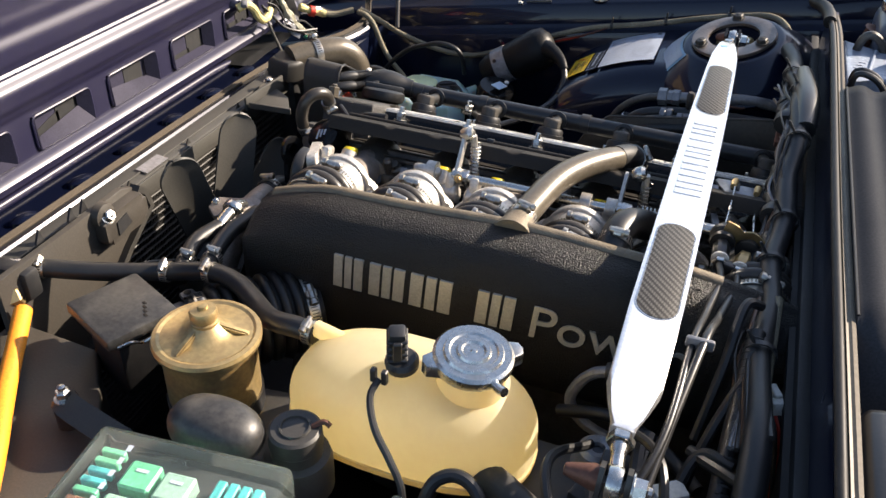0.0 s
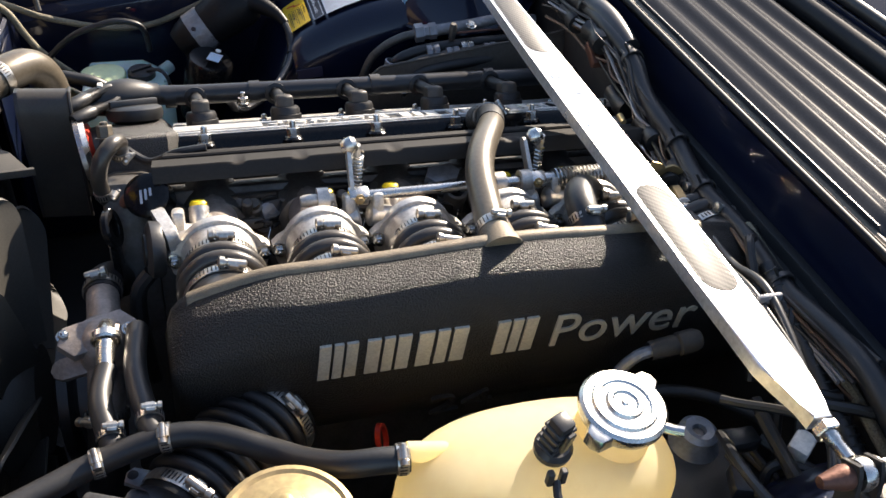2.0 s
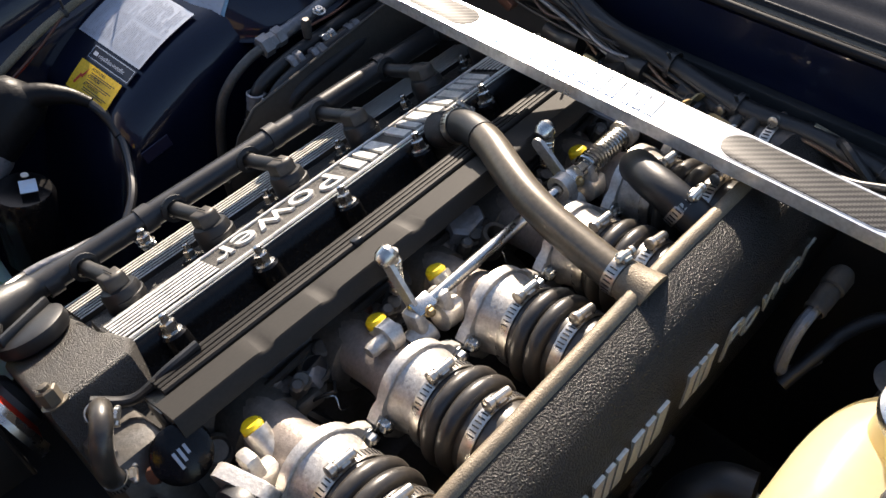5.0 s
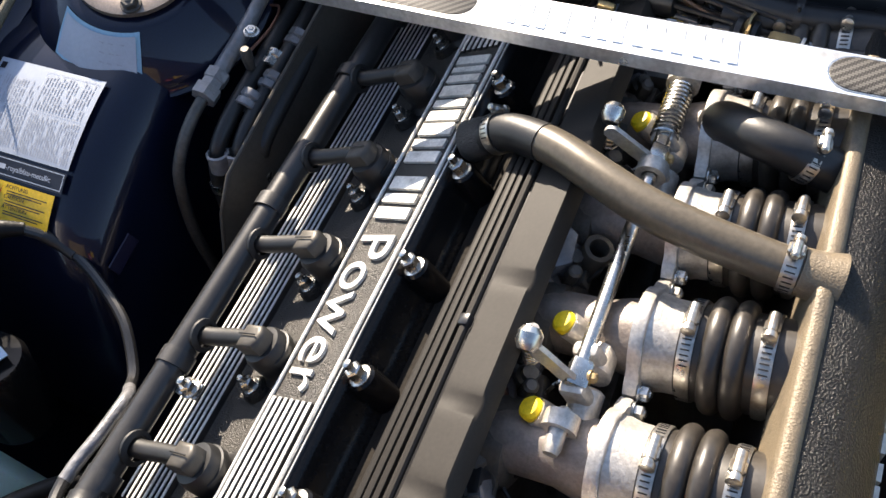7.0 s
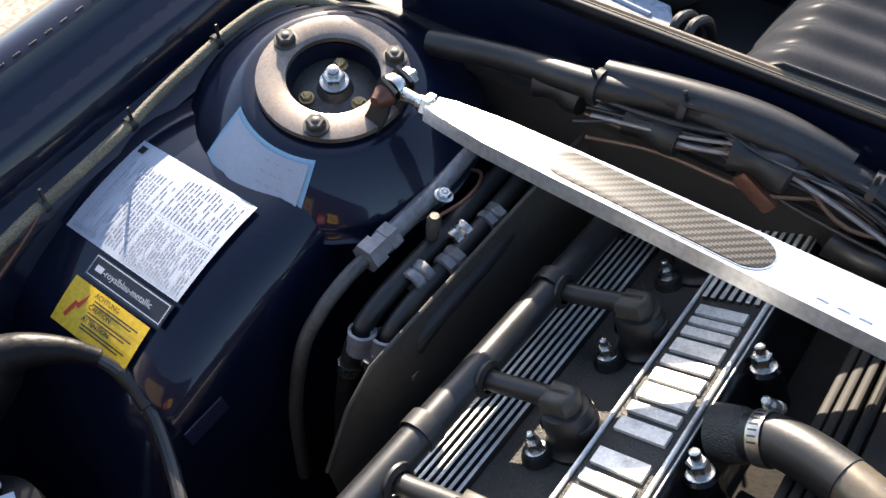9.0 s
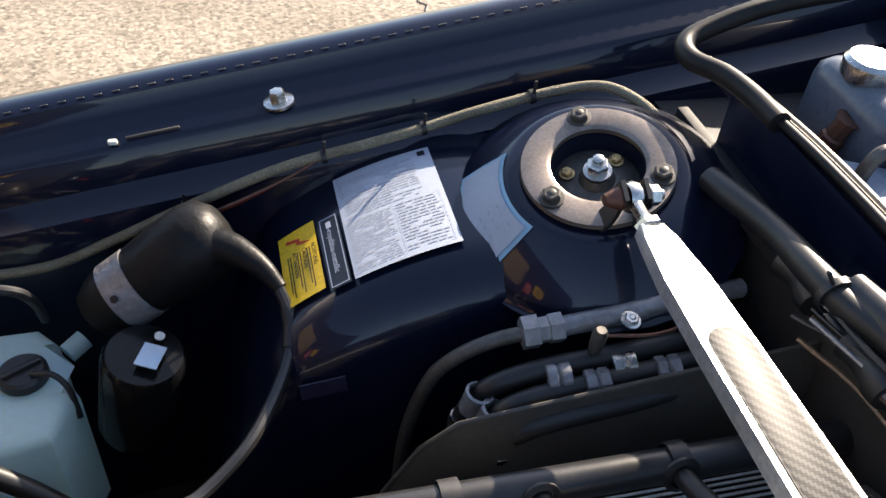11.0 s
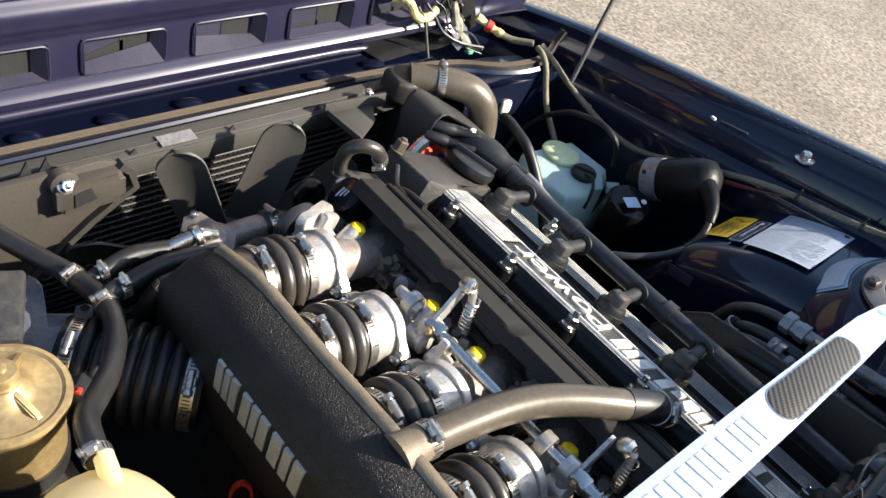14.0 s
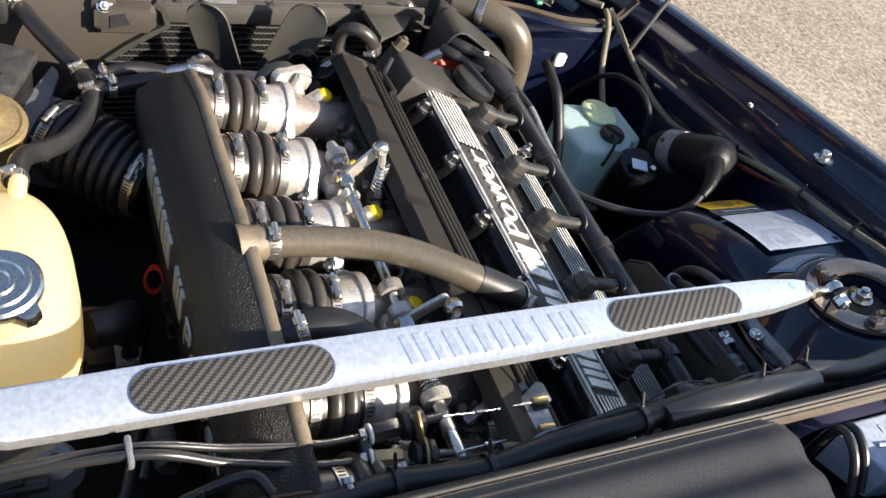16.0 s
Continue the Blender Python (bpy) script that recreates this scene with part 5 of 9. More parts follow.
# regulator with printed band below the rail's front end
reg = thing("pressure_regulator", (-0.045, -0.098, 0.842), "black round regulator with small white print", "regulator")
RM = basis((-0.062, -0.110, 0.862), (-0.25, -0.62, 0.74), X)
part("body", lathe([(0.008, -0.030), (0.020, -0.026), (0.0215, -0.020), (0.0215, 0.004), (0.0230, 0.005), (0.0230, 0.009), (0.0190, 0.012), (0.0, 0.013)], RM, 28), M["gloss_black"], reg)
for k in range(3):
    part("print_bar", rbox((0.014 - 0.003 * k, 0.0024, 0.0006), RM @ Matrix.Translation((0.002 - 0.002 * k, -0.004 + 0.0048 * k, 0.0131)), 0.0), M["paper"], reg)
part("pinkish_stub", lathe([(0.007, 0.0), (0.0075, 0.010), (0.006, 0.013), (0.0, 0.014)], basis((-0.078, -0.104, 0.852), (-0.8, -0.3, 0.5)), 14), M["copper"], reg, "rusty round stub")
part("nozzle", tube([(-0.040, -0.118, 0.818), (-0.030, -0.135, 0.80), (-0.010, -0.145, 0.792)], 0.006, 6, 8), M["rubber"], reg)

# black lifting eye at the engine's front corner
eye = thing("lifting_eye", (-0.100, -0.15, 0.78), "black steel lifting eye standing at the engine's front corner", "lifting eye")
EM = basis((-0.100, -0.136, 0.846), (1, -0.15, 0.25), Y)
part("ring", lathe([(0.0095, -0.004), (0.0190, -0.004), (0.0205, -0.002), (0.0205, 0.002), (0.0190, 0.004), (0.0095, 0.004), (0.0085, 0.0), (0.0095, -0.004)], EM, 28), M["gloss_black"], eye, "round eye with a hole")
part("shank", prism([(-0.016, -0.010), (0.016, -0.010), (0.020, -0.070), (-0.020, -0.070)], -0.0035, 0.0035, Matrix(((0, 0, 1, -0.099), (1, 0, 0, -0.140), (0, 1, 0, 0.846), (0, 0, 0, 1))), 0.0015), M["gloss_black"], eye)

# ---------------------------------------------------------------- throttle bodies
A0, AD = Vector((0, -0.110, 0.832)), Vector((0, -0.9865, 0.164))


def throttle(side, name_group="throttle bodies in a row"):
    ob = thing("throttle_unit", (0, -0.2, 0.81), "cast aluminium throttle body with ribbed black rubber boot", "throttle body", name_group)
    m = basis(A0, AD, Z)
    part("stub", lathe([(0.024, 0.0), (0.024, 0.05), (0.029, 0.07), (0.029, 0.082)], m, 24), M["aged_cast"], ob)
    # eared flange plate
    fl = [(0.039 * math.cos(t), 0.041 * math.sin(t)) for t in [radians(a) for a in range(25, 156, 10)]]
    fl = [(0.049, -0.005), (0.049, 0.007), (0.043, 0.013)] + fl + [(-0.043, 0.013), (-0.049, 0.007), (-0.049, -0.005), (-0.043, -0.011), (-0.033, -0.029), (0.0, -0.038), (0.033, -0.029), (0.043, -0.011)]
    part("flange", prism(fl, 0.079, 0.089, m, 0.0025), M["cast"], ob, "eared flange plate")
    part("barrel", lathe([(0.0375, 0.086), (0.0365, 0.092), (0.0345, 0.100), (0.0335, 0.125)], m, 32), M["cast"], ob)
    for q in (-1, 1):
        part("flange_bolt", nut(bmesh.new(), m @ Vector((q * 0.0425, 0.001, 0.089)), AD, 0.0058, 0.0065, 0.002), M["chrome"], ob)
    # rubber boot with two rolls
    prof = [(0.0345, 0.110), (0.0355, 0.124)]
    for c in (0.1335, 0.1485):
        for a in range(0, 181, 20):
            prof.append((0.0352 + 0.0075 * math.sin(radians(a)), c - 0.0074 * math.cos(radians(a))))
    prof += [(0.0355, 0.158), (0.0355, 0.190)]
    part("boot", lathe(prof, m, 36), M["bellows"], ob, "black ribbed rubber boot", 60)
    hose_clamp("clamp", ob, A0 + AD * 0.1165, AD, 0.0360, (0.1, 0.1, 1), 0.010)
    hose_clamp("clamp", ob, A0 + AD * 0.1675, AD, 0.0362, (0.25, 0.1, 1), 0.010)
    # injector holder with yellow cap
    x = side * 0.0145
    part("injector_holder", tube([(x * 0.8, -0.168, 0.842), (x, -0.150, 0.852), (x, -0.136, 0.8625)], 0.0105, 4, 14), M["cast"], ob)
    part("yellow_cap", lathe([(0.0085, -0.004), (0.0092, 0.0), (0.0092, 0.004), (0.007, 0.0065), (0.0, 0.007)], basis((x, -0.1345, 0.8625), (0, 0.45, 0.9)), 16), M["yellow"], ob, "yellow plastic cap")
    part("spindle_boss", lathe([(0.012, -0.01), (0.012, 0.012), (0.009, 0.014)], basis((side * 0.032, -0.165, 0.852), (side, 0, 0.2)), 16), M["cast"], ob)
    part("link_arm", rbox((0.012, 0.02, 0.028), Matrix.Translation((side * 0.035, -0.160, 0.864)) @ Matrix.Rotation(radians(-20), 4, "X"), 0.004), M["cast"], ob)
    return ob


ta, tb = throttle(-1), throttle(1)
for i in range(6):
    src = (ta, tb)[i % 2]
    if i < 2:
        src.location = Vector((0.1 * i, -0.2, 0.81))
    else:
        copy_thing(src, Matrix.Translation((0.1 * i, -0.2, 0.81)))

# linkage shaft along the throttles
shaft = thing("throttle_shaft", (0.24, -0.157, 0.873), "bright throttle linkage shaft with levers and springs", "linkage")
SY, SZ = -0.157, 0.874
part("rod", lathe([(0.0058, 0), (0.0058, 0.21)], basis((0.135, SY, SZ), X), 16), M["chrome"], shaft)
part("rod", lathe([(0.0075, 0), (0.0075, 0.17)], basis((0.345, SY, SZ), X), 16), M["chrome"], shaft)
part("rod_end", lathe([(0.005, 0), (0.0065, 0.004), (0.0065, 0.03), (0.004, 0.034)], basis((0.085, SY, SZ), X), 14), M["cast"], shaft)
for x in (0.108, 0.300, 0.330):
    part("bearing_lug", tube([(x, SY - 0.006, SZ - 0.035), (x, SY - 0.002, SZ - 0.015), (x, SY, SZ)], 0.0085, 4, 12), M["cast"], shaft)
    part("bearing_ring", lathe([(0.007, -0.006), (0.0125, -0.006), (0.0125, 0.006), (0.007, 0.006)], basis((x, SY, SZ), X), 18), M["cast"], shaft)
for x in (0.145, 0.343):
    part("block", rbox((0.022, 0.016, 0.016), Matrix.Translation((x, SY, SZ)) @ Matrix.Rotation(radians(15), 4, "X"), 0.003), M["chrome"], shaft)
    part("block_screw", nut(bmesh.new(), (x, SY - 0.008, SZ + 0.002), (0, -1, 0.2), 0.004, 0.004, 0.001), M["brass"], shaft)
# lever, ball joint and rod
for x, top in ((0.139, Vector((0.141, -0.125, 0.916))), (0.338, Vector((0.352, -0.118, 0.905)))):
    lv = part("lever", prism(rounded(0.052, 0.013, 0.006), -0.002, 0.002, basis((Vector((x, SY, SZ)) + Vector((x, top.y, top.z - 0.004))) / 2, X, (Vector((0, SY, SZ)) - Vector((0, top.y, top.z))).cross(X)) , 0.001), M["cast"], shaft, "cast lever arm")
    part("ball_socket", lathe([(0.0, -0.009), (0.006, -0.008), (0.009, -0.003), (0.009, 0.004), (0.006, 0.008), (0.0, 0.009)], basis(top, (1, 0, 0.4)), 16), M["chrome"], lv)
    part("push_rod", tube([top + Vector((0.008, 0.0, 0)), top + Vector((0.010, 0.004, -0.03)), top + Vector((0.012, 0.008, -0.062))], 0.0042, 4, 10), M["cast"], lv)
    cb = []
    for k in range(60):
        a = k * 0.9
        cb.append(top + Vector((0.010 + 0.006 * math.cos(a), 0.004 + 0.006 * math.sin(a), -0.012 - k * 0.0007)))
    part("spring", sweep(cb, circle(0.0012, 5)), M["chrome"], lv)
cs = [Vector((0.365 + k * 0.00038, SY + 0.0105 * math.cos(k * 0.55), SZ + 0.0105 * math.sin(k * 0.55))) for k in range(150)]
part("return_spring", sweep(cs, circle(0.0013, 5)), M["chrome"], shaft, "coil return spring")
part("spring_collar", lathe([(0.008, -0.006), (0.014, -0.005), (0.014, 0.005), (0.008, 0.006)], basis((0.428, SY, SZ), X), 18), M["cast"], shaft)

# ---------------------------------------------------------------- intake plenum
plenum = thing("intake_plenum", (0.25, -0.33, 0.70), "black crinkle-painted intake plenum with raised silver lettering", "intake plenum")


def plen_section(t):
    """Cross-section (y, z) at the share t of the length; the top falls off to both ends."""
    k = 0.008 * math.exp(-((t - 0.49) / 0.16) ** 2) - 0.028 * max(0.0, (0.16 - t) / 0.16) ** 1.5 - 0.030 * max(0.0, (t - 0.74) / 0.26) ** 1.4
    return [(-0.268, 0.74), (-0.272, 0.80), (-0.279, 0.845), (-0.285, 0.880 + k), (-0.2865, 0.902 + k), (-0.289, 0.908 + k), (-0.296, 0.9085 + k), (-0.2995, 0.9055 + k), (-0.303, 0.905 + k), (-0.313, 0.9035 + k), (-0.322, 0.900 + k),
            (-0.331, 0.8935 + k), (-0.339, 0.885 + 0.9 * k), (-0.346, 0.875 + 0.7 * k), (-0.350, 0.866 + 0.4 * k), (-0.352, 0.853 + 0.2 * k), (-0.352, 0.83), (-0.352, 0.80), (-0.350, 0.77), (-0.344, 0.748), (-0.33, 0.736), (-0.30, 0.730)]


bm = bmesh.new()
rows = []
ts = [0.0, 0.008, 0.02, 0.04] + [0.07 + 0.03 * i for i in range(29)] + [0.96, 0.98, 0.992, 1.0]
for t in ts:
    s = plen_section(t)
    e = min(t, 1 - t)
    q = 1.0 if e > 0.04 else math.sqrt(max(0.0, 1 - ((0.04 - e) / 0.04) ** 2)) * 0.28 + 0.72
    cy, cz = -0.312, 0.815
    rows.append([bm.verts.new((-0.052 + 0.640 * t, cy + (y - cy) * q, cz + (z - cz) * q)) for y, z in s])
for a, b in zip(rows, rows[1:]):
    n = len(a)
    for i in range(n):
        bm.faces.new((a[i], a[(i + 1) % n], b[(i + 1) % n], b[i]))
bm.faces.new(rows[0])
bm.faces.new(rows[-1])
part("shell", bm, M["crinkle"], plenum, "black crinkle paint", 50)
lip = bmesh.new()
rows = []
for t in [0.03 + 0.0235 * i for i in range(34)]:
    sec = plen_section(t)
    k = sec[6][1] - 0.9085
    rows.append([lip.verts.new((-0.052 + 0.640 * t, y, z + k)) for y, z in ((-0.2805, 0.862), (-0.2838, 0.882), (-0.2860, 0.900), (-0.2875, 0.9078), (-0.2895, 0.9095), (-0.2955, 0.9098), (-0.2990, 0.9070), (-0.3002, 0.9040))])
for a, b in zip(rows, rows[1:]):
    for i in range(7):
        lip.faces.new((a[i], a[i + 1], b[i + 1], b[i]))
part("worn_lip", lip, M["worn_lip"], plenum, "tan worn casting lip", 50)
part("nipple", lathe([(0.021, -0.010), (0.019, 0.0), (0.0175, 0.006), (0.0165, 0.016)], basis((0.251, -0.291, 0.905), (0.02, 0.98, 0.12)), 22), M["worn_lip"], plenum, "cast hose nipple")
for x in (0.43,):
    part("pad", rbox((0.035, 0.028, 0.012), Matrix.Translation((x, -0.303, 0.897)), 0.004), M["crinkle"], plenum)
# face of the lettering: leans outwards at the top
FACE = Matrix(((1, 0, 0, 0), (0, 0, -1, -0.3522), (0, 1, 0, 0.8235), (0, 0, 0, 1)))


def face_block(x0, w, h=0.0415, slant=0.003):
    """Three plain bars of a letter's size on the plenum's face."""
    m = FACE @ Matrix.Translation((x0, 0, 0))
    b = None
    for f0, f1 in ((0.0, 0.30), (0.38, 0.62), (0.70, 1.0)):
        poly = [(w * f0, 0), (w * f1, 0), (w * f1 + slant, h), (w * f0 + slant, h)]
        b = prism(poly, -0.002, 0.0012, m, bm=b)
    return b


for x0, w in ((0.069, 0.034), (0.111, 0.040), (0.158, 0.046), (0.232, 0.040)):
    part("mark_block", face_block(x0, w), M["letter"], plenum, "bare raised block of the maker's mark")
part("word", words("Power", 0.0580, 0.0009, FACE @ Matrix.Translation((0.287, 0.0, 0.0008)) @ Matrix(((1.02, 0.08, 0, 0), (0, 1, 0, 0), (0, 0, 1, 0), (0, 0, 0, 1)))), M["letter"], plenum, "raised silver lettering", 30)
part("number", words("24", 0.045, 0.0022, FACE @ Matrix.Translation((0.176, -0.073, 0.0005)) @ Matrix.Diagonal((1.5, 0.75, 1, 1))), M["crinkle"], plenum, "raised black number", 30)

# breather hose from plenum to valve cover
br = thing("breather_hose", (0.28, -0.15, 0.90), "thick brown-grey breather hose over the throttles", "hose")
BR = [(0.251, -0.286, 0.905), (0.252, -0.264, 0.906), (0.256, -0.235, 0.907), (0.263, -0.195, 0.908), (0.273, -0.161, 0.908), (0.288, -0.128, 0.906), (0.306, -0.095, 0.901), (0.319, -0.068, 0.8935), (0.326, -0.046, 0.886), (0.330, -0.030, 0.878)]
part("hose", tube(BR, 0.0152, 8, 20), M["bronze_rubber"], br)
part("elbow", tube([(0.316, -0.074, 0.8955), (0.325, -0.050, 0.888), (0.330, -0.032, 0.879), (0.331, -0.018, 0.868)], 0.0160, 8, 20), M["rubber"], br, "black rubber end elbow")
hose_clamp("clamp", br, (0.2515, -0.270, 0.906), (0.05, 1, 0.0), 0.0156, (0.2, 0.0, 1), 0.011)
hose_clamp("clamp", br, (0.3305, -0.027, 0.8755), (0.02, 0.8, -0.58), 0.0167, (0.8, 0.2, 0.5), 0.009)
part("outlet", lathe([(0.019, -0.012), (0.018, 0.006), (0.0155, 0.012)], basis((0.3315, -0.010, 0.862), (0, -0.8, 0.58)), 20), M["dusty_crinkle"], br, "cast outlet on the valve cover")
# small elbow pipe at the rear throttles
e2 = thing("idle_air_hose", (0.36, -0.25, 0.88), "short black bent hose with worm clamps", "hose")
part("hose", tube([(0.352, -0.288, 0.892), (0.352, -0.255, 0.905), (0.362, -0.225, 0.903), (0.385, -0.20, 0.885), (0.405, -0.19, 0.855)], 0.0165, 8, 18), M["rubber"], e2)
hose_clamp("clamp", e2, (0.352, -0.265, 0.900), (0, 0.9, 0.35), 0.017, (0.1, -0.2, 1), 0.010)

# ================================================================ strut brace
bar = thing("strut_brace", (0.411, -0.13, 0.90), "polished aluminium strut brace with carbon-weave inlays", "strut brace")
BX, BZ = 0.4105, 0.934
half = [(-0.555, 0.009), (-0.540, 0.010), (-0.520, 0.0165), (-0.50, 0.0215), (-0.40, 0.0228), (-0.25, 0.0228), (-0.10, 0.0232), (0.02, 0.0225), (0.17, 0.0200), (0.23, 0.0180), (0.275, 0.0125), (0.29, 0.010)]
poly = [(BX + w, y) for y, w in half] + [(BX - w, y) for y, w in half[::-1]]
ROLL = Matrix.Translation((BX, 0, BZ)) @ Matrix.Rotation(radians(5), 4, "Y") @ Matrix.Translation((-BX, 0, -BZ))   # the beam leans a little to the rear
part("beam", prism(poly, BZ - 0.013, BZ, ROLL, 0.002, 2), M["polished"], bar, "polished aluminium beam")


def inlay(y0, y1, w0, w1):
    n = 16
    pts = []
    for i in range(n + 1):
        a = math.pi * i / n
        pts.append((BX + w1 * math.cos(a), y1 - w1 + w1 * math.sin(a)))
    for i in range(n + 1):
        a = math.pi + math.pi * i / n
        pts.append((BX + w0 * math.cos(a), y0 + w0 + w0 * math.sin(a)))
    return pts


for y0, y1, w0, w1 in ((-0.418, -0.2615, 0.0182, 0.0182), (0.0185, 0.184, 0.0175, 0.0155)):
    part("inlay_rim", prism(inlay(y0 - 0.0015, y1 + 0.0015, w0 + 0.0015, w1 + 0.0015), BZ - 0.004, BZ + 0.0006, ROLL), M["chrome"], bar)
    part("inlay", prism(inlay(y0, y1, w0, w1), BZ - 0.004, BZ + 0.0012, ROLL, 0.0006), M["carbon"], bar, "woven carbon inlay")
# engraved maker's mark as plain outlined blocks
for k, (y, w) in enumerate(((-0.026, 0.034), (-0.058, 0.006), (-0.090, 0.034), (-0.134, 0.040), (-0.178, 0.034))):
    m = ROLL @ Matrix.Translation((BX, y, BZ - 0.0002)) @ Matrix.Rotation(radians(90), 4, "Z")
    b = None
    for f0, f1 in (((0.0, 1.0),) if k == 1 else ((0.0, 0.24), (0.38, 0.62), (0.76, 1.0))):
        lo, hi = w * (f0 - 0.5), w * (f1 - 0.5)
        b = prism([(lo, -0.0145), (hi, -0.0145), (hi - 0.004, 0.0145), (lo - 0.004, 0.0145)], -0.001, 0.0014, m, 0.0006, 1, bm=b) if b else prism([(lo, -0.0145), (hi, -0.0145), (hi - 0.004, 0.0145), (lo - 0.004, 0.0145)], -0.001, 0.0014, m, 0.0006, 1)
    part("mark_block", b, M["polished"], bar, "plain raised block of the maker's mark")
part("ink_smear", rbox((0.009, 0.006, 0.0005), ROLL @ Matrix.Translation((0.4055, 0.268, BZ + 0.0002)) @ Matrix.Rotation(radians(25), 4, "Z"), 0.0), M["label_cyan"], bar, "small blue ink smear")
# rod ends, pins and clevises at both ends
for s, y in ((-1, -0.570), (1, 0.300)):
    zc = BZ - 0.0065
    part("jam_nut", lathe([(0.0095, -0.004), (0.0105, -0.003), (0.0105, 0.003), (0.0095, 0.004)], basis((BX, y - s * 0.008, zc), Y), 6), M["chrome"], bar)
    c = Vector((BX + 0.003, y + s * 0.030, zc - 0.002))
    part("rod_shank", lathe([(0.0062, -0.006), (0.0062, 0.010), (0.0050, 0.012), (0.0056, 0.026)], basis((BX, y - s * 0.008, zc), c - Vector((BX, y - s * 0.008, zc))), 16), M["chrome"], bar)
    part("rod_eye", lathe([(0.006, -0.0055), (0.0115, -0.0050), (0.0130, 0.0), (0.0115, 0.0050), (0.006, 0.0055)], basis(c, X), 26), M["chrome"], bar, "bright rod-end eye")
    tip = 0.036 if s < 0 else 0.024
    part("bushing", lathe([(0.0, -tip), (0.0045, 0.001 - tip), (0.0085, -0.55 * tip), (0.0095, -0.016 if s < 0 else -0.012), (0.0095, -0.009), (0.0, -0.009)], basis(c, X), 18), M["copper"], bar, "rusty tapered pin")
    part("pin_nut", nut(bmesh.new(), c + Vector((0.012, 0, 0)), X, 0.0080, 0.010, 0.004), M["chrome"], bar)
    for dx in (-0.0095, 0.0095):
        part("clevis_strap", sweep(smooth_path([(c.x + dx, c.y - s * 0.004, c.z + 0.011), (c.x + dx, c.y + s * 0.002, c.z), (c.x + dx * 1.15, c.y + s * 0.008, c.z - 0.022), (c.x + dx * 1.6, c.y + s * 0.022, c.z - 0.050)], 4), [(-0.0085, -0.0018), (0.0085, -0.0018), (0.0085, 0.0018), (-0.0085, 0.0018)], up=X), M["satin_black"], bar, "curved dark steel strap")

for top in (TOWER, Vector((0.425, 2 * MID - 0.402, 0.902))):
    nrm = TN if top.y > 0 else Vector((-0.25, 0.15, 1)).normalized()
    tr = thing("tower_ring", top, "brown-black steel reinforcement ring bolted on the strut tower", "ring", "strut tower rings")
    m = basis(top, nrm, Y)
    part("ring", lathe([(0.040, 0.0), (0.063, -0.002), (0.0660, 0.001), (0.0650, 0.005), (0.044, 0.007), (0.040, 0.005)], m, 48), M["tower_steel"], tr)
    for a in (87, 205, 326):
        q = m @ Vector((0.054 * math.cos(radians(a)), 0.054 * math.sin(radians(a)), 0.006))
        part("bolt", nut(bmesh.new(), q, nrm, 0.0078, 0.007, 0.001), M["shield"], tr)
    for k in range(3):
        a = radians(150 + 120 * k)
        part("bearing_screw", nut(bmesh.new(), m @ Vector((0.026 * math.cos(a), 0.026 * math.sin(a), -0.014)), nrm, 0.005, 0.004, 0.001), M["brass"], tr)
    part("bearing_cap", lathe([(0.0, -0.006), (0.012, -0.007), (0.016, -0.014), (0.03, -0.016), (0.039, -0.020)], m, 28), M["dirty_cast"], tr, "grimy bearing cap")
    part("centre_nut", nut(bmesh.new(), m @ Vector((0, 0, -0.004)), nrm, 0.009, 0.010, 0.006), M["chrome"], tr)

# ================================================================ near side: tank, canister, boxes
tank = thing("coolant_tank", (0.225, -0.505, 0.74), "yellowed translucent coolant expansion tank, rounded", "coolant tank")


def superform(c, r, e1, e2, nu=28, nv=18, zlo=-1.0, zhi=1.0, squash=None):
    """A rounded block: a superellipsoid between two heights."""
    def sp(v, e):
        return math.copysign(abs(v) ** e, v)
    prof = []
    bm = bmesh.new()
    rings = []
    for j in range(nv + 1):
        ph = radians(-90 + 180 * j / nv)
        ring = []
        for i in range(nu):
            th = 2 * math.pi * i / nu
            p = Vector((sp(math.cos(ph), e1) * sp(math.cos(th), e2), sp(math.cos(ph), e1) * sp(math.sin(th), e2), sp(math.sin(ph), e1)))
            p.z = max(zlo, min(zhi, p.z))
            if squash:
                p = squash(p)
            ring.append(bm.verts.new(Vector(c) + Vector((p.x * r[0], p.y * r[1], p.z * r[2]))))
        rings.append(ring)
    for a, b in zip(rings, rings[1:]):
        for i in range(nu):
            bm.faces.new((a[i], a[(i + 1) % nu], b[(i + 1) % nu], b[i]))
    bmesh.ops.remove_doubles(bm, verts=bm.verts, dist=1e-5)
    return bm


def tank_form(p):
    """Below the seam the tank draws in."""
    k = 1.0 - 0.30 * max(0.0, min(1.0, (-0.22 - p.z) / 0.6))
    return Vector((p.x * (0.5 + 0.5 * k), p.y * k, p.z))


part("shell", superform((0.222, -0.499, 0.822), (0.1165, 0.0620, 0.0665), 0.74, 0.80, 44, 28, squash=tank_form), M["tank"], tank, "yellowed translucent plastic shell", 80)
part("seam", sweep([(0.222 + 0.1155 * math.copysign(abs(math.cos(a)) ** 0.78, math.cos(a)), -0.499 + 0.0612 * math.copysign(abs(math.sin(a)) ** 0.80, math.sin(a)), 0.808) for a in [2 * math.pi * i / 48 for i in range(49)]], [(-0.0025, -0.003), (0.0025, -0.003), (0.0025, 0.003), (-0.0025, 0.003)]), M["tank"], tank)
part("neck", lathe([(0.030, -0.03), (0.030, 0.004)], basis((0.277, -0.500, 0.905), (0.06, -0.05, 1)), 28), M["tank"], tank)
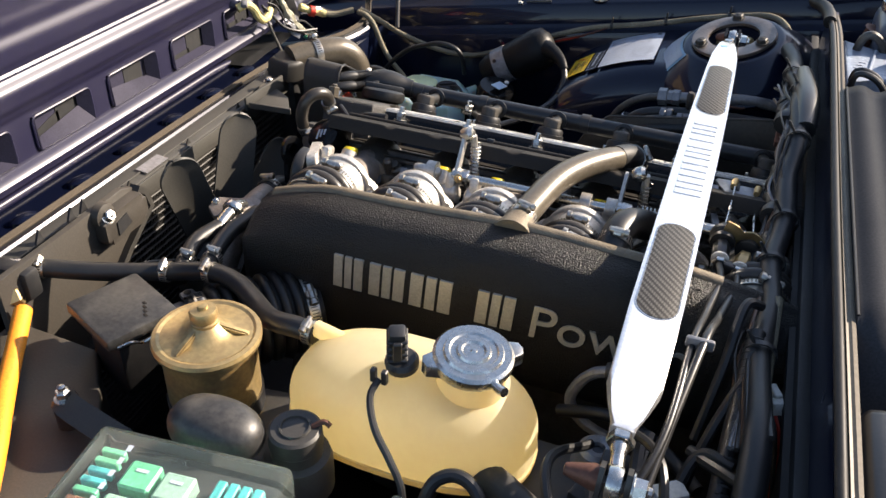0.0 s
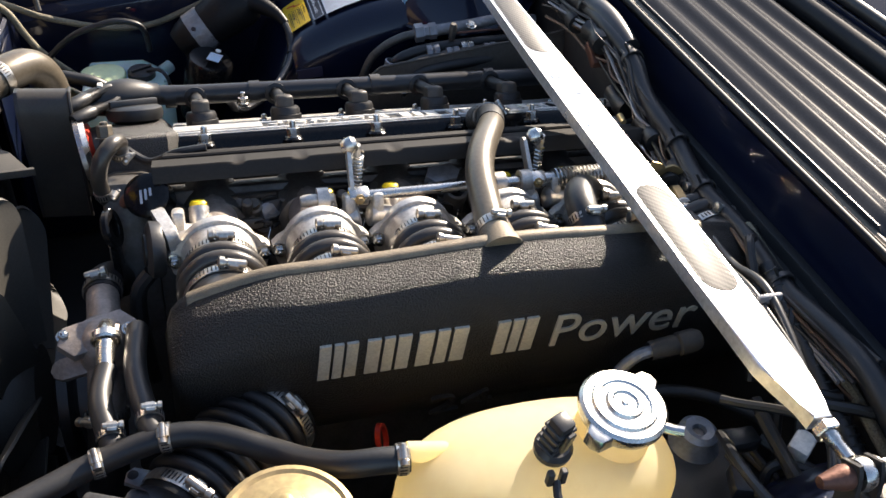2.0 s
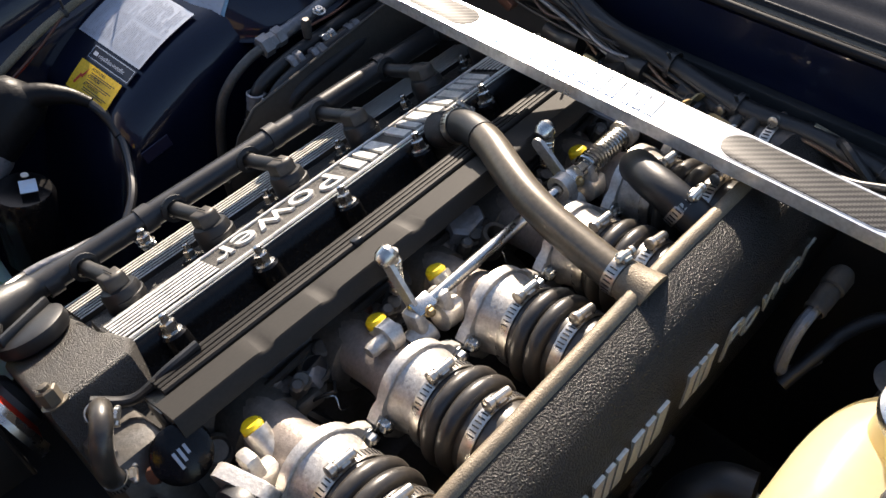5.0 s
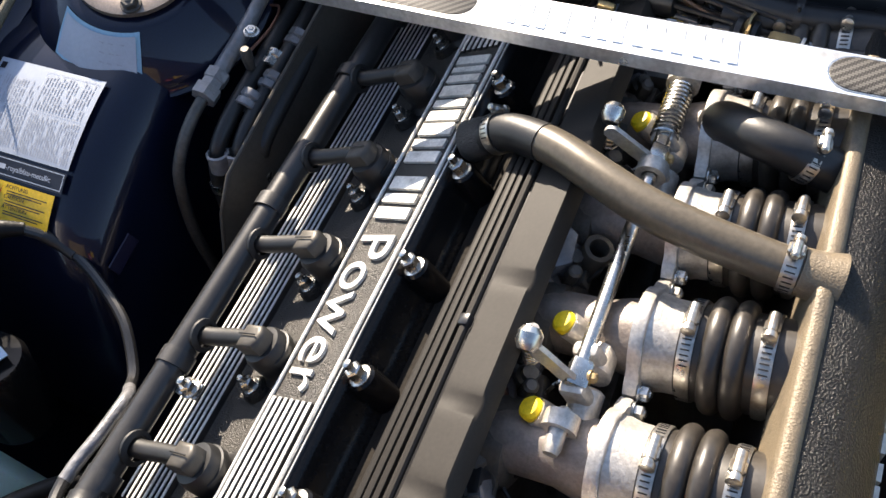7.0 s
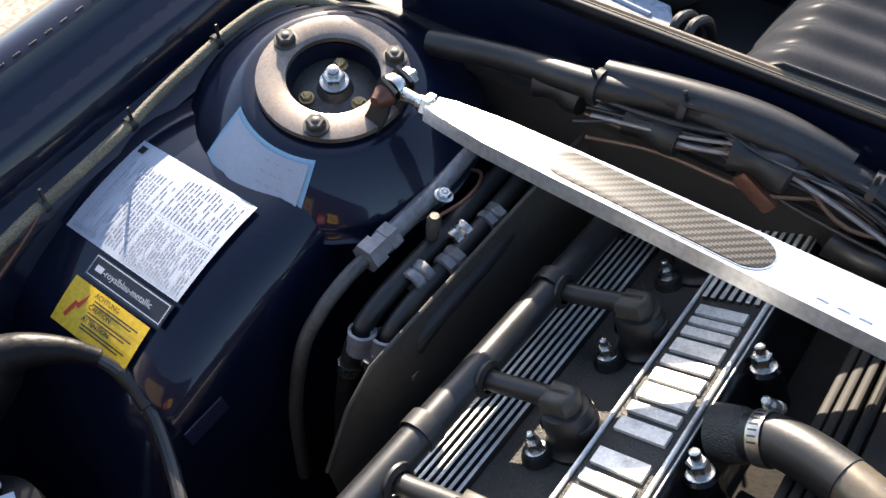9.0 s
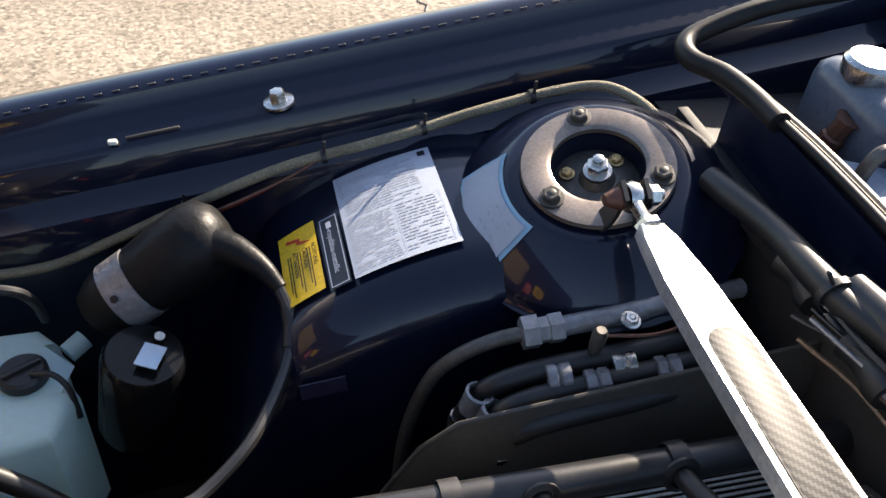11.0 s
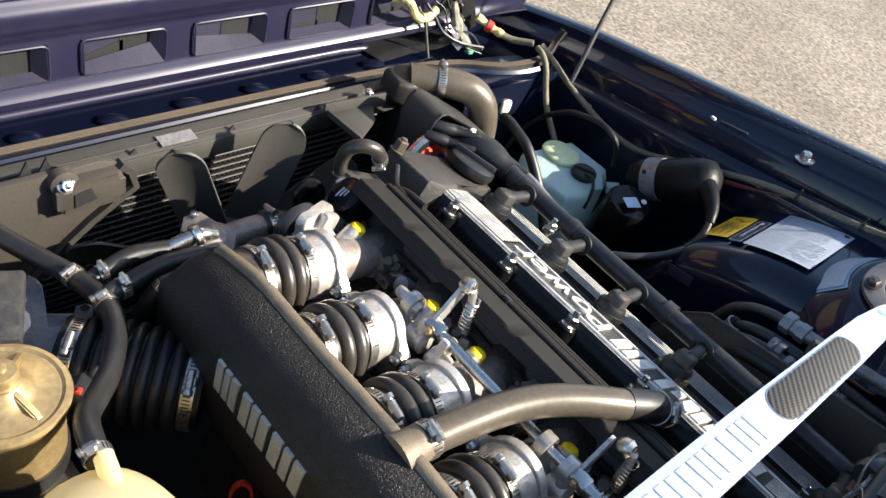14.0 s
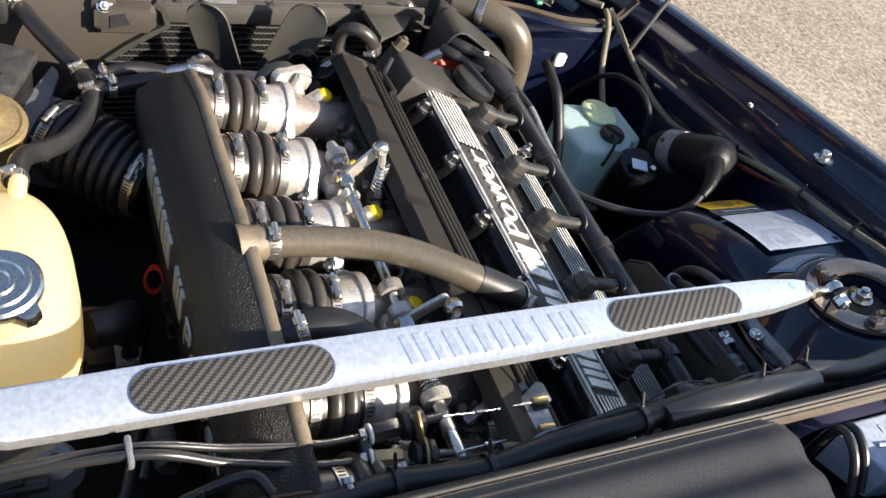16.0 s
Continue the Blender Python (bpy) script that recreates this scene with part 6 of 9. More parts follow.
part("hose_stub", lathe([(0.009, -0.02), (0.008, 0.014)], basis((0.130, -0.480, 0.872), (-0.95, 0.15, 0.1)), 14), M["tank"], tank)
cm = basis((0.277, -0.500, 0.909), (0.06, -0.05, 1), Y)
cap = part("cap", lathe([(0.033, -0.004), (0.0345, 0.0), (0.0345, 0.006), (0.032, 0.0085), (0.026, 0.0085), (0.0245, 0.0105), (0.021, 0.0105), (0.0195, 0.009), (0.015, 0.009), (0.0135, 0.0112), (0.0105, 0.0112), (0.009, 0.0095), (0.003, 0.0095), (0.002, 0.0108), (0.0, 0.011)], cm, 48), M["chrome"], tank, "bright stepped pressure cap")
for a in (35, 215):
    part("cap_ear", prism([(0.028, -0.012), (0.042, -0.007), (0.044, 0.0), (0.042, 0.007), (0.028, 0.012)], -0.006, 0.006, cm @ Matrix.Rotation(radians(a), 4, "Z"), 0.002), M["chrome"], cap)
part("overflow", tube([(0.298, -0.518, 0.909), (0.307, -0.526, 0.910), (0.314, -0.531, 0.912)], 0.0042, 4, 10), M["chrome"], tank)
sen = part("sensor", lathe([(0.0, 0.0), (0.0145, 0.0), (0.0150, 0.006), (0.0120, 0.010), (0.0, 0.011)], basis((0.218, -0.512, 0.892), (0, -0.15, 1)), 20), M["black_plastic"], tank, "black level-sensor plug")
sm = Matrix.Translation((0.215, -0.516, 0.916)) @ Matrix.Rotation(radians(24), 4, "Z") @ Matrix.Rotation(radians(10), 4, "X")
part("plug", rbox((0.015, 0.015, 0.040), sm, 0.003), M["black_plastic"], sen)
for k in range(4):
    part("plug_ridge", rbox((0.0180, 0.0175, 0.0030), sm @ Matrix.Translation((0, 0, -0.012 + 0.008 * k)), 0.001, 1), M["black_plastic"], sen)
part("latch", rbox((0.008, 0.004, 0.022), sm @ Matrix.Translation((0, -0.0105, 0.004)), 0.001, 1), M["satin_black"], sen)
for k in (-1, 1):
    part("pin", rbox((0.005, 0.006, 0.014), Matrix.Translation((0.209 + 0.005 * k, -0.540, 0.900)), 0.001, 1), M["black_plastic"], sen)
solo("sensor_wire", tube([(0.209, -0.541, 0.897), (0.208, -0.556, 0.890), (0.222, -0.578, 0.880), (0.242, -0.594, 0.868), (0.256, -0.604, 0.852), (0.262, -0.616, 0.83)], 0.0032, 8, 8), M["rubber"], (0.21, -0.55, 0.88), "thin black wire from the tank's sensor", "wire")

can = thing("hydraulic_reservoir", (0.020, -0.515, 0.75), "yellow-zinc plated round hydraulic fluid reservoir", "reservoir")
km = Matrix.Translation((0.021, -0.515, 0))
part("body", lathe([(0.0, 0.745), (0.040, 0.746), (0.044, 0.752), (0.0445, 0.80), (0.0445, 0.845), (0.0455, 0.852), (0.047, 0.858)], km, 40), M["brass"], can, "yellow-zinc plated can")
lid = part("lid", lathe([(0.047, 0.857), (0.0505, 0.858), (0.0515, 0.8625), (0.050, 0.866), (0.046, 0.867), (0.043, 0.8655), (0.041, 0.8660), (0.027, 0.8668), (0.020, 0.8715), (0.0135, 0.8775), (0.012, 0.879), (0.0, 0.879)], km, 48), M["brass"], can, "pressed lid with a rolled rim")
for k in range(3):
    a = radians(20 + 120 * k)
    bm = prism([(0.008, 0.866), (0.041, 0.866), (0.038, 0.8685), (0.011, 0.8785)], -0.0032, 0.0032, km @ Matrix.Rotation(a, 4, "Z") @ Matrix.Rotation(radians(90), 4, "X"), 0.0)
    bmesh.ops.bevel(bm, geom=bm.edges[:], offset=0.0014, segments=2, affect="EDGES")
    part("rib", bm, M["brass"], lid, "pressed triangular rib")
part("knurled_nut", lathe([(0.0, 0.875), (0.0125, 0.876), (0.013, 0.881), (0.0112, 0.882), (0.0112, 0.8845), (0.0132, 0.8855), (0.0132, 0.891), (0.0118, 0.894), (0.005, 0.895), (0.0045, 0.898), (0.0, 0.8995)], km, 28), M["brass"], can, "knurled lid nut")
part("bracket_band", lathe([(0.0448, 0.775), (0.0465, 0.775), (0.0465, 0.795), (0.0448, 0.795)], km, 36), M["satin_black"], can)
part("bracket_tray", rbox((0.11, 0.09, 0.004), Matrix.Translation((0.055, -0.52, 0.768)) @ Matrix.Rotation(radians(-8), 4, "Y"), 0.001), M["dusty_plastic"], can)

dbox = thing("power_box", (-0.098, -0.50, 0.80), "dusty black square power-distribution box lid", "box")
bmx = Matrix.Translation((-0.092, -0.497, 0.843)) @ Matrix.Rotation(radians(-23.8), 4, "Z")
part("lid", rbox((0.086, 0.078, 0.014), bmx, 0.004), M["box_lid"], dbox, "dusty lid with faint moulded print")
part("base", rbox((0.068, 0.060, 0.075), bmx @ Matrix.Translation((0, 0.004, -0.0445)), 0.004), M["seal_black"], dbox)
for k in range(4):
    part("print_bar", rbox((0.005, 0.0025, 0.0008), bmx @ Matrix.Translation((0.012 + 0.006 * k, 0.018 - 0.003 * k, 0.0072)), 0.0), M["grey_rail"], dbox)
part("wire_clip", tube([bmx @ Vector((0.046, -0.030, -0.002)), bmx @ Vector((0.054, -0.020, 0.004)), bmx @ Vector((0.052, -0.008, -0.004)), bmx @ Vector((0.056, 0.004, 0.002)), bmx @ Vector((0.046, 0.012, 0.0))], 0.0016, 6, 7), M["chrome"], dbox, "bent spring wire clip")

airbox = thing("airflow_box", (-0.13, -0.62, 0.70), "dusty black air-filter box with a flat lid", "air box")
part("lid", prism([(-0.245, -0.50), (-0.13, -0.505), (-0.05, -0.60), (0.01, -0.66), (0.03, -0.80), (-0.24, -0.80)], 0.770, 0.785, None, 0.004), M["dusty_lid"], airbox, "dusty flat lid")
part("case", prism([(-0.24, -0.505), (-0.13, -0.51), (-0.05, -0.605), (0.0, -0.665), (0.02, -0.795), (-0.235, -0.795)], 0.60, 0.770), M["black_plastic"], airbox)
part("screw", nut(bmesh.new(), (-0.085, -0.598, 0.816), (0, 0, 1), 0.0068, 0.009, 0.006), M["chrome"], airbox)
part("spring_strap", sweep(smooth_path([(-0.092, -0.594, 0.808), (-0.085, -0.598, 0.814), (-0.070, -0.605, 0.814), (-0.02, -0.612, 0.806), (0.03, -0.62, 0.80), (0.06, -0.625, 0.79)], 5), [(-0.003, -0.012), (0.003, -0.012), (0.003, 0.012), (-0.003, 0.012)], up=Y), M["dusty_plastic"], airbox)
part("post", lathe([(0.012, 0.78), (0.012, 0.812), (0.009, 0.815)], Matrix.Translation((-0.085, -0.598, 0)), 16), M["black_plastic"], airbox)

solo("orange_sleeve", tube([(-0.217, -0.508, 0.812), (-0.19, -0.548, 0.808), (-0.15, -0.605, 0.806), (-0.10, -0.67, 0.806), (-0.06, -0.73, 0.80)], 0.0095, 8, 12), M["orange"], (-0.2, -0.53, 0.80), "bright orange insulating sleeve over a cable", "cable sleeve")
fit = thing("hose_fitting", (-0.235, -0.502, 0.82), "brass hexagon hose fitting at the radiator corner", "fitting")
part("hex", lathe([(0.010, -0.012), (0.012, -0.01), (0.012, 0.01), (0.010, 0.012)], basis((-0.236, -0.503, 0.820), (-0.6, -0.6, -0.2)), 6), M["brass"], fit, "brass hexagon")
part("pipe", tube([(-0.240, -0.508, 0.818), (-0.260, -0.53, 0.812), (-0.29, -0.56, 0.805)], 0.008, 4, 12), M["chrome"], fit)
part("bracket", rbox((0.05, 0.02, 0.035), Matrix.Translation((-0.245, -0.482, 0.828)), 0.004), M["black_plastic"], fit)

# fuse box with a clear lid
fuse = thing("fuse_box", (0.105, -0.72, 0.83), "fuse box with coloured fuses under a clear greenish lid", "fuse box")
FM = Matrix.Translation((0.108, -0.7235, 0.872)) @ Matrix.Rotation(radians(6), 4, "Z")
part("tray", rbox((0.155, 0.150, 0.035), FM @ Matrix.Translation((0, 0, -0.040)), 0.006), M["black_plastic"], fuse)
part("lid", rbox((0.165, 0.160, 0.040), FM @ Matrix.Translation((0, 0, -0.012)), 0.007, 3), M["clear_lid"], fuse, "clear greenish plastic lid").visible_shadow = False
rng = random.Random(8)
for k in range(11):
    mt = ("green", "green", "bluegreen", "bluegreen", "green", "brown", "brown", "bluegreen", "bluegreen", "green", "brown")[k]
    part("fuse", rbox((0.020, 0.0055, 0.012), FM @ Matrix.Translation((-0.063, 0.062 - k * 0.0095, -0.013)), 0.001, 1), M[mt], fuse)
for k, (x, y) in enumerate(((-0.030, 0.045), (0.0, 0.042), (-0.032, 0.012), (0.0, 0.008), (0.034, 0.012), (0.062, 0.030), (-0.03, -0.022), (0.0, -0.026), (0.034, -0.024))):
    part("relay", rbox((0.026, 0.026, 0.020), FM @ Matrix.Translation((x, y, -0.014)), 0.002, 1), M["olive" if k % 3 else "green"], fuse)
    part("relay_mark", rbox((0.010, 0.003, 0.0006), FM @ Matrix.Translation((x, y + 0.004, -0.0035)), 0.0), M["paper"], fuse)
for k in range(4):
    part("fuse", rbox((0.0075, 0.018, 0.017), FM @ Matrix.Translation((0.032 + k * 0.010, 0.050, -0.014)), 0.001, 1), M["bluegreen"], fuse)
for k in range(9):
    part("lid_mark", rbox((0.004, 0.006, 0.0004), FM @ Matrix.Translation((-0.046, 0.060 - k * 0.0125, 0.0083)), 0.0), M["paper"], fuse)

# rubber cap, black blister and small clear relay beside the tank
solo("black_bellows_cap", superform((0.094, -0.612, 0.862), (0.043, 0.027, 0.024), 0.85, 0.9, 28, 16), M["box_lid"], (0.094, -0.612, 0.83), "smooth black rubber cap, dusty on top", "cap")
sol = thing("brake_reservoir_cap", (0.156, -0.591, 0.82), "black round screw cap with worn embossed top", "cap")
part("cap", lathe([(0.0, 0.868), (0.020, 0.868), (0.0225, 0.866), (0.023, 0.852), (0.0215, 0.850), (0.021, 0.852), (0.022, 0.84), (0.028, 0.838), (0.030, 0.83), (0.030, 0.80), (0.02, 0.79)], Matrix.Translation((0.156, -0.591, 0)), 28), M["dusty_plastic"], sol)
part("emboss", lathe([(0.0110, 0.8683), (0.0116, 0.8697), (0.0132, 0.8697), (0.0138, 0.8683), (0.0110, 0.8680)], Matrix.Translation((0.156, -0.591, 0)), 24), M["dusty_plastic"], sol)
part("tab", tube([(0.169, -0.585, 0.868), (0.177, -0.580, 0.872), (0.183, -0.580, 0.869)], 0.0025, 4, 6), M["copper"], sol)
rel = thing("clear_relay", (0.268, -0.64, 0.82), "small relay in a clear plastic case", "relay")
part("case", rbox((0.034, 0.040, 0.045), Matrix.Translation((0.270, -0.640, 0.842)) @ Matrix.Rotation(radians(-8), 4, "Z"), 0.004), M["clear_lid"], rel).visible_shadow = False
part("core", lathe([(0.008, 0.83), (0.008, 0.855), (0.005, 0.858)], Matrix.Translation((0.268, -0.638, 0)), 14), M["copper"], rel)
part("base", rbox((0.030, 0.036, 0.012), Matrix.Translation((0.270, -0.640, 0.823)) @ Matrix.Rotation(radians(-8), 4, "Z"), 0.002), M["olive"], rel)
solo("corrugated_wire", tube([(0.275, -0.615, 0.835), (0.280, -0.598, 0.862), (0.298, -0.590, 0.870), (0.318, -0.598, 0.862), (0.325, -0.62, 0.83), (0.322, -0.65, 0.80)], 0.0055, 8, 10), M["rubber"], (0.29, -0.6, 0.85), "black corrugated wire loop", "wire")

# hose run from tank to thermostat and radiator
hr = thing("coolant_hose", (-0.05, -0.43, 0.83), "black coolant hose from the tank, with band clamps", "hose")
part("hose", tube([(0.118, -0.481, 0.869), (0.095, -0.478, 0.868), (0.070, -0.470, 0.860), (0.045, -0.450, 0.845), (0.020, -0.428, 0.836), (-0.020, -0.403, 0.834), (-0.060, -0.394, 0.831), (-0.113, -0.401, 0.821), (-0.150, -0.418, 0.821), (-0.19, -0.44, 0.826), (-0.238, -0.462, 0.832)], 0.0105, 8, 14), M["rubber"], hr)
for p, d in (((0.112, -0.4805, 0.869), (1, -0.1, 0)), ((-0.0593, -0.394, 0.831), (1, -0.05, 0.1)), ((-0.113, -0.401, 0.821), (1, 0.2, 0)), ((-0.232, -0.459, 0.8315), (1, 0.5, -0.1))):
    hose_clamp("clamp", hr, p, d, 0.0108, (0, -0.4, 1), 0.009)
part("radiator_stub", lathe([(0.010, 0), (0.009, 0.03)], basis((-0.235, -0.461, 0.832), (-0.85, -0.45, 0.1)), 14), M["chrome"], hr)
for k, (a, b) in enumerate((((-0.102, -0.384, 0.823), (-0.107, -0.306, 0.825)), ((-0.071, -0.380, 0.831), (-0.080, -0.262, 0.827)))):
    mid = Vector(a) * 0.5 + Vector(b) * 0.5 + Vector((-0.006, 0, 0.004))
    part("branch_hose", tube([Vector(a) + Vector((0.005, -0.012, 0)), a, mid, b], 0.0098, 8, 14), M["rubber"], hr)
    hose_clamp("clamp", hr, Vector(a) * 0.93 + Vector(b) * 0.07, Vector(b) - Vector(a), 0.0102, (0.2, -0.5, 1), 0.009)
th = thing("thermostat_housing", (-0.11, -0.25, 0.76), "cast aluminium thermostat housing with hose stubs", "thermostat housing")
part("body", superform((-0.112, -0.250, 0.800), (0.024, 0.028, 0.026), 0.8, 0.8, 24, 14), M["aged_cast"], th)
part("neck", tube([(-0.112, -0.240, 0.806), (-0.113, -0.210, 0.806), (-0.115, -0.180, 0.802)], 0.0155, 5, 18), M["aged_cast"], th)
part("neck_hose", tube([(-0.115, -0.186, 0.802), (-0.114, -0.160, 0.798), (-0.106, -0.135, 0.780), (-0.100, -0.110, 0.74)], 0.0175, 5, 18), M["rubber"], th)
hose_clamp("clamp", th, (-0.115, -0.176, 0.801), (0.0, 0.98, -0.12), 0.0178, (-0.2, -0.2, 1), 0.010)
part("lower_neck", tube([(-0.113, -0.262, 0.790), (-0.115, -0.284, 0.770), (-0.117, -0.302, 0.745)], 0.0165, 5, 18), M["aged_cast"], th)
hose_clamp("clamp", th, (-0.1165, -0.296, 0.753), (0.0, -0.6, -0.8), 0.0185, (-0.6, -0.5, 0.4), 0.010)
part("stub", tube([(-0.107, -0.252, 0.824), (-0.106, -0.270, 0.832), (-0.107, -0.290, 0.829), (-0.107, -0.310, 0.824)], 0.0080, 5, 14), M["chrome"], th, "bright bent pipe stub")
part("stub_collar", lathe([(0.011, -0.005), (0.013, -0.003), (0.013, 0.003), (0.011, 0.005)], basis((-0.1065, -0.274, 0.831), (0, -1, -0.1)), 18), M["chrome"], th)
part("flange", prism([(-0.026, -0.016), (0.026, -0.016), (0.036, 0), (0.026, 0.016), (-0.026, 0.016), (-0.036, 0)], -0.005, 0.005, basis((-0.116, -0.252, 0.816), (0.1, -0.3, 1)), 0.002), M["aged_cast"], th)
part("side_lug", prism(rounded(0.046, 0.020, 0.009), -0.005, 0.005, basis((-0.138, -0.258, 0.784), (-0.2, -0.5, 0.85), Y), 0.002), M["aged_cast"], th, "cast side lug")
for q in (-1, 1):
    part("bolt", nut(bmesh.new(), Vector((-0.116 + q * 0.028, -0.254, 0.820)), (0.1, -0.3, 1), 0.005, 0.005, 0.002), M["chrome"], th)
tps = thing("throttle_switch", (-0.06, -0.19, 0.83), "black round throttle switch with a cast lever", "switch")
part("disc", lathe([(0.0, 0.0), (0.026, 0.0), (0.028, 0.003), (0.028, 0.012), (0.022, 0.016), (0.0, 0.016)], basis((-0.052, -0.180, 0.850), (-1, -0.1, 0.1)), 26), M["black_plastic"], tps)
part("disc_ring", lathe([(0.012, 0.016), (0.016, 0.018), (0.016, 0.014)], basis((-0.052, -0.180, 0.850), (-1, -0.1, 0.1)), 20), M["rubber"], tps)
part("cast_lug", prism(rounded(0.030, 0.052, 0.010), -0.006, 0.006, basis((-0.047, -0.168, 0.862), (1, 0.3, 0.1), Y), 0.002), M["cast"], tps, "cast aluminium lug")
part("cable", tube([(-0.066, -0.19, 0.83), (-0.080, -0.195, 0.81), (-0.082, -0.205, 0.77), (-0.078, -0.21, 0.70)], 0.008, 6, 10), M["rubber"], tps)
part("lower_hose", tube([(-0.1165, -0.292, 0.757), (-0.119, -0.312, 0.728), (-0.125, -0.325, 0.68), (-0.135, -0.33, 0.6)], 0.0182, 6, 16), M["rubber"], th)

# air-flow bellows between airflow meter and plenum
bl = thing("intake_bellows", (0.0, -0.40, 0.76), "black ribbed rubber intake bellows with chrome bands", "intake duct")
p0, p1 = Vector((-0.045, -0.425, 0.775)), Vector((0.020, -0.352, 0.772))
d = (p1 - p0).normalized()
L = (p1 - p0).length
prof = [(0.044, -0.02)]
for k in range(7):
    for a in range(0, 181, 30):
        prof.append((0.044 + 0.007 * math.sin(radians(a)), L * (k + 0.5) / 7 - 0.006 * math.cos(radians(a))))
prof += [(0.044, L + 0.02)]
part("bellows", lathe(prof, basis(p0, d), 36), M["rubber"], bl, "", 60)
hose_clamp("band", bl, p1 + d * 0.008, d, 0.0448, (0.2, -0.6, 0.8), 0.012, "chrome band")
hose_clamp("band", bl, p0 - d * 0.008, d, 0.0448, (-0.2, -0.6, 0.8), 0.012, "chrome band")
afm = thing("airflow_meter", (-0.08, -0.45, 0.76), "grey alloy airflow meter housing beside the bellows", "airflow meter")
part("housing", rbox((0.075, 0.045, 0.085), Matrix.Translation((-0.070, -0.442, 0.752)) @ Matrix.Rotation(radians(-28), 4, "Z"), 0.008), M["alloy"], afm)
AFM = [(-0.081, -0.470), (-0.155, -0.430), (-0.145, -0.425), (-0.135, -0.424), (-0.108, -0.432), (-0.080, -0.442), (-0.075, -0.425), (-0.078, -0.418), (-0.096, -0.408), (-0.094, -0.398), (-0.088, -0.394), (-0.069, -0.403), (-0.025, -0.425), (0.003, -0.441), (-0.011, -0.455), (-0.045, -0.470)]
plate = part("cover_plate", prism(AFM, 0.796, 0.800, None, 0.0012), M["alloy"], afm, "flat blue-grey alloy cover plate")
part("plate_hole", lathe([(0.0, 0.8003), (0.0045, 0.8003), (0.0045, 0.798)], Matrix.Translation((-0.089, -0.402, 0)), 14), M["label_black"], plate)
part("bare_patch", prism([(-0.052, -0.424), (-0.046, -0.434), (-0.036, -0.430), (-0.020, -0.436), (-0.026, -0.424), (-0.046, -0.413)], 0.8002, 0.8006), M["chrome"], plate, "bright bare metal patch")
part("plug", rbox((0.022, 0.030, 0.024), Matrix.Translation((-0.005, -0.445, 0.795)) @ Matrix.Rotation(radians(40), 4, "Z"), 0.003), M["black_plastic"], afm)
part("red_mark", rbox((0.012, 0.006, 0.010), Matrix.Translation((0.004, -0.452, 0.805)) @ Matrix.Rotation(radians(40), 4, "Z"), 0.001), M["red"], afm, "red mark")
solo("dipstick_ring", lathe([(0.009, -0.0025), (0.0115, -0.0025), (0.0115, 0.0025), (0.009, 0.0025)], basis((0.133, -0.352, 0.722), (0.85, -0.45, 0.25)) @ Matrix.Diagonal((1, 1.7, 1, 1)), 24), M["red"], (0.133, -0.352, 0.71), "red-orange oil dipstick ring handle", "dipstick")
solo("lower_radiator_hose", tube([(0.232, -0.43, 0.775), (0.225, -0.405, 0.77), (0.205, -0.388, 0.750), (0.195, -0.385, 0.70), (0.19, -0.38, 0.62)], 0.020, 8, 16), M["rubber"], (0.21, -0.39, 0.7), "black rubber hose under the tank", "hose")
mc = thing("relay_bracket", (0.245, -0.41, 0.70), "small metal bracket with a labelled black relay", "relay")
part("plate", rbox((0.07, 0.06, 0.004), Matrix.Translation((0.245, -0.415, 0.70)), 0.001), M["cast"], mc)
part("relay", rbox((0.026, 0.028, 0.04), Matrix.Translation((0.232, -0.42, 0.715)), 0.003), M["black_plastic"], mc)
part("post", lathe([(0.010, 0.70), (0.010, 0.73)], Matrix.Translation((0.262, -0.41, 0)), 14), M["black_plastic"], mc)

# sensor loop and pipes below the plenum's rear half
loop = thing("sensor_hose", (0.37, -0.42, 0.80), "grey ribbed sensor hose looping under the lettering", "hose")
part("hose", tube([(0.395, -0.405, 0.765), (0.365, -0.395, 0.768), (0.348, -0.388, 0.785), (0.354, -0.386, 0.810), (0.368, -0.386, 0.828), (0.385, -0.388, 0.836)], 0.0058, 8, 10), M["tape"], loop)
part("sleeve", lathe([(0.0085, 0), (0.0100, 0.004), (0.0090, 0.008), (0.0100, 0.012), (0.0100, 0.026), (0.0090, 0.028), (0.0115, 0.030), (0.0115, 0.046), (0.0085, 0.052)], basis((0.378, -0.388, 0.835), (1, -0.02, 0.16)), 16), M["dusty_lid"], loop, "grey ribbed plug sleeve")
part("lower_pipe", tube([(0.34, -0.395, 0.775), (0.38, -0.408, 0.798), (0.402, -0.413, 0.801), (0.44, -0.43, 0.80), (0.48, -0.47, 0.80)], 0.0065, 6, 12), M["rubber"], loop)
mnt = thing("round_mount", (0.345, -0.50, 0.76), "grey pressed round mount with a dark centre hole", "mount")
part("disc", lathe([(0.0, 0.012), (0.005, 0.012), (0.0065, 0.020), (0.013, 0.022), (0.0175, 0.018), (0.019, 0.006), (0.023, 0.0)], Matrix.Translation((0.390, -0.472, 0.800)), 32), M["alloy"], mnt)
part("hole", lathe([(0.0, 0.0128), (0.0048, 0.0128), (0.0048, 0.0165)], Matrix.Translation((0.390, -0.472, 0.800)), 18), M["label_black"], mnt)
part("pad", rbox((0.14, 0.10, 0.03), Matrix.Translation((0.375, -0.51, 0.785)), 0.008), M["dusty_plastic"], mnt)

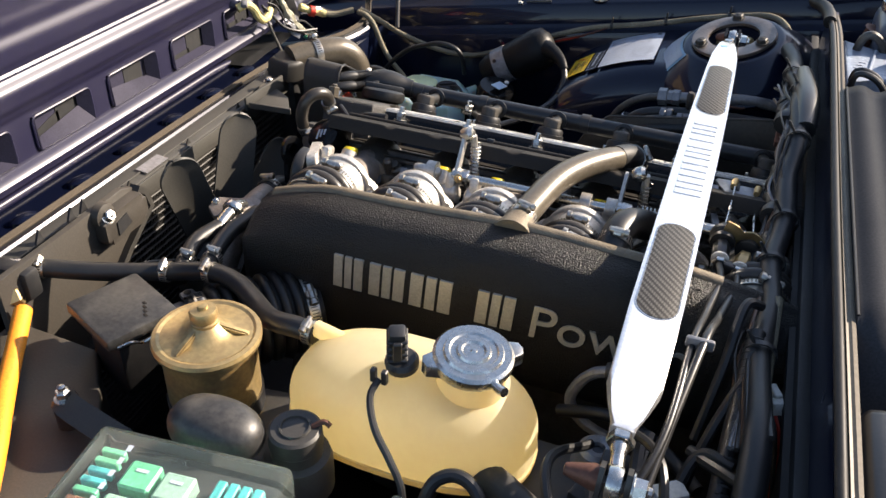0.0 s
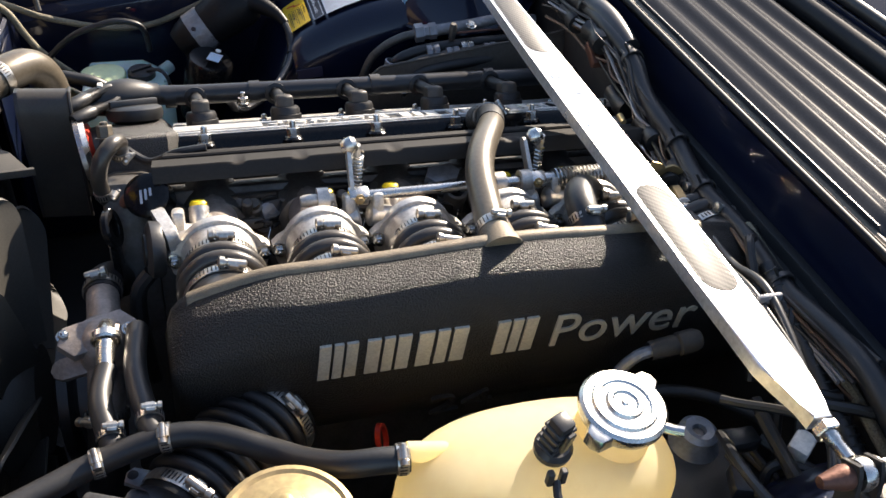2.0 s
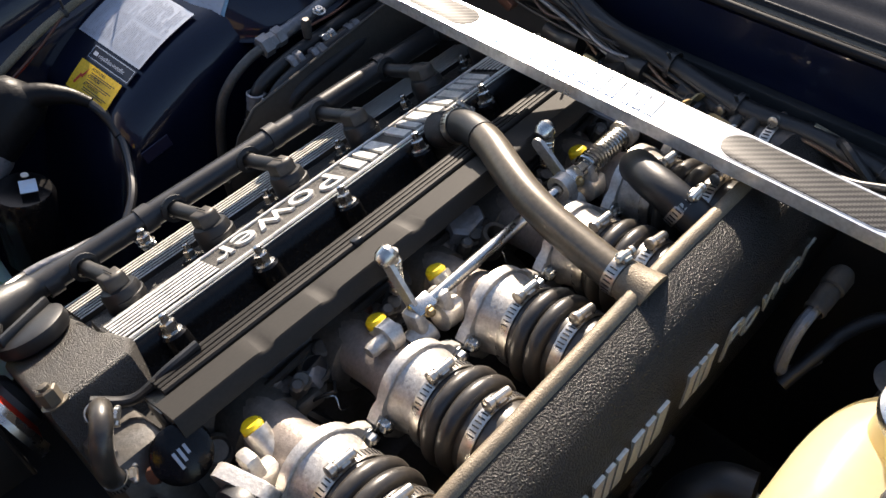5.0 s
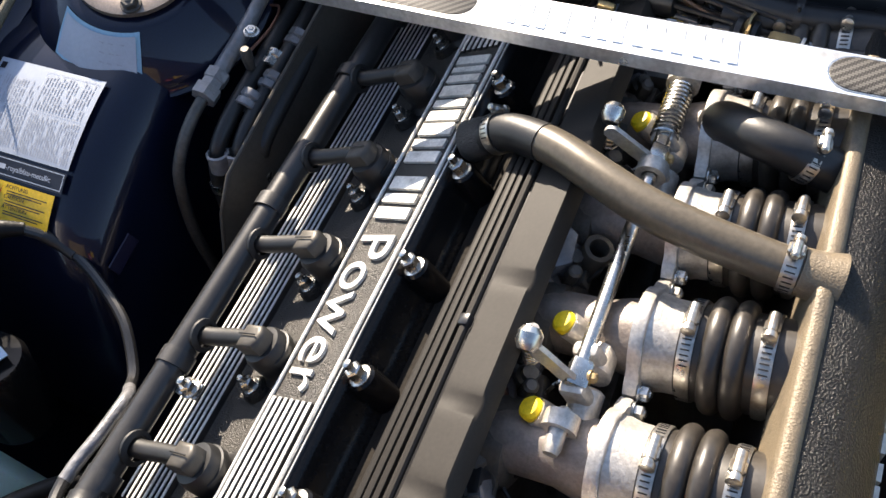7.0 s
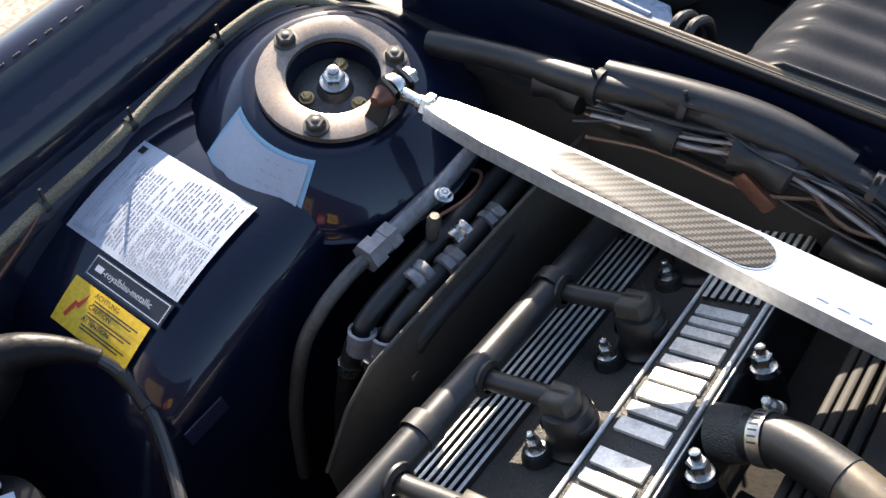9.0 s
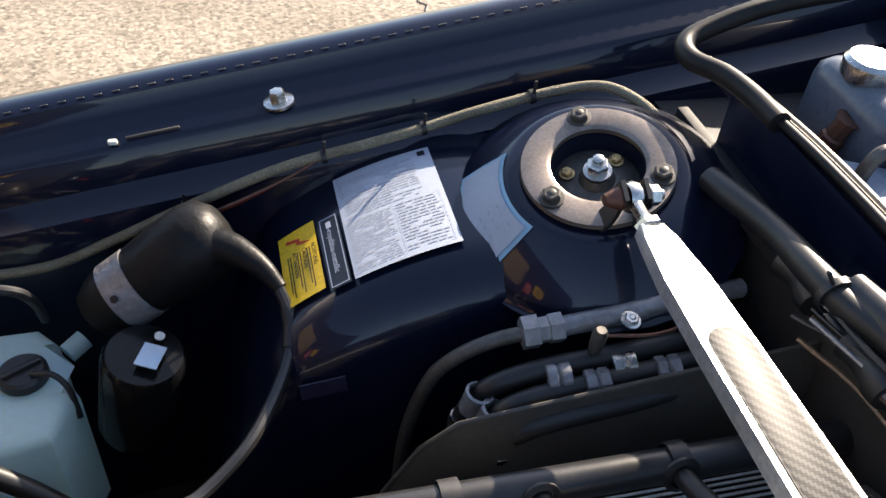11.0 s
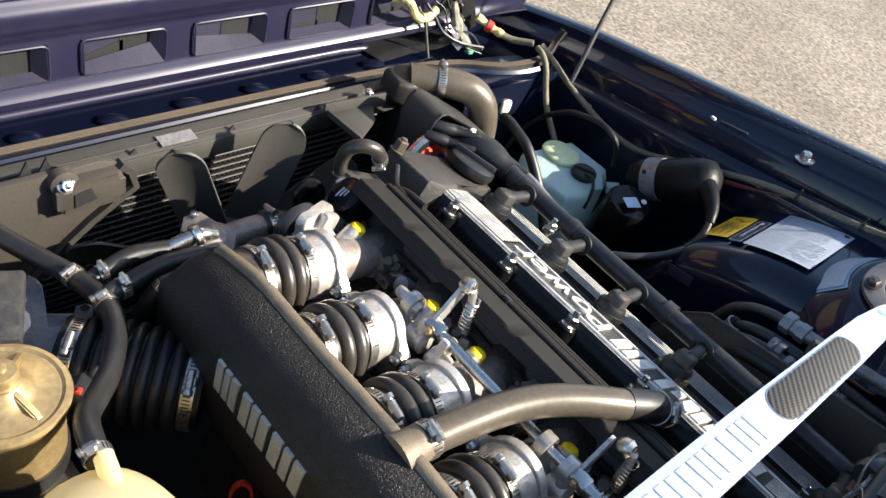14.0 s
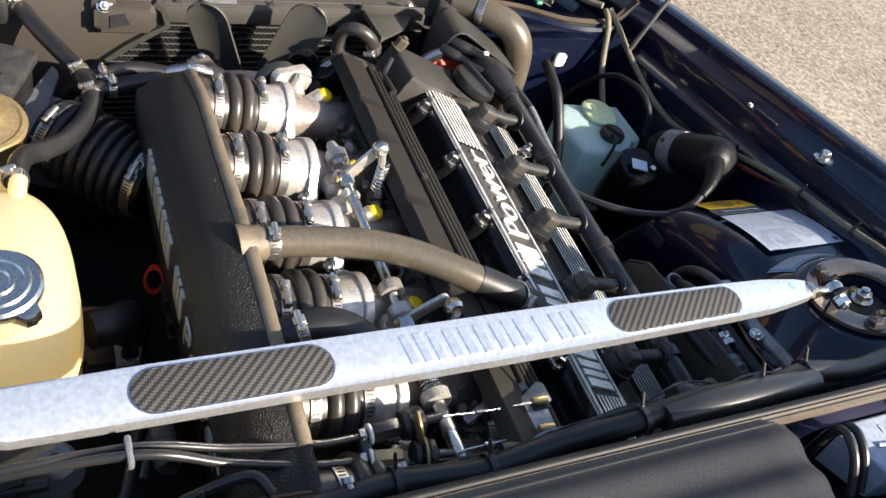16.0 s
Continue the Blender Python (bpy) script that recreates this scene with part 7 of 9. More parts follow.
# ================================================================ throttle cables
cables = thing("throttle_cables", (0.47, -0.22, 0.89), "pair of throttle cables with adjusters, spring and linkage plate", "cables")
for j, (n, d, e, far) in enumerate((((0.4575, -0.238, 0.889), (0.4565, -0.196, 0.891), (0.4595, -0.076, 0.891), ((0.461, -0.285, 0.897), (0.4535, -0.352, 0.905), (0.446, -0.4225, 0.920), (0.437, -0.54, 0.905))),
                                    ((0.4780, -0.243, 0.885), (0.4845, -0.193, 0.884), (0.4875, -0.080, 0.884), ((0.476, -0.288, 0.892), (0.465, -0.354, 0.903), (0.455, -0.425, 0.925), (0.436, -0.56, 0.890))))):
    n, d, e = Vector(n), Vector(d), Vector(e)
    ax = (d - n).normalized()
    part("outer_cable", tube([n - ax * 0.006, *far, (0.40 + 0.03 * j, -0.62, 0.86)], 0.0034 + 0.0005 * j, 10, 12), M["satin_black"], cables)
    part("lock_nut", lathe([(0.0060, -0.006), (0.0072, -0.005), (0.0072, -0.001), (0.0060, 0.0)], basis(n, ax), 6), M["chrome"], cables, "bright lock nut")
    part("washer", lathe([(0.0040, 0.002), (0.0092, 0.002), (0.0092, 0.0045), (0.0040, 0.0045)], basis(n, ax), 20), M["white"], cables, "pale plastic washer")
    part("adjuster", lathe([(0.0, 0.006), (0.0080, 0.006), (0.0090, 0.008), (0.0090, 0.028), (0.0075, 0.031), (0.0, 0.031)], basis(n, ax), 6), M["brass"] if j else M["satin_black"], cables, "hexagon cable adjuster")
    part("grommet", lathe([(0.007, -0.011), (0.0125, -0.010), (0.0135, -0.006), (0.0105, -0.003), (0.0105, 0.0), (0.0140, 0.003), (0.0140, 0.008), (0.0080, 0.011), (0.0045, 0.013), (0.0042, 0.026), (0.0028, 0.028)], basis(d, ax), 22), M["rubber"], cables, "grooved black rubber grommet")
    part("inner_wire", tube([d + ax * 0.024, d.lerp(e, 0.6) - Z * 0.001, e], 0.0011, 4, 6), M["chrome"], cables, "bare steel wire")
    part("wire_ferrule", lathe([(0.0018, -0.004), (0.0018, 0.004)], basis(d.lerp(e, 0.55), e - d), 8), M["chrome"], cables)
keeper = [(0.4555, -0.196, 0.9045), (0.466, -0.1965, 0.901), (0.471, -0.194, 0.893), (0.476, -0.192, 0.890), (0.485, -0.1925, 0.8975), (0.4975, -0.1935, 0.888)]
part("keeper_plate", sweep(smooth_path(keeper, 5), [(-0.009, -0.0010), (0.009, -0.0010), (0.009, 0.0010), (-0.009, 0.0010)], up=Y), M["brass"], cables, "bent plated keeper between the grommets")
part("bracket_strap", rbox((0.030, 0.010, 0.013), Matrix.Translation((0.467, -0.2405, 0.884)) @ Matrix.Rotation(radians(10), 4, "Y"), 0.003), M["satin_black"], cables, "dark bracket across both cables")
part("cable_tie", rbox((0.024, 0.005, 0.011), Matrix.Translation((0.452, -0.424, 0.924)), 0.002), M["tape"], cables)
PLATE = [(0.457, -0.095), (0.436, -0.058), (0.4385, -0.052), (0.458, -0.051), (0.4605, -0.061), (0.465, -0.060), (0.486, -0.060), (0.4895, -0.065), (0.498, -0.091), (0.492, -0.094)]
cam_plate = part("cam_plate", prism(PLATE, 0.883, 0.8855, None, 0.0008), M["alloy"], cables, "grey steel linkage plate")
part("plate_edge", prism(PLATE[7:] + PLATE[:1] + [(p[0] - 0.001, p[1] + 0.003) for p in (PLATE[0], PLATE[9], PLATE[8], PLATE[7])], 0.868, 0.883), M["alloy"], cam_plate)
part("arm", sweep([(0.437, -0.070, 0.884), (0.440, -0.090, 0.876), (0.441, -0.106, 0.870), (0.450, -0.132, 0.862)], [(-0.004, -0.0015), (0.004, -0.0015), (0.004, 0.0015), (-0.004, 0.0015)]), M["alloy"], cam_plate, "bent steel arm")
part("pivot_nut", nut(bmesh.new(), (0.440, -0.103, 0.872), (0, -0.2, 1), 0.0065, 0.006, 0.003), M["mid_cast"], cam_plate)
for e in ((0.4585, -0.066, 0.8905), (0.4855, -0.071, 0.8885)):
    part("wire_nipple", lathe([(0.0, -0.010), (0.0034, -0.009), (0.0042, -0.002), (0.0042, 0.006), (0.0, 0.0065)], basis(e, (0.1, 1, 0)), 12), M["brass"], cam_plate, "brass wire nipple")
    part("nipple_slot", rbox((0.010, 0.018, 0.002), Matrix.Translation((e[0] + 0.002, e[1], 0.8858)), 0.0006, 1), M["dark"], cam_plate)
s0, s1 = Vector((0.459, -0.108, 0.868)), Vector((0.489, -0.101, 0.838))
sd = (s1 - s0).normalized()
su = sd.cross(Y).normalized()
sv = sd.cross(su)
part("spring", sweep([s0 + (s1 - s0) * (k / 139) + su * 0.0055 * math.cos(k * 0.62) + sv * 0.0055 * math.sin(k * 0.62) for k in range(140)], circle(0.0010, 5)), M["cast"], cables, "coiled return spring")
part("spring_hook", tube([s0, s0 - sd * 0.008 + Y * 0.001, s0 - sd * 0.014], 0.0010, 4, 6), M["cast"], cables)
part("pedestal", rbox((0.04, 0.05, 0.04), Matrix.Translation((0.475, -0.125, 0.825)), 0.008), M["dirty_cast"], cables)

# ================================================================ far side of the bay
# labels on the wheel arch
def on_arch(x, y, lift=0.0045):
    return Vector((x, y, arch_z(x) + 0.0035 + lift))


def arch_label(name, x0, x1, y0, y1, mat, label, lift=0.002):
    """A paper label that follows the curve of the wheel arch."""
    ob = thing(name, on_arch((x0 + x1) / 2, (y0 + y1) / 2), label, "label")
    bm = bmesh.new()
    rows = [[bm.verts.new(on_arch(x0 + (x1 - x0) * i / 12, y, lift)) for y in (y0, y1)] for i in range(13)]
    for a, b in zip(rows, rows[1:]):
        bm.faces.new((a[0], a[1], b[1], b[0]))
    part("sheet", bm, M[mat], ob, "", 60)
    return ob


def bar_on(ob, x, y, wx, wy, mat="ink", lift=0.0026):
    bm = bmesh.new()
    v = [bm.verts.new(on_arch(px, py, lift)) for px, py in ((x, y), (x + wx, y), (x + wx, y + wy), (x, y + wy))]
    bm.faces.new(v)
    part("text_bar", bm, M[mat], ob, "", 0)


lab = arch_label("data_label", 0.207, 0.298, 0.378, 0.515, "paper", "white printed emission label with rows of fine print")
rng = random.Random(3)
bm = bmesh.new()


def print_bar(x, y, wx, wy):
    bm.faces.new([bm.verts.new(on_arch(px, py, 0.0026)) for px, py in ((x, y), (x + wx, y), (x + wx, y + wy), (x, y + wy))])


for y0, y1, x0, x1, pitch in ((0.452, 0.503, 0.2135, 0.281, 0.0036), (0.384, 0.446, 0.2115, 0.250, 0.0031), (0.384, 0.446, 0.2545, 0.292, 0.0040)):
    y = y1
    while y > y0:
        x = x0
        while x < x1 - 0.004:
            w = min(rng.uniform(0.003, 0.011), x1 - x)
            if rng.random() < 0.86:
                print_bar(x, y, w, pitch * 0.34)
            x += w + 0.0012
        y -= pitch
for x, y, wx, wy in ((0.2525, 0.383, 0.0004, 0.066), (0.2105, 0.4495, 0.083, 0.0004), (0.2105, 0.3825, 0.083, 0.0004), (0.2935, 0.3825, 0.0004, 0.067), (0.2105, 0.3825, 0.0004, 0.067)):
    print_bar(x, y, wx, wy)
part("fine_print", bm, M["ink"], lab, "rows of fine grey print", 0)
bar_on(lab, 0.286, 0.504, 0.007, 0.007, "label_black")


def arch_words(ob, text, x, y, size, mat):
    """Flat lettering on the wheel arch that reads away from the fender, its top to the rear."""
    up = (on_arch(x + 0.005, y) - on_arch(x - 0.005, y)).normalized()
    m = Matrix((-Y, up, (-Y).cross(up))).transposed().to_4x4()
    m.translation = on_arch(x, y, 0.0030)
    part("word", words(text, size, 0.0001, m), M[mat], ob, "", 0)


arch_words(lab, "CATALYST", 0.2095, 0.5105, 0.0062, "ink")
lab = arch_label("paint_label", 0.186, 0.204, 0.378, 0.470, "label_black", "narrow black paint-code label with a white border")
for x, y, wx, wy in ((0.1875, 0.380, 0.0008, 0.088), (0.2018, 0.380, 0.0008, 0.088), (0.1875, 0.380, 0.015, 0.001), (0.1875, 0.467, 0.015, 0.001), (0.1925, 0.4535, 0.0045, 0.0085)):
    bar_on(lab, x, y, wx, wy, "paper")
arch_words(lab, "-royalblau-metallic", 0.1925, 0.4525, 0.0078, "paper")
lab = arch_label("warning_label", 0.150, 0.183, 0.385, 0.475, "label_yellow", "yellow high-voltage warning label with a red bolt")
for r, (text, x) in enumerate((("ACHTUNG", 0.1775), ("CAUTION", 0.1690), ("ATTENTION", 0.1605))):
    arch_words(lab, text, x, 0.446, 0.0058, "label_black")
    for q in range(2):
        bar_on(lab, x - 0.0025 - 0.0022 * q, 0.392 + 0.006 * q, 0.0009, 0.052 - 0.006 * q, "label_black")
bm = bmesh.new()
zig = [(0.156, 0.462), (0.166, 0.458), (0.165, 0.454), (0.179, 0.450), (0.168, 0.457), (0.169, 0.4605), (0.157, 0.4655)]
bm.faces.new([bm.verts.new(on_arch(x, y, 0.0028)) for x, y in zig])
part("red_bolt", bm, M["red"], lab, "red lightning mark", 0)
# label on the tower's flank
m = basis(TOWER, TN, Y)
tl = thing("tower_label", m @ Vector((-0.09, -0.02, -0.03)), "pale blue worn paper label on the tower's flank", "label")
bm = bmesh.new()
rows = []
for i in range(11):
    rows.append([])
    for r, h, a0, a1 in ((0.0805, -0.0035, 146, 209), (0.101, -0.0192, 150, 206), (0.1195, -0.0342, 153, 204)):
        a = radians(a0 + (a1 - a0) * i / 10)
        rows[-1].append(bm.verts.new(m @ Vector((r * math.cos(a), r * math.sin(a), h))))
for a, b in zip(rows, rows[1:]):
    for k in range(2):
        bm.faces.new((a[k], a[k + 1], b[k + 1], b[k]))
part("sheet", bm, M["label_cyan"], tl, "pale cyan border", 60)


def on_flank(s, u, lift=0.0008):
    """A point of the tower's flank: s along the label, u down it, both 0 to 1."""
    r, h = 0.0805 + 0.039 * u, -0.0035 - 0.0307 * u
    a = radians(146 + 7 * u + (63 - 12 * u) * s)
    return m @ Vector(((r + 0.6 * lift) * math.cos(a), (r + 0.6 * lift) * math.sin(a), h + 0.8 * lift))


bm = bmesh.new()
rows = [[bm.verts.new(on_flank(0.05 + 0.09 * i, u, 0.0014)) for u in (0.08, 0.5, 0.92)] for i in range(11)]
for a, b in zip(rows, rows[1:]):
    for k in range(2):
        bm.faces.new((a[k], a[k + 1], b[k + 1], b[k]))
part("printed_face", bm, M["paper"], tl, "greyish white face", 60)
for k in range(9):
    s, u = 0.55 + 0.09 * (k % 3) + rng.random() * 0.06, 0.22 + 0.2 * (k // 3)
    bm = bmesh.new()
    bm.faces.new([bm.verts.new(on_flank(s + p, u + q, 0.0018)) for p, q in ((0, 0), (0.05, 0.01), (0.05, 0.04), (0, 0.03))])
    part("text_bar", bm, M["ink"], tl, "", 0)

# woven loom along the ledge
loom = thing("wiring_loom", (0.1, 0.52, 0.84), "beige woven wiring loom clipped along the fender ledge", "wiring loom")
LP = [(-0.292, 0.480, 0.822), (-0.255, 0.492, 0.800), (-0.21, 0.503, 0.775), (-0.13, 0.512, 0.752), (-0.06, 0.516, 0.752), (0.0, 0.517, 0.775), (0.07, 0.518, 0.806), (0.16, 0.521, 0.840), (0.24, 0.523, 0.858), (0.295, 0.524, 0.871), (0.35, 0.525, 0.886), (0.42, 0.524, 0.902), (0.465, 0.512, 0.912), (0.49, 0.48, 0.912), (0.502, 0.44, 0.905), (0.508, 0.38, 0.90)]
part("sleeve", tube(LP, 0.0050, 8, 12), M["loom"], loom)
for x, y, z in ((0.07, 0.518, 0.806), (0.295, 0.524, 0.871), (0.40, 0.5245, 0.898), (0.20, 0.522, 0.849)):
    part("tie", lathe([(0.0060, -0.0025), (0.0070, -0.0025), (0.0070, 0.0025), (0.0060, 0.0025)], basis((x, y, z), (1, 0, 0.2)), 14), M["rubber"], loom)
    part("tie_tail", rbox((0.003, 0.002, 0.014), Matrix.Translation((x, y - 0.004, z + 0.012)), 0.0006, 1), M["rubber"], loom)
for k in range(3):
    part("wire", tube([(0.02 + .01 * k, 0.517, 0.782), (0.10, 0.508 - .004 * k, 0.806 + .004 * k), (0.16, 0.512, 0.832), (0.20, 0.520, 0.850)], 0.0016, 8, 6), M["red" if k == 1 else "copper"], loom)
solo("green_loom_branch", tube([(-0.292, 0.472, 0.818), (-0.272, 0.467, 0.815), (-0.256, 0.465, 0.800), (-0.243, 0.465, 0.771), (-0.229, 0.465, 0.745), (-0.214, 0.465, 0.726), (-0.192, 0.465, 0.704), (-0.16, 0.462, 0.675)], 0.0052, 8, 12), M["loom"], (-0.26, 0.45, 0.72), "beige-green woven loom hanging into the corner", "wiring loom")
hl = thing("hood_loom", (-0.36, 0.40, 0.82), "yellow taped wires at the hood hinge, with red clip", "wires")
part("yellow_sleeve", tube([(-0.385, 0.405, 0.835), (-0.365, 0.425, 0.822), (-0.345, 0.437, 0.817)], 0.007, 8, 10, scale=lambda t: 1.0 + 0.12 * math.sin(17 * t)), M["wire_yellow"], hl)
part("olive_sleeve", tube([(-0.350, 0.434, 0.818), (-0.330, 0.448, 0.815), (-0.30, 0.468, 0.822)], 0.0058, 8, 10), M["loom"], hl)
part("red_clip", lathe([(0.0075, -0.005), (0.0105, -0.005), (0.0105, 0.005), (0.0075, 0.005)], basis((-0.368, 0.422, 0.8235), (0.6, 0.6, -0.3)), 12), M["red"], hl, "red clip")
part("yellow_loop", tube([(-0.397, 0.212, 0.888), (-0.387, 0.226, 0.893), (-0.383, 0.240, 0.882), (-0.382, 0.252, 0.864), (-0.383, 0.268, 0.853), (-0.386, 0.288, 0.851), (-0.392, 0.308, 0.858)], 0.0072, 8, 10), M["wire_yellow"], hl, "bent yellow wire sleeve")
part("white_plug", rbox((0.012, 0.022, 0.010), Matrix.Translation((-0.388, 0.222, 0.897)) @ Matrix.Rotation(radians(25), 4, "Z") @ Matrix.Rotation(radians(20), 4, "X"), 0.004), M["tape"], hl)
part("stay", tube([(-0.384, 0.258, 0.875), (-0.379, 0.276, 0.849), (-0.370, 0.281, 0.820), (-0.360, 0.285, 0.791)], 0.0026, 4, 8), M["dirty_cast"], hl)
part("foil_tape", tube([(-0.390, 0.345, 0.868), (-0.384, 0.347, 0.852), (-0.380, 0.350, 0.839), (-0.372, 0.357, 0.821), (-0.365, 0.366, 0.806), (-0.358, 0.380, 0.797), (-0.350, 0.400, 0.793)], 0.0085, 10, 7, scale=lambda t: 0.45 + 0.75 * math.sin(math.pi * min(1, t * 1.1)) * (0.8 + 0.25 * math.sin(21 * t))), M["foil"], hl, "crumpled silvery-yellow tape", 20)
for k, (w, d) in enumerate(((0.030, 0.0), (0.022, 0.012), (0.018, -0.012))):
    bm = bmesh.new()
    rows = [[bm.verts.new((-0.376 + 0.006 * math.sin(5 * u + k) + 0.012 * u, 0.338 + d + 0.030 * u + w * (v - 0.5), 0.832 - 0.036 * u + 0.005 * math.sin(7 * v + 3 * u))) for v in (0, 0.33, 0.66, 1)] for u in (0, 0.25, 0.5, 0.75, 1)]
    for a, b in zip(rows, rows[1:]):
        for i in range(3):
            bm.faces.new((a[i], a[i + 1], b[i + 1], b[i]))
    part("loose_tape", thicken(bm, 0.0008), M["tape"], hl, "torn flap of silvery tape", 20)
part("paper_flap", thicken(extrude_x([(0.19, 0.001), (0.25, 0.006), (0.31, 0.004), (0.345, 0.010)], -0.425, -0.372, lambda x: (0.25 * (x + 0.4), 0.7925), 3), 0.001), M["rubber"], hl, "dark loose sheet under the wires", 30)
for k, (dy, sag, r) in enumerate(((0.0, 0.0, 0.0026), (0.045, 0.012, 0.0020), (0.020, -0.008, 0.0016))):
    part("black_wire", tube([(-0.394, 0.285 + dy, 0.872), (-0.384, 0.300 + dy, 0.852 - sag), (-0.372, 0.318 + 0.7 * dy, 0.826), (-0.360, 0.352 + 0.5 * dy, 0.808 + sag), (-0.345, 0.395, 0.800 - 0.006 * k)], r, 8, 7), M["rubber"], hl)
part("green_clip", rbox((0.012, 0.012, 0.006), Matrix.Translation((-0.355, 0.375, 0.79)), 0.002), M["green"], hl)
solo("hood_prop_rod", tube([(-0.219, 0.497, 0.790), (-0.228, 0.522, 0.845), (-0.240, 0.552, 0.90), (-0.290, 0.69, 1.16), (-0.325, 0.78, 1.34)], 0.0042, 4, 10), M["dirty_cast"], (-0.219, 0.497, 0.79), "thin steel hood support rod", "prop rod")

# washer bottle
wb = thing("washer_bottle", (-0.09, 0.40, 0.60), "pale blue-white translucent washer bottle", "washer bottle")
part("bottle", prism([(-0.172, 0.362), (-0.125, 0.326), (-0.052, 0.345), (-0.034, 0.392), (-0.050, 0.415), (-0.056, 0.455), (-0.075, 0.476), (-0.160, 0.474)], 0.56, 0.715, None, 0.012, 3), M["washer"], wb, "translucent bottle")
part("filler_lid", superform((-0.136, 0.418, 0.718), (0.034, 0.030, 0.008), 0.8, 0.9, 24, 10), M["washer_lid"], wb, "pale green snap lid")
cp = part("pump_cap", lathe([(0.018, 0.712), (0.021, 0.716), (0.021, 0.724), (0.018, 0.727), (0.0, 0.727)], Matrix.Translation((-0.079, 0.413, 0)), 24), M["rubber"], wb, "black round pump cap")
part("cap_ridge", rbox((0.034, 0.006, 0.006), Matrix.Translation((-0.079, 0.413, 0.728)) @ Matrix.Rotation(radians(30), 4, "Z"), 0.002), M["rubber"], cp)
part("cap_wire", tube([(-0.070, 0.405, 0.728), (-0.052, 0.398, 0.732), (-0.040, 0.39, 0.72), (-0.036, 0.382, 0.69)], 0.0028, 6, 8), M["rubber"], wb)
part("side_neck", lathe([(0.010, 0), (0.010, 0.02)], basis((-0.05, 0.45, 0.700), (0.7, 0.6, 0.2)), 14), M["washer"], wb)
solo("washer_tube", tube([(-0.246, 0.420, 0.650), (-0.240, 0.440, 0.690), (-0.226, 0.450, 0.716), (-0.208, 0.450, 0.739), (-0.173, 0.450, 0.769), (-0.142, 0.450, 0.782), (-0.106, 0.450, 0.791), (-0.076, 0.452, 0.783), (-0.066, 0.460, 0.760), (-0.064, 0.468, 0.730)], 0.0046, 8, 10), M["rubber"], (-0.1, 0.44, 0.74), "black tube looping over the washer bottle", "tube")
solo("vacuum_hose", tube([(-0.205, 0.325, 0.768), (-0.184, 0.318, 0.773), (-0.164, 0.315, 0.770), (-0.138, 0.313, 0.763), (-0.114, 0.312, 0.745), (-0.089, 0.310, 0.721), (-0.063, 0.305, 0.697), (-0.036, 0.295, 0.668), (-0.02, 0.28, 0.63)], 0.0088, 8, 12), M["rubber"], (-0.11, 0.29, 0.70), "black vacuum hose beside the washer bottle", "hose")
solo("white_grommet", superform((-0.256, 0.391, 0.738), (0.005, 0.012, 0.013), 0.5, 0.6, 14, 8), M["white"], (-0.256, 0.391, 0.73), "small white plastic grommet", "grommet")
# ignition coil and its boot
coil = thing("ignition_coil", (0.04, 0.40, 0.66), "black ignition coil with white sticker and rubber boot", "ignition coil")
part("can", lathe([(0.0, 0.0), (0.034, 0.0), (0.036, 0.006), (0.036, 0.10), (0.032, 0.106), (0.0, 0.106)], basis((0.006, 0.400, 0.649), (0.20, -0.10, 0.97)), 30), M["gloss_black"], coil)
part("sticker", rbox((0.019, 0.026, 0.0012), Matrix.Translation((0.033, 0.382, 0.7575)) @ Matrix.Rotation(radians(12), 4, "Y") @ Matrix.Rotation(radians(-20), 4, "Z"), 0.0), M["paper_blue"], coil, "white sticker")
part("stud", lathe([(0.0045, 0), (0.0045, 0.0015), (0.0, 0.002)], basis((0.040, 0.405, 0.7555), (0.2, -0.1, 0.97)), 12), M["white"], coil)
bd = Vector((0.098, 0.016, 0.058)).normalized()
part("boot", lathe([(0.0, -0.025), (0.022, -0.025), (0.029, -0.012), (0.032, 0.0), (0.032, 0.028), (0.034, 0.034), (0.0375, 0.07), (0.0385, 0.092), (0.0350, 0.108), (0.0220, 0.118), (0.0, 0.122)], basis((0.003, 0.456, 0.758), bd), 30), M["boot_rubber"], coil, "cone-shaped black rubber boot", 60)
part("band", lathe([(0.0322, 0.004), (0.0340, 0.004), (0.0345, 0.030), (0.0325, 0.030)], basis((0.003, 0.456, 0.758), bd), 30), M["tape"], coil, "grey band with a small hole")
part("band_hole", lathe([(0.0, 0.0), (0.0035, 0.0), (0.0035, 0.002), (0.0, 0.002)], basis(Vector((0.003, 0.456, 0.758)) + bd * 0.016 + Vector((-0.010, -0.0285, 0.0165)), (-0.3, -0.85, 0.45)), 12), M["label_black"], coil)
part("nozzle", tube([(0.088, 0.456, 0.812), (0.112, 0.440, 0.814), (0.132, 0.421, 0.809), (0.146, 0.402, 0.800)], 0.022, 6, 18, scale=lambda t: 1.0 - 0.70 * t ** 0.6), M["boot_rubber"], coil, "tapering rubber nozzle", 60)
lead = thing("coil_lead", (0.12, 0.33, 0.74), "black ignition lead curving from the coil", "cable")
part("cable", tube([(0.142, 0.408, 0.805), (0.150, 0.388, 0.786), (0.148, 0.360, 0.769), (0.132, 0.322, 0.758), (0.106, 0.279, 0.752), (0.07, 0.247, 0.745), (0.050, 0.232, 0.755), (0.035, 0.205, 0.790), (0.0, 0.199, 0.802), (-0.045, 0.200, 0.808), (-0.08, 0.185, 0.820)], 0.0055, 10, 10), M["satin_black"], lead)
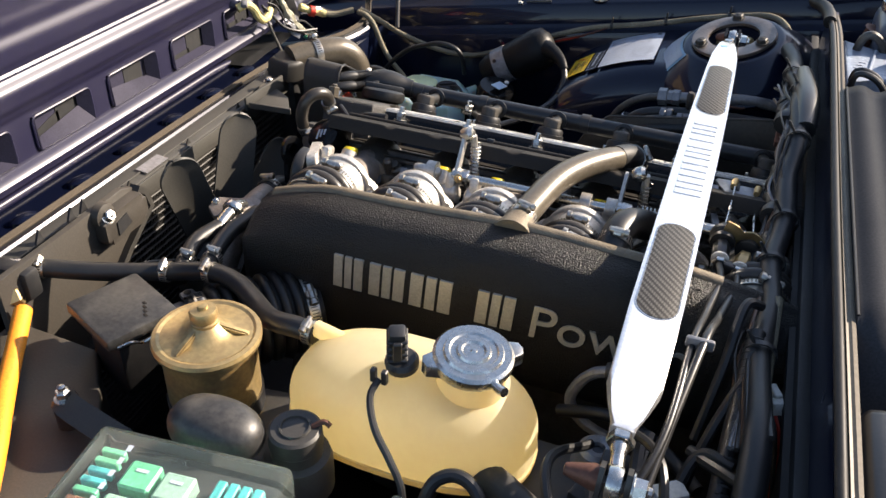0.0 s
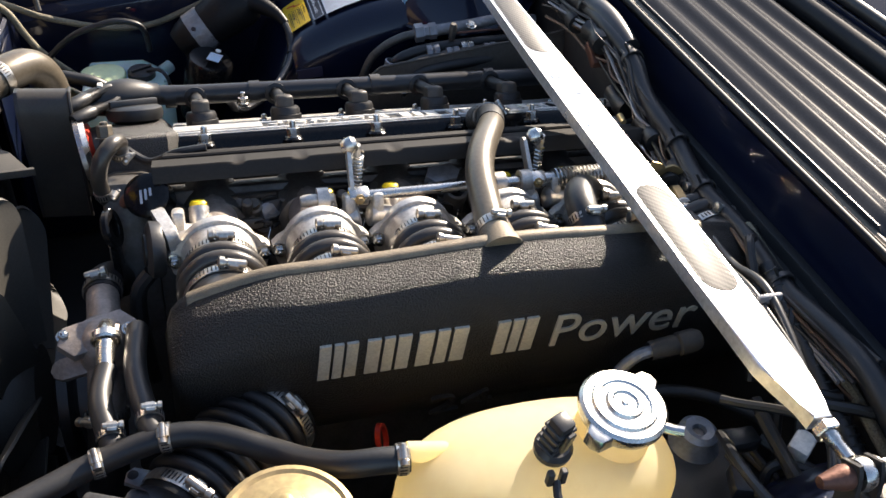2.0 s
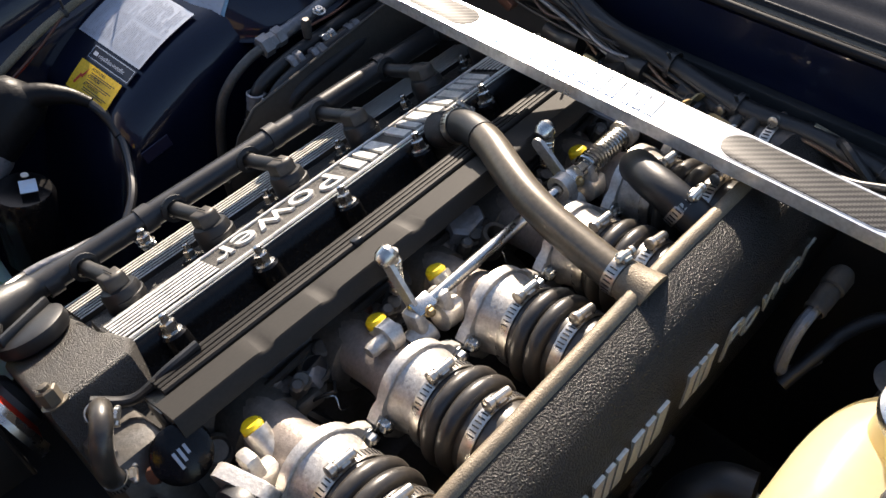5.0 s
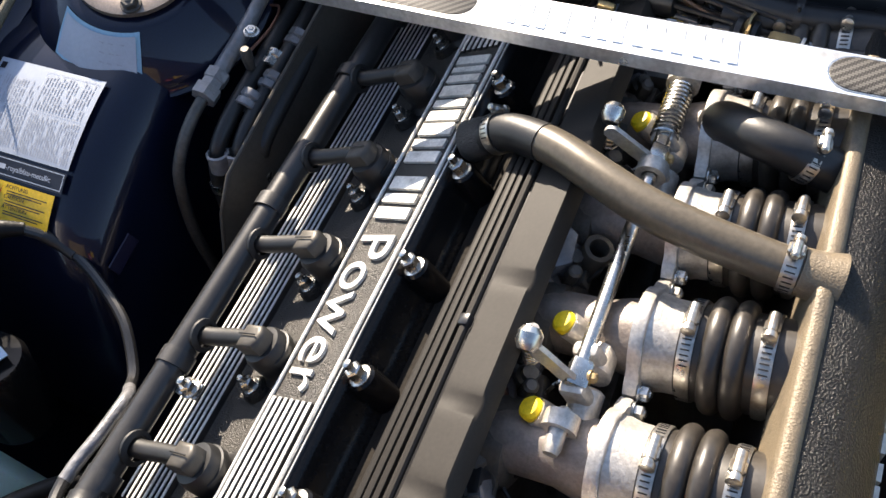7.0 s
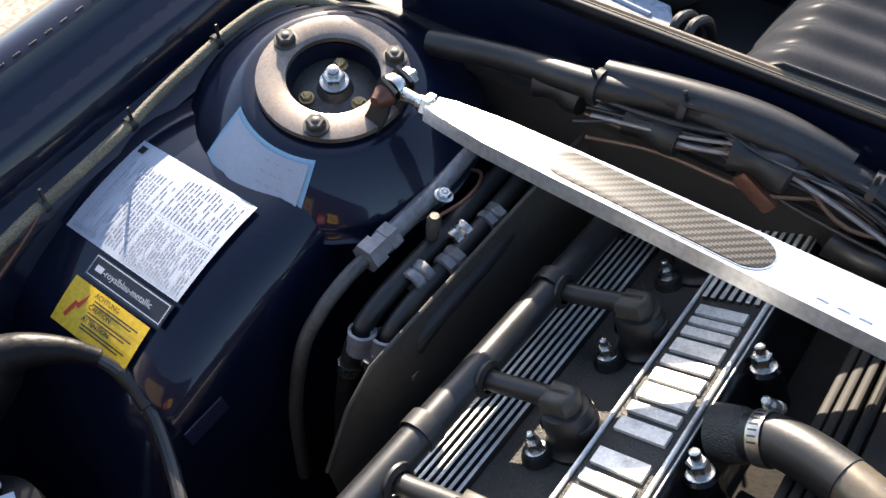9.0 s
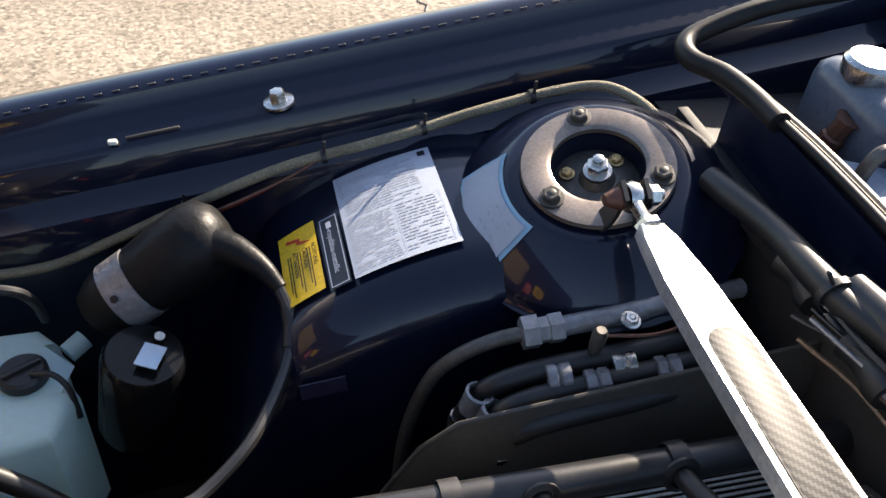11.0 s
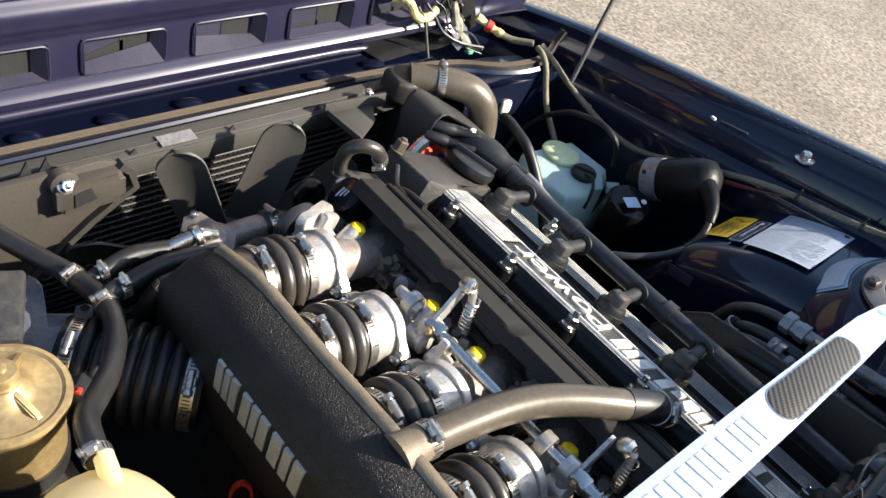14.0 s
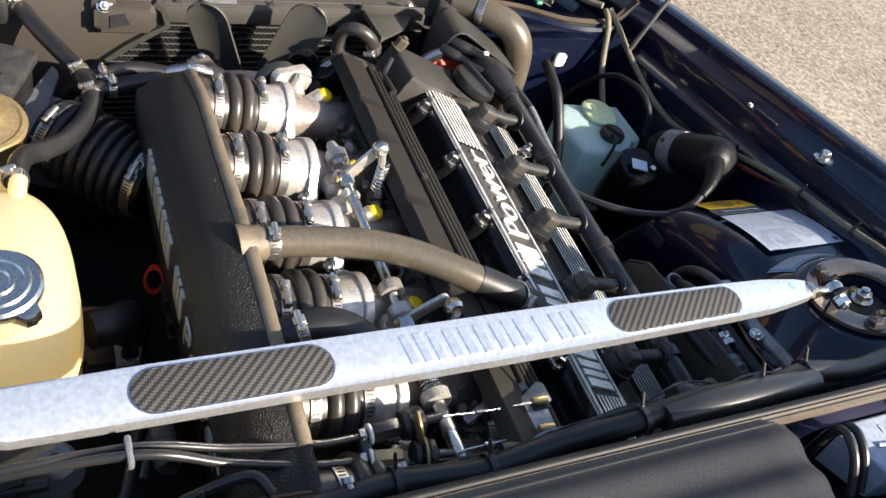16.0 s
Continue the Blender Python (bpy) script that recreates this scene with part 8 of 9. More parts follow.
# pale tube over the black lead imitates its bright highlight
part("lead_highlight", tube([(0.050, 0.232, 0.755), (0.035, 0.205, 0.790), (0.0, 0.199, 0.802), (-0.025, 0.200, 0.806), (-0.045, 0.200, 0.808)], 0.0059, 8, 12), M["tape"], lead, "pale grey tube painted as the lead's highlight")
part("end_sleeve", tube([(0.150, 0.390, 0.788), (0.151, 0.376, 0.777), (0.148, 0.360, 0.769)], 0.0068, 5, 12), M["rubber"], lead, "short rubber end sleeve")
dist = thing("ignition_distributor", (-0.145, 0.10, 0.79), "distributor with bright rim, red ring and black leads", "distributor")
DM = basis((-0.142, 0.090, 0.788), (1, 0.1, 0.12))
part("rim", lathe([(0.044, 0.0), (0.052, 0.0), (0.053, 0.006), (0.050, 0.012), (0.045, 0.012)], DM, 36), M["chrome"], dist, "bright metal rim")
part("red_ring", lathe([(0.030, 0.004), (0.0445, 0.004), (0.0445, 0.010), (0.030, 0.016)], DM, 36), M["red"], dist, "red plastic ring")
part("cap", lathe([(0.030, 0.004), (0.030, 0.022), (0.022, 0.030), (0.0, 0.032)], DM, 26), M["black_plastic"], dist)
for k, (a, b) in enumerate((((-0.150, 0.098, 0.850), (-0.118, 0.132, 0.848)), ((-0.146, 0.084, 0.840), (-0.112, 0.116, 0.838)), ((-0.140, 0.118, 0.846), (-0.105, 0.148, 0.844)))):
    a, b = Vector(a), Vector(b)
    part("lead_boot", lathe([(0.0065, 0), (0.0085, 0.006), (0.0085, 0.028), (0.0065, 0.032), (0.0065, 0.046)], basis(a, b - a), 14), M["rubber"], dist)
    part("lead", tube([b, b + Vector((0.014, 0.012, 0.0)), (-0.092 + 0.004 * k, 0.150 + 0.003 * k, 0.838), (-0.07, 0.158, 0.828)], 0.0048, 6, 8), M["rubber"], dist)
part("white_mark", rbox((0.006, 0.008, 0.006), Matrix.Translation((-0.115, 0.140, 0.853)), 0.001), M["white"], dist)

# exhaust heat shield and air-conditioning pipes
hs = thing("heat_shield", (0.38, 0.21, 0.72), "dull dark grey sheet heat shield with a rounded corner", "heat shield")
bm = bmesh.new()
prof = []
for i in range(13):
    x = 0.205 + 0.33 * i / 12
    drop = 0.07 * max(0.0, 1 - (x - 0.205) / 0.06) ** 2
    prof.append((x, 0.232 - 0.05 * (x - 0.205), 0.797 + 0.19 * (x - 0.205) - drop))
rows = [[bm.verts.new(p), bm.verts.new((p[0], p[1] - 0.010, p[2] - 0.03)), bm.verts.new((p[0], p[1] - 0.020, 0.60))] for p in prof]
for a, b in zip(rows, rows[1:]):
    for k in range(2):
        bm.faces.new((a[k], a[k + 1], b[k + 1], b[k]))
part("sheet", thicken(bm, 0.0025), M["shield"], hs, "", 50)
part("rolled_edge", sweep([(p[0], p[1] + 0.001, p[2] + 0.001) for p in prof], circle(0.0022, 8)), M["shield"], hs)
ac = thing("air_conditioning_pipes", (0.32, 0.28, 0.80), "bundle of black hoses and grey pipes with fittings", "pipes")
part("metal_pipe", tube([(0.235, 0.305, 0.60), (0.24, 0.305, 0.70), (0.256, 0.302, 0.772), (0.276, 0.298, 0.803), (0.305, 0.294, 0.822), (0.336, 0.290, 0.831)], 0.0062, 8, 14), M["dirty_cast"], ac, "bent grey metal pipe")
part("fitting", lathe([(0.011, -0.012), (0.014, -0.011), (0.014, 0.002), (0.011, 0.003), (0.011, 0.010), (0.0125, 0.011), (0.0125, 0.022), (0.009, 0.023)], basis((0.336, 0.290, 0.831), (1, -0.05, 0.12)), 6), M["tape"], ac, "grey hexagon union")
part("sleeve_hose", tube([(0.358, 0.289, 0.834), (0.41, 0.287, 0.842), (0.46, 0.29, 0.848), (0.52, 0.30, 0.84)], 0.0085, 6, 12), M["tape"], ac)
for k in range(3):
    y = 0.268 - 0.020 * k
    part("hose", tube([(0.262 + .012 * k, y + .01, 0.62), (0.272 + .010 * k, y + .006, 0.72), (0.285 + .008 * k, y, 0.785 - .006 * k), (0.32, y - .004, 0.812 - .006 * k), (0.40, y - .006, 0.824 - .004 * k), (0.50, y, 0.825)], 0.0088, 8, 12), M["rubber"], ac)
    part("hose_clip", lathe([(0.009, -0.005), (0.0105, -0.005), (0.0105, 0.005), (0.009, 0.005)], basis((0.277 + .009 * k, y + .003, 0.755), (0.2, 0, 1)), 14), M["chrome"], ac)
part("valve", lathe([(0.005, 0), (0.006, 0.01), (0.006, 0.022), (0.004, 0.026)], basis((0.375, 0.262, 0.832), (0, -0.1, 1)), 10), M["dirty_cast"], ac)
part("thin_wire", tube([(0.385, 0.27, 0.838), (0.42, 0.258, 0.846), (0.452, 0.268, 0.842), (0.455, 0.285, 0.838)], 0.0016, 8, 6), M["copper"], ac)
for k, (a, b) in enumerate((((0.284, 0.262, 0.790), (0.2, 0.0, 1)), ((0.292, 0.247, 0.786), (0.3, 0.0, 1)), ((0.300, 0.232, 0.780), (0.3, 0.0, 1)))):
    part("crimp", lathe([(0.0095, -0.011), (0.0118, -0.010), (0.0112, -0.004), (0.0118, 0.0), (0.0112, 0.004), (0.0118, 0.010), (0.0095, 0.011)], basis(a, b), 14), M["tape"], ac, "crimped grey hose end")
    part("clamp_screw", rbox((0.012, 0.007, 0.008), Matrix.Translation(Vector(a) + Vector((-0.004, -0.012, -0.012))), 0.001, 1), M["chrome"], ac)
for k, x in enumerate((0.345, 0.372, 0.398, 0.43)):
    part("coupling", lathe([(0.0095, -0.010), (0.0125, -0.009), (0.0125, -0.002), (0.0105, 0.0), (0.0125, 0.002), (0.0125, 0.009), (0.0095, 0.010)], basis((x, 0.252 - 0.012 * (k % 2), 0.816 + 0.002 * k), (1, -0.1, 0.15)), 8 if k % 2 else 14), M["tape" if k != 2 else "chrome"], ac)
part("strap", rbox((0.05, 0.006, 0.012), Matrix.Translation((0.36, 0.236, 0.808)) @ Matrix.Rotation(radians(-8), 4, "Y"), 0.001, 1), M["cast"], ac)
part("screw_head", nut(bmesh.new(), (0.408, 0.275, 0.846), (0, -0.2, 1), 0.006, 0.004, 0.001), M["chrome"], ac)
for k in range(3):
    part("grey_block", rbox((0.04, 0.022, 0.026), Matrix.Translation((0.33 + .05 * k, 0.232, 0.770 + .004 * k)), 0.005), M["dirty_cast"], ac)

# ================================================================ rear of the bay
SEALR = [(0.531, -0.80, 0.974), (0.531, -0.5, 0.976), (0.5305, -0.2, 0.975), (0.531, 0.1, 0.976), (0.531, 0.30, 0.976), (0.528, 0.40, 0.972)]
seal = thing("cowl_seal", (0.541, -0.1, 0.97), "thick black rubber cowl seal, its sunlit edge coloured tan", "seal")
part("bulb", sweep(smooth_path([(p[0] + 0.0190, p[1], p[2] - 0.011) for p in SEALR], 6), [(0.0042 * math.cos(q * math.pi / 8), 0.0042 * math.sin(q * math.pi / 8)) for q in range(16)]), M["seal_black"], seal)
part("corner_bulb", sweep(smooth_path([(0.5465, 0.36, 0.963), (0.5465, 0.40, 0.962), (0.540, 0.440, 0.961), (0.526, 0.474, 0.958), (0.532, 0.500, 0.960), (0.56, 0.512, 0.968), (0.63, 0.517, 0.987), (0.75, 0.522, 1.0)], 6), circle(0.0095, 14)), M["seal_black"], seal, "thick rubber bulb round the corner")
# tan strip paints the sunlight on the seal's rear flank
part("edge_strip", sweep(smooth_path([(p[0] + 0.0265, p[1], p[2] - 0.0085) for p in SEALR], 6), [(-0.0050, -0.008), (0.0030, -0.008), (0.0032, -0.002), (0.0026, 0.0002), (0.0004, -0.0006), (-0.0018, 0.0008), (-0.0050, 0.0004)]), M["cowl_lip"], seal, "lip coloured tan as the seal's sunlit flank")
har = thing("firewall_harness", (0.52, 0.0, 0.93), "taped black wiring harness along the firewall", "wiring harness")
HP = [(0.505, -0.62, 0.86), (0.508, -0.50, 0.902), (0.505, -0.38, 0.893), (0.511, -0.30, 0.895), (0.507, -0.23, 0.893), (0.516, -0.15, 0.900), (0.513, -0.08, 0.912), (0.518, -0.01, 0.932), (0.513, 0.06, 0.942), (0.517, 0.13, 0.938), (0.507, 0.20, 0.932), (0.510, 0.28, 0.922), (0.500, 0.36, 0.912)]
part("trunk", tube(HP, 0.0120, 8, 12, scale=lambda t: 0.9 + 0.12 * math.sin(31 * t) * math.sin(17 * t)), M["rubber"], har)
part("tape_sleeve", tube([(0.524, 0.010, 0.938), (0.524, 0.070, 0.944), (0.522, 0.13, 0.942), (0.519, 0.20, 0.936)], 0.0150, 6, 14, scale=lambda t: 0.85 + 0.2 * math.sin(math.pi * t)), M["satin_black"], har, "shiny black tape wrap")
rng = random.Random(11)
for k in range(6):
    pts = [Vector(p) + Vector((rng.uniform(-.012, .008), 0, rng.uniform(-.012, .010))) for p in HP[1:10]]
    part("wire", tube(pts, 0.0026, 6, 7), M["rubber"], har)
for k in range(11):
    pts = []
    for n, p in enumerate(HP[1:11]):
        sag = rng.uniform(0.0, 0.028) * (1 if k % 2 else 0.4)
        pts.append(Vector(p) + Vector((rng.uniform(-.020, .004), rng.uniform(-.008, .008), 0.006 - sag - 0.002 * k)))
    part("loose_wire", tube(pts, 0.0013 + 0.0011 * rng.random(), 6, 6), M[("rubber", "brown_wire", "tape", "rubber")[k % 4]], har)
for k in range(7):
    y = -0.30 + 0.085 * k
    p = Vector((0.510 + rng.uniform(-.008, .0), y, (0.918 if y > 0 else 0.885) + rng.uniform(-.012, .012)))
    part("tape_wrap", tube([p, p + Vector((rng.uniform(-.002, .004), 0.022, rng.uniform(-.003, .003))), p + Vector((0.002, 0.045, 0))], 0.0135 + rng.uniform(-.002, .002), 4, 12, scale=lambda t: 0.9 + 0.12 * math.sin(7 * t)), M["rubber"], har, "wrinkled tape wrap")
for k in (2, 4, 5, 7, 9, 10):
    p = Vector(HP[k])
    part("tie", lathe([(0.0135, -0.003), (0.0150, -0.003), (0.0150, 0.003), (0.0135, 0.003)], basis(p, Y), 14), M["black_plastic"], har)
    part("tie_tail", rbox((0.003, 0.003, 0.020), Matrix.Translation(p + Vector((-0.010, 0, 0.016))) @ Matrix.Rotation(radians(-35), 4, "Y"), 0.0008, 1), M["black_plastic"], har)
part("beige_pipe", tube([(0.515, -0.30, 0.90), (0.512, -0.42, 0.885), (0.508, -0.55, 0.86), (0.505, -0.68, 0.82)], 0.0055, 8, 10), M["loom"], har, "beige sleeve")
part("corrugated", tube([(0.500, -0.36, 0.90), (0.494, -0.45, 0.875), (0.490, -0.54, 0.85), (0.488, -0.66, 0.81)], 0.0085, 8, 12), M["rubber"], har, "corrugated black sleeve")
for k in range(26):
    t = k / 25
    part("ring", lathe([(0.0088, -0.0016), (0.0100, 0), (0.0088, 0.0016)], basis(Vector((0.500 - 0.010 * t, -0.37 - 0.20 * t, 0.897 - 0.055 * t)), (-0.06, -1, -0.28)), 12), M["rubber"], har)
for k, (a, b, c) in enumerate((((0.505, -0.40, 0.90), (0.488, -0.43, 0.88), (0.470, -0.47, 0.83)), ((0.50, -0.33, 0.91), (0.485, -0.345, 0.915), (0.478, -0.39, 0.88)), ((0.498, -0.50, 0.87), (0.470, -0.49, 0.862), (0.455, -0.53, 0.82)), ((0.49, -0.56, 0.84), (0.455, -0.545, 0.838), (0.42, -0.53, 0.83)))):
    part("branch", tube([a, b, c, Vector(c) + Vector((-0.01, -0.04, -0.06))], 0.0048, 8, 8), M["rubber"], har)
solo("orange_connector", rbox((0.018, 0.036, 0.014), Matrix.Translation((0.505, 0.06, 0.905)) @ Matrix.Rotation(radians(30), 4, "X"), 0.003), M["copper"], (0.505, 0.06, 0.895), "rusty orange plug hanging by the firewall", "connector")
mess = thing("wire_bundle", (0.44, -0.56, 0.80), "tangle of dark wires and plugs under the brace's end", "wires")
rng = random.Random(21)
for k in range(9):
    a = Vector((0.37 + rng.random() * 0.12, -0.47 - rng.random() * 0.06, 0.80 + rng.random() * 0.06))
    b = a + Vector((rng.uniform(-.05, .08), -0.07, rng.uniform(-.02, .04)))
    c = b + Vector((rng.uniform(-.05, .05), -0.09, rng.uniform(-.05, .01)))
    part("wire", tube([a, b, c, c + Vector((0.01, -0.07, -0.05))], 0.003 + 0.003 * rng.random(), 8, 8), M["rubber"], mess)
for k, (x, y, z) in enumerate(((0.41, -0.50, 0.835), (0.455, -0.52, 0.84), (0.39, -0.535, 0.83))):
    part("plug", rbox((0.028, 0.018, 0.016), Matrix.Translation((x, y, z)) @ Matrix.Rotation(radians(35 * k), 4, "Z"), 0.003), M["white" if k == 1 else "black_plastic"], mess)
WCON = (0.523, -0.409, 0.869)
wc = thing("white_wire_connector", WCON, "cream plastic wire connector hanging in the looms", "connector")
part("housing", rbox((0.014, 0.034, 0.012), Matrix.Translation(WCON) @ Matrix.Rotation(radians(25), 4, "Z") @ Matrix.Rotation(radians(-20), 4, "X"), 0.002), M["white"], wc)
part("latch", rbox((0.007, 0.016, 0.005), Matrix.Translation(Vector(WCON) + Vector((0.0, 0.004, 0.009))) @ Matrix.Rotation(radians(25), 4, "Z"), 0.001, 1), M["white"], wc)
for k in range(3):
    part("wire", tube([Vector(WCON) + Vector((0.003 * k, -0.016, 0)), Vector(WCON) + Vector((0.006 + 0.003 * k, -0.035, -0.008)), Vector(WCON) + Vector((0.012, -0.06 + 0.006 * k, -0.04)), Vector(WCON) + Vector((0.02, -0.07, -0.09))], 0.0018, 6, 6), M["red" if k == 1 else "rubber"], wc)
solo("brake_pipe_sleeve", tube([(0.30, -0.535, 0.82), (0.335, -0.56, 0.828), (0.38, -0.585, 0.82), (0.40, -0.62, 0.80)], 0.014, 8, 14), M["dusty_plastic"], (0.34, -0.56, 0.80), "dark ribbed sleeve under the brace", "sleeve")

# ribbed heater cover in the cowl
cov = thing("heater_cover", (0.68, -0.13, 0.90), "black ribbed plastic heater cover behind the cowl seal", "cover")
Y0, Y1 = -0.45, 0.135
bm = bmesh.new()
prof = [(0.5615, 0.900), (0.5618, 0.962), (0.5630, 0.971)]
for k in range(70):
    x = 0.5655 + k * 0.00260
    q = 0.5 - 0.5 * math.cos(2 * math.pi * (x - 0.560) / 0.038)
    prof.append((x, 0.970 + 0.03 * (x - 0.564) + 0.0060 * q))
prof += [(0.752, 0.970), (0.757, 0.958), (0.762, 0.952), (0.766, 0.930)]
rows = []
for i in range(25):
    y = Y0 + (Y1 - Y0) * i / 24
    e = min(y - Y0, Y1 - y)
    fall = 0.0 if e > 0.05 else 0.06 * (1 - e / 0.05) ** 2.2
    flat = 1.0 if e > 0.035 else max(0.0, e / 0.035)
    rows.append([bm.verts.new((px, y, pz - fall * 0.4 if pz < 0.962 else 0.971 + (pz - 0.971) * (0.4 + 0.6 * flat) - fall)) for px, pz in prof])
for a, b in zip(rows, rows[1:]):
    for k in range(len(a) - 1):
        bm.faces.new((a[k], a[k + 1], b[k + 1], b[k]))
part("shell", thicken(bm, 0.002), M["matte_cover"], cov, "ribbed black plastic shell", 40)
part("edge_lip", sweep([(0.5603, y, 0.930) for y in (Y0, -0.2, 0.0, Y1)], [(-0.003, -0.004), (0.004, -0.004), (0.004, 0.004), (-0.003, 0.004)]), M["matte_cover"], cov)
part("edge_strip", sweep([(0.5632, y, 0.9715) for y in (Y0 + 0.05, -0.2, 0.0, Y1 - 0.05)], circle(0.0013, 6)), M["rubber"], cov, "worn front edge")
ss = thing("scuttle_seal", (0.752, -0.2, 0.955), "soft grey-black foam seal along the scuttle", "seal")
ROLL_PATH = smooth_path([(0.782, -0.62, 0.974), (0.782, -0.3, 0.976), (0.782, 0.0, 0.976), (0.782, 0.22, 0.974)], 5)
part("roll", sweep(ROLL_PATH, [(0.018 * math.cos(q * math.pi / 8), 0.016 * math.sin(q * math.pi / 8)) for q in range(16)]), M["seal_black"], ss)
part("foot_strip", sweep(ROLL_PATH, [(-0.022, -0.016), (0.022, -0.016), (0.022, -0.011), (-0.022, -0.011)]), M["rubber"], ss, "flat rubber foot strip")
solo("scuttle_strip", sweep(smooth_path([(0.806, -0.66, 1.0), (0.806, -0.3, 1.002), (0.806, 0.0, 1.002), (0.806, 0.30, 1.0)], 5), circle(0.0085, 14)), M["rubber"], (0.793, -0.2, 1.0), "thin black rubber strip on the scuttle edge", "seal")
# far cowl corner: reservoir, cap, pipes
res = thing("brake_fluid_reservoir", (0.66, 0.37, 0.90), "grey fluid reservoir with a bright metal cap", "reservoir")
part("body", rbox((0.16, 0.12, 0.085), Matrix.Translation((0.69, 0.37, 0.945)), 0.018, 3), M["smoky"], res)
part("cap", lathe([(0.022, 0), (0.0235, 0.004), (0.0235, 0.014), (0.020, 0.018), (0.0, 0.019)], Matrix.Translation((0.635, 0.385, 0.985)), 26), M["chrome"], res, "bright metal screw cap")
part("pipe", tube([(0.585, 0.30, 0.90), (0.588, 0.30, 0.955), (0.60, 0.30, 0.972), (0.62, 0.305, 0.955), (0.635, 0.31, 0.90)], 0.006, 8, 10), M["dirty_cast"], res)
part("union", lathe([(0.010, 0), (0.011, 0.012), (0.009, 0.014), (0.009, 0.03), (0.012, 0.032)], basis((0.60, 0.36, 0.935), (0.2, -0.2, 1)), 8), M["copper"], res)
cp2 = thing("cowl_corner_panel", (0.60, 0.25, 0.92), "blue-violet painted panel at the heater cover's end", "panel")
part("sheet", thicken(extrude_x([(0.145, 0.930), (0.160, 0.942), (0.20, 0.945), (0.30, 0.945), (0.50, 0.940)], 0.553, 0.568, lambda x: (0, -0.15 * (x - 0.553)), 3), 0.002), M["hood_paint"], cp2, "", 40)
part("flange", rbox((0.003, 0.34, 0.016), Matrix.Translation((0.554, 0.32, 0.944)), 0.001), M["hood_paint"], cp2)
bc2 = thing("blower_casing", (0.62, 0.20, 0.90), "pale blue-grey glossy plastic casing in the cowl corner", "casing")
part("shell", prism([(0.570, 0.168), (0.600, 0.185), (0.628, 0.200), (0.640, 0.30), (0.570, 0.34)], 0.905, 0.948, None, 0.006, 3), M["pale_casing"], bc2)
part("deck_rib", rbox((0.004, 0.10, 0.004), Matrix.Translation((0.606, 0.255, 0.949)) @ Matrix.Rotation(radians(-8), 4, "Z"), 0.001, 1), M["pale_casing"], bc2)
for k in range(2):
    y = 0.163 + 0.013 * k
    part("clip_hose", tube([(0.578, y, 0.90), (0.577, y, 0.950), (0.583, y + 0.001, 0.962), (0.598, y - 0.001, 0.961), (0.612, y - 0.003, 0.952), (0.628, y - 0.004, 0.930)], 0.0042, 8, 10), M["rubber"], bc2, "hooked black hose")
for k in range(3):
    part("text_bar", rbox((0.008, 0.003, 0.0008), Matrix.Translation((0.585 + 0.004 * k, 0.225 + 0.012 * k, 0.9484)), 0.0), M["ink"], bc2)
wm = thing("wiper_motor_cover", (0.70, 0.24, 0.90), "beige-grey rounded cover in the cowl corner", "cover")
part("dome", superform((0.705, 0.245, 0.955), (0.065, 0.055, 0.045), 0.7, 0.8, 28, 14), M["dusty_plastic"], wm)
lb = thing("cowl_box", (0.66, -0.60, 0.90), "dark moulded box at the end of the heater cover", "box")
part("case", rbox((0.19, 0.22, 0.08), Matrix.Translation((0.66, -0.60, 0.925)), 0.014, 3), M["satin_black"], lb)
part("tube", tube([(0.575, -0.49, 0.93), (0.59, -0.53, 0.965), (0.60, -0.60, 0.97), (0.60, -0.68, 0.93)], 0.0055, 8, 10), M["rubber"], lb)

